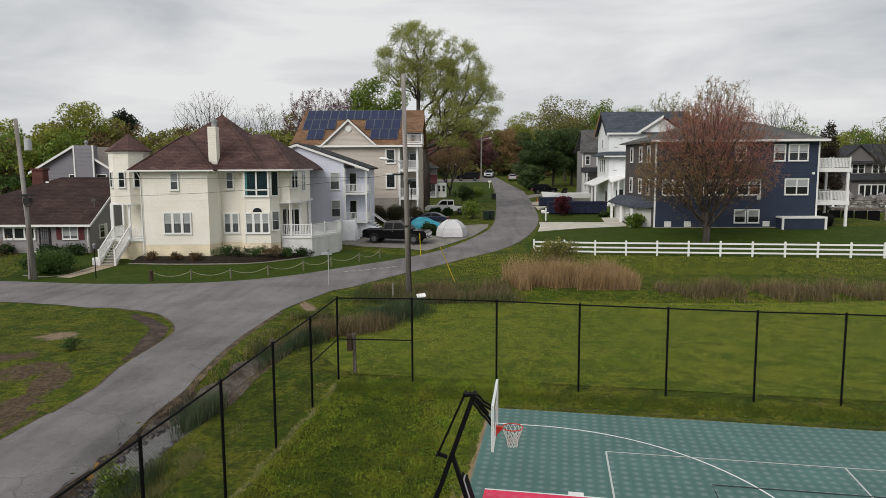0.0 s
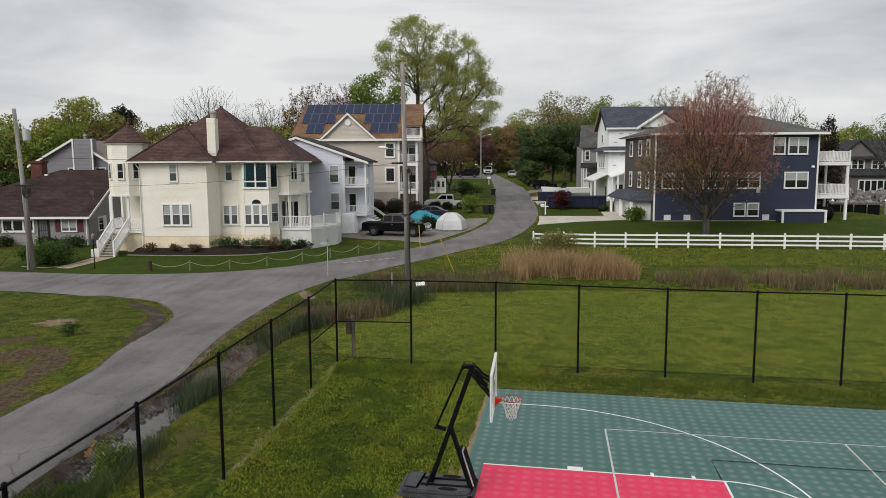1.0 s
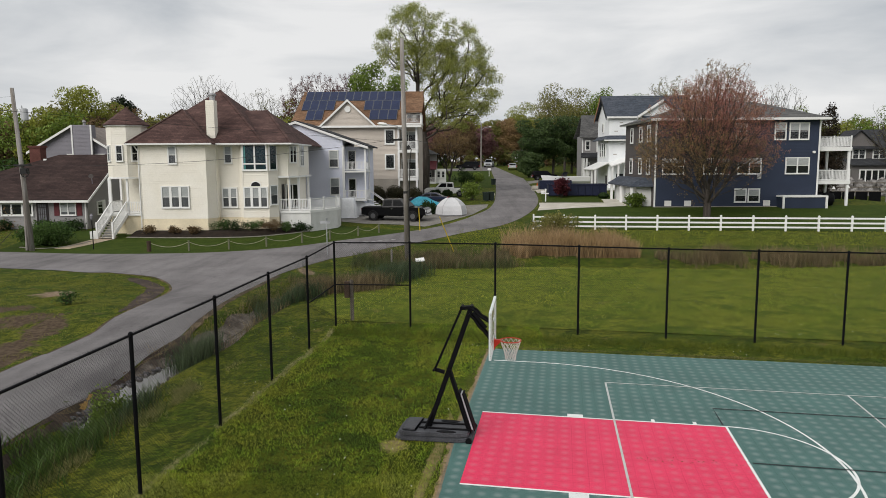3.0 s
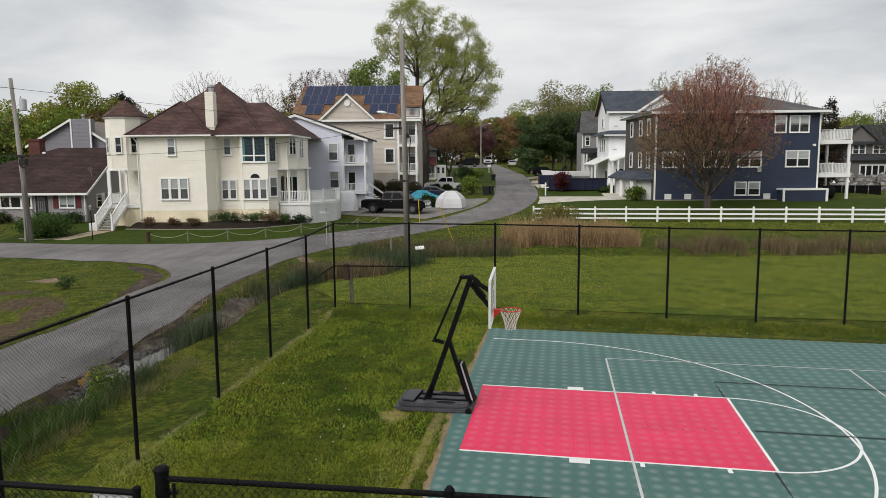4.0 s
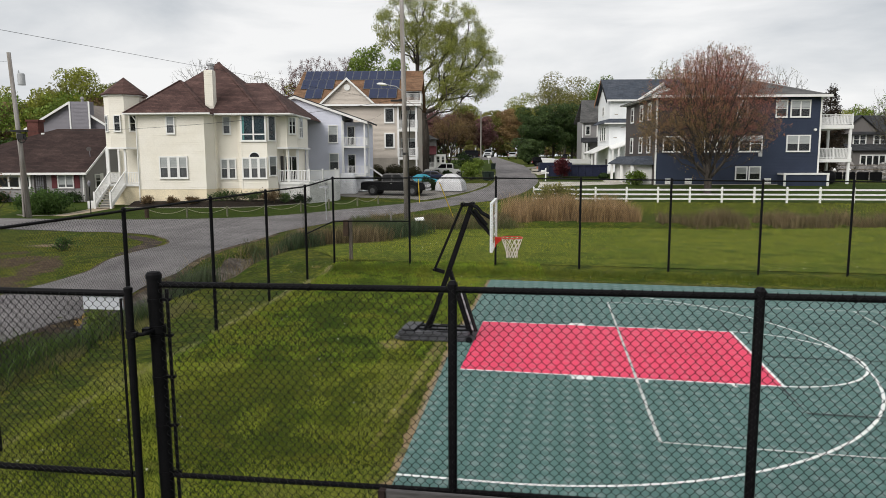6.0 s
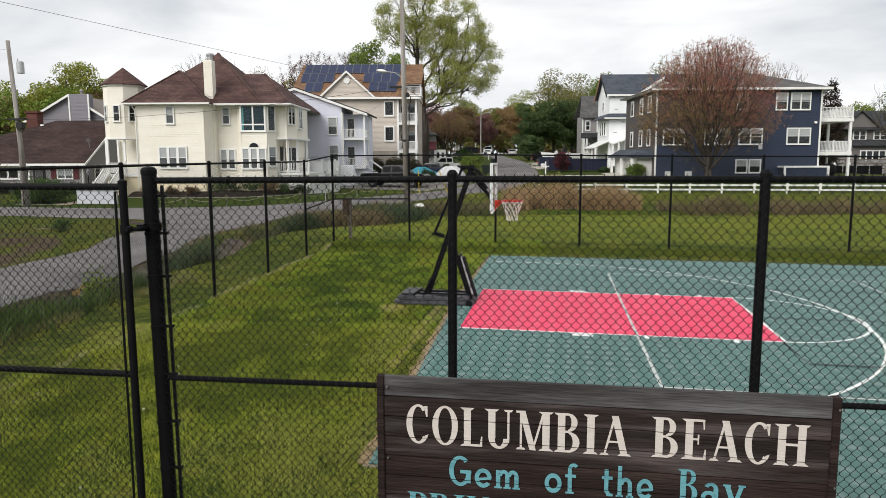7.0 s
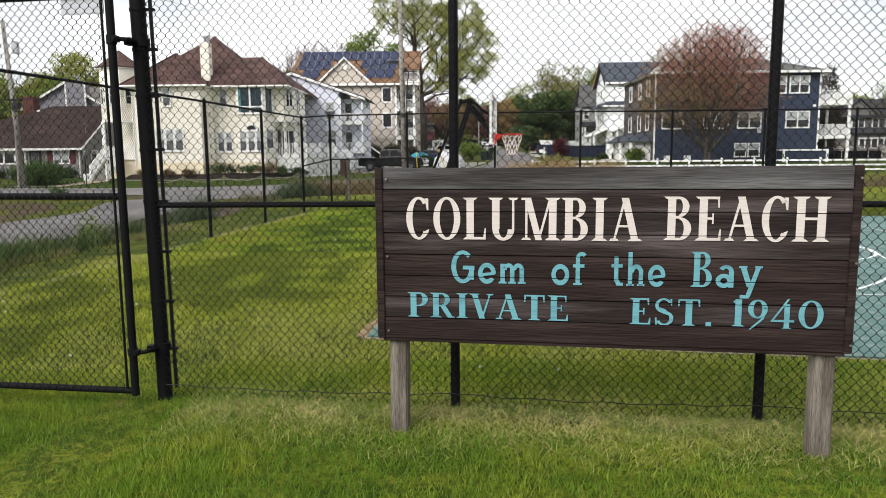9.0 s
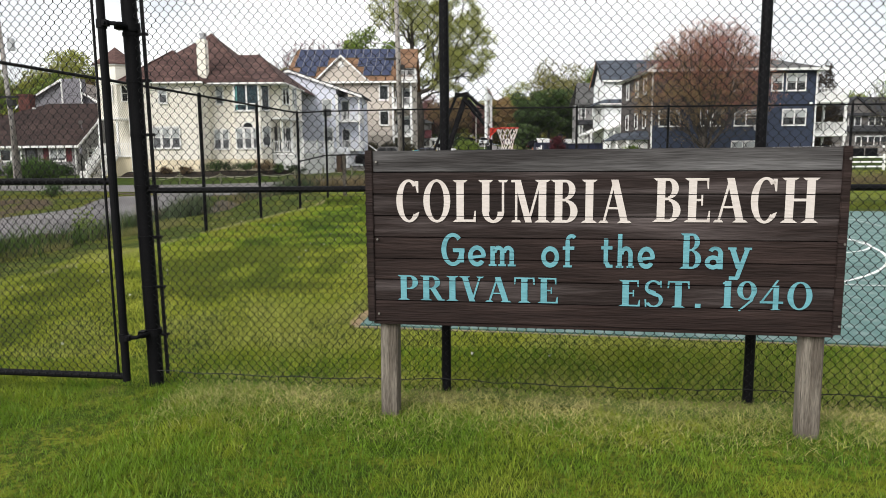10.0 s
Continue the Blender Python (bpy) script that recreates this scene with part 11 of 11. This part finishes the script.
# ---- the inlet beside the navy house: water, rocks, bulkhead and piles ----
sea = Geo().add([(50, 84, -0.05), (200, 84, -0.05), (200, 125, -0.05), (56, 125, -0.05)], [(0, 1, 2, 3)])
tagged(part("water", sea, mat("inlet_water", (0.06, 0.07, 0.075), 0.1, 0.1, 0.3, 2, 0.1), None), "grey sheltered water of the inlet", "water", kind="structure")
ROCK = mat("grey_rock", (0.20, 0.19, 0.18), 0.9, 0.3, 1.5, 8, 0.5, island=0.3)
rg = random.Random(12)
rocks = Geo()
for i in range(420):
    x = rg.uniform(50, 86)
    t = rg.random()
    c = Vector((x, 112 + t * 9, 0.1 + t * 2.3 + rg.uniform(-0.2, 0.3)))
    q = Euler((rg.uniform(0, 3), rg.uniform(0, 3), rg.uniform(0, 3))).to_matrix()
    s = Vector((rg.uniform(0.3, 0.9), rg.uniform(0.3, 0.8), rg.uniform(0.25, 0.6)))
    vs = [c + q @ Vector((a * s.x * rg.uniform(0.6, 1), b * s.y * rg.uniform(0.6, 1), d2 * s.z * rg.uniform(0.6, 1))) for d2 in (-1, 1) for b in (-1, 1) for a in (-1, 1)]
    rocks.add(vs, [(0, 2, 3, 1), (4, 5, 7, 6), (0, 1, 5, 4), (2, 6, 7, 3), (0, 4, 6, 2), (1, 3, 7, 5)])
tagged(part("rock_bank", rocks, ROCK, None), "bank of piled grey rocks along the inlet", "rocks", kind="stuff")
dock = thing("dock", "weathered timber dock along the inlet", "dock")
part("walkway", Geo().box(50, 100.2, 1.4, 90, 102.0, 1.6), OLD_WOOD, dock)
part("rail", Geo().box(44, 100.1, 2.1, 90, 100.25, 2.25).box(44, 100.1, 2.7, 90, 100.25, 2.82), OLD_WOOD, dock)
for i in range(10):
    pile = thing("dock_pile", "timber dock pile with a white conical cap", "dock pile", pose(51 + i * 3.6, 96.5 + (i % 2) * 3, -0.5), "dock piles")
    part("pile", Geo().tube((0, 0, 0), (0, 0, 2.6), 0.17, n=10), POLE_WOOD, pile)
    part("cap", Geo().lathe([(0.2, 2.58), (0.2, 2.66), (0.02, 2.95)], 12), WHITE_VINYL, pile)
sf = thing("silt_fence", "black fabric silt fence behind the lawn", "fence")
for i in range(8):
    part("panel", Geo().box(41.5 + i * 1.5, 92.0 - i * 0.3, 0.6, 43.0 + i * 1.5, 92.06 - i * 0.3, 2.0), BLACK_STEEL, sf)

# low navy trailer and a plain concrete box by the drive
tr = thing("trailer", "low dark navy box trailer in front of the boat", "trailer", stand(14.2, 103.4, 2))
part("box", Geo().box(-2.3, -0.9, 0.45, 2.3, 0.9, 1.75), DUMP, tr, bevel=0.03)
for s in (-1, 1):
    part("wheel", Geo().tube((-0.3, s * 0.95 - 0.1, 0.32), (-0.3, s * 0.95 + 0.1, 0.32), 0.32, n=16), TYRE, tr)
part("drawbar", Geo().box(-3.3, -0.06, 0.42, -2.3, 0.06, 0.54), BLACK_STEEL, tr)
bx = thing("block", "pale concrete block beside the street", "block", stand(11.9, 108.0, 4))
part("block", Geo().box(-0.6, -0.4, -0.05, 0.6, 0.4, 0.7), CONCRETE, bx, bevel=0.04)

# the court tiles that lie nearest, one by one
for x, y in near_tiles[:300]:
    part("tile", one_tile, None, court, m=Matrix.Translation((x, y, 0)))
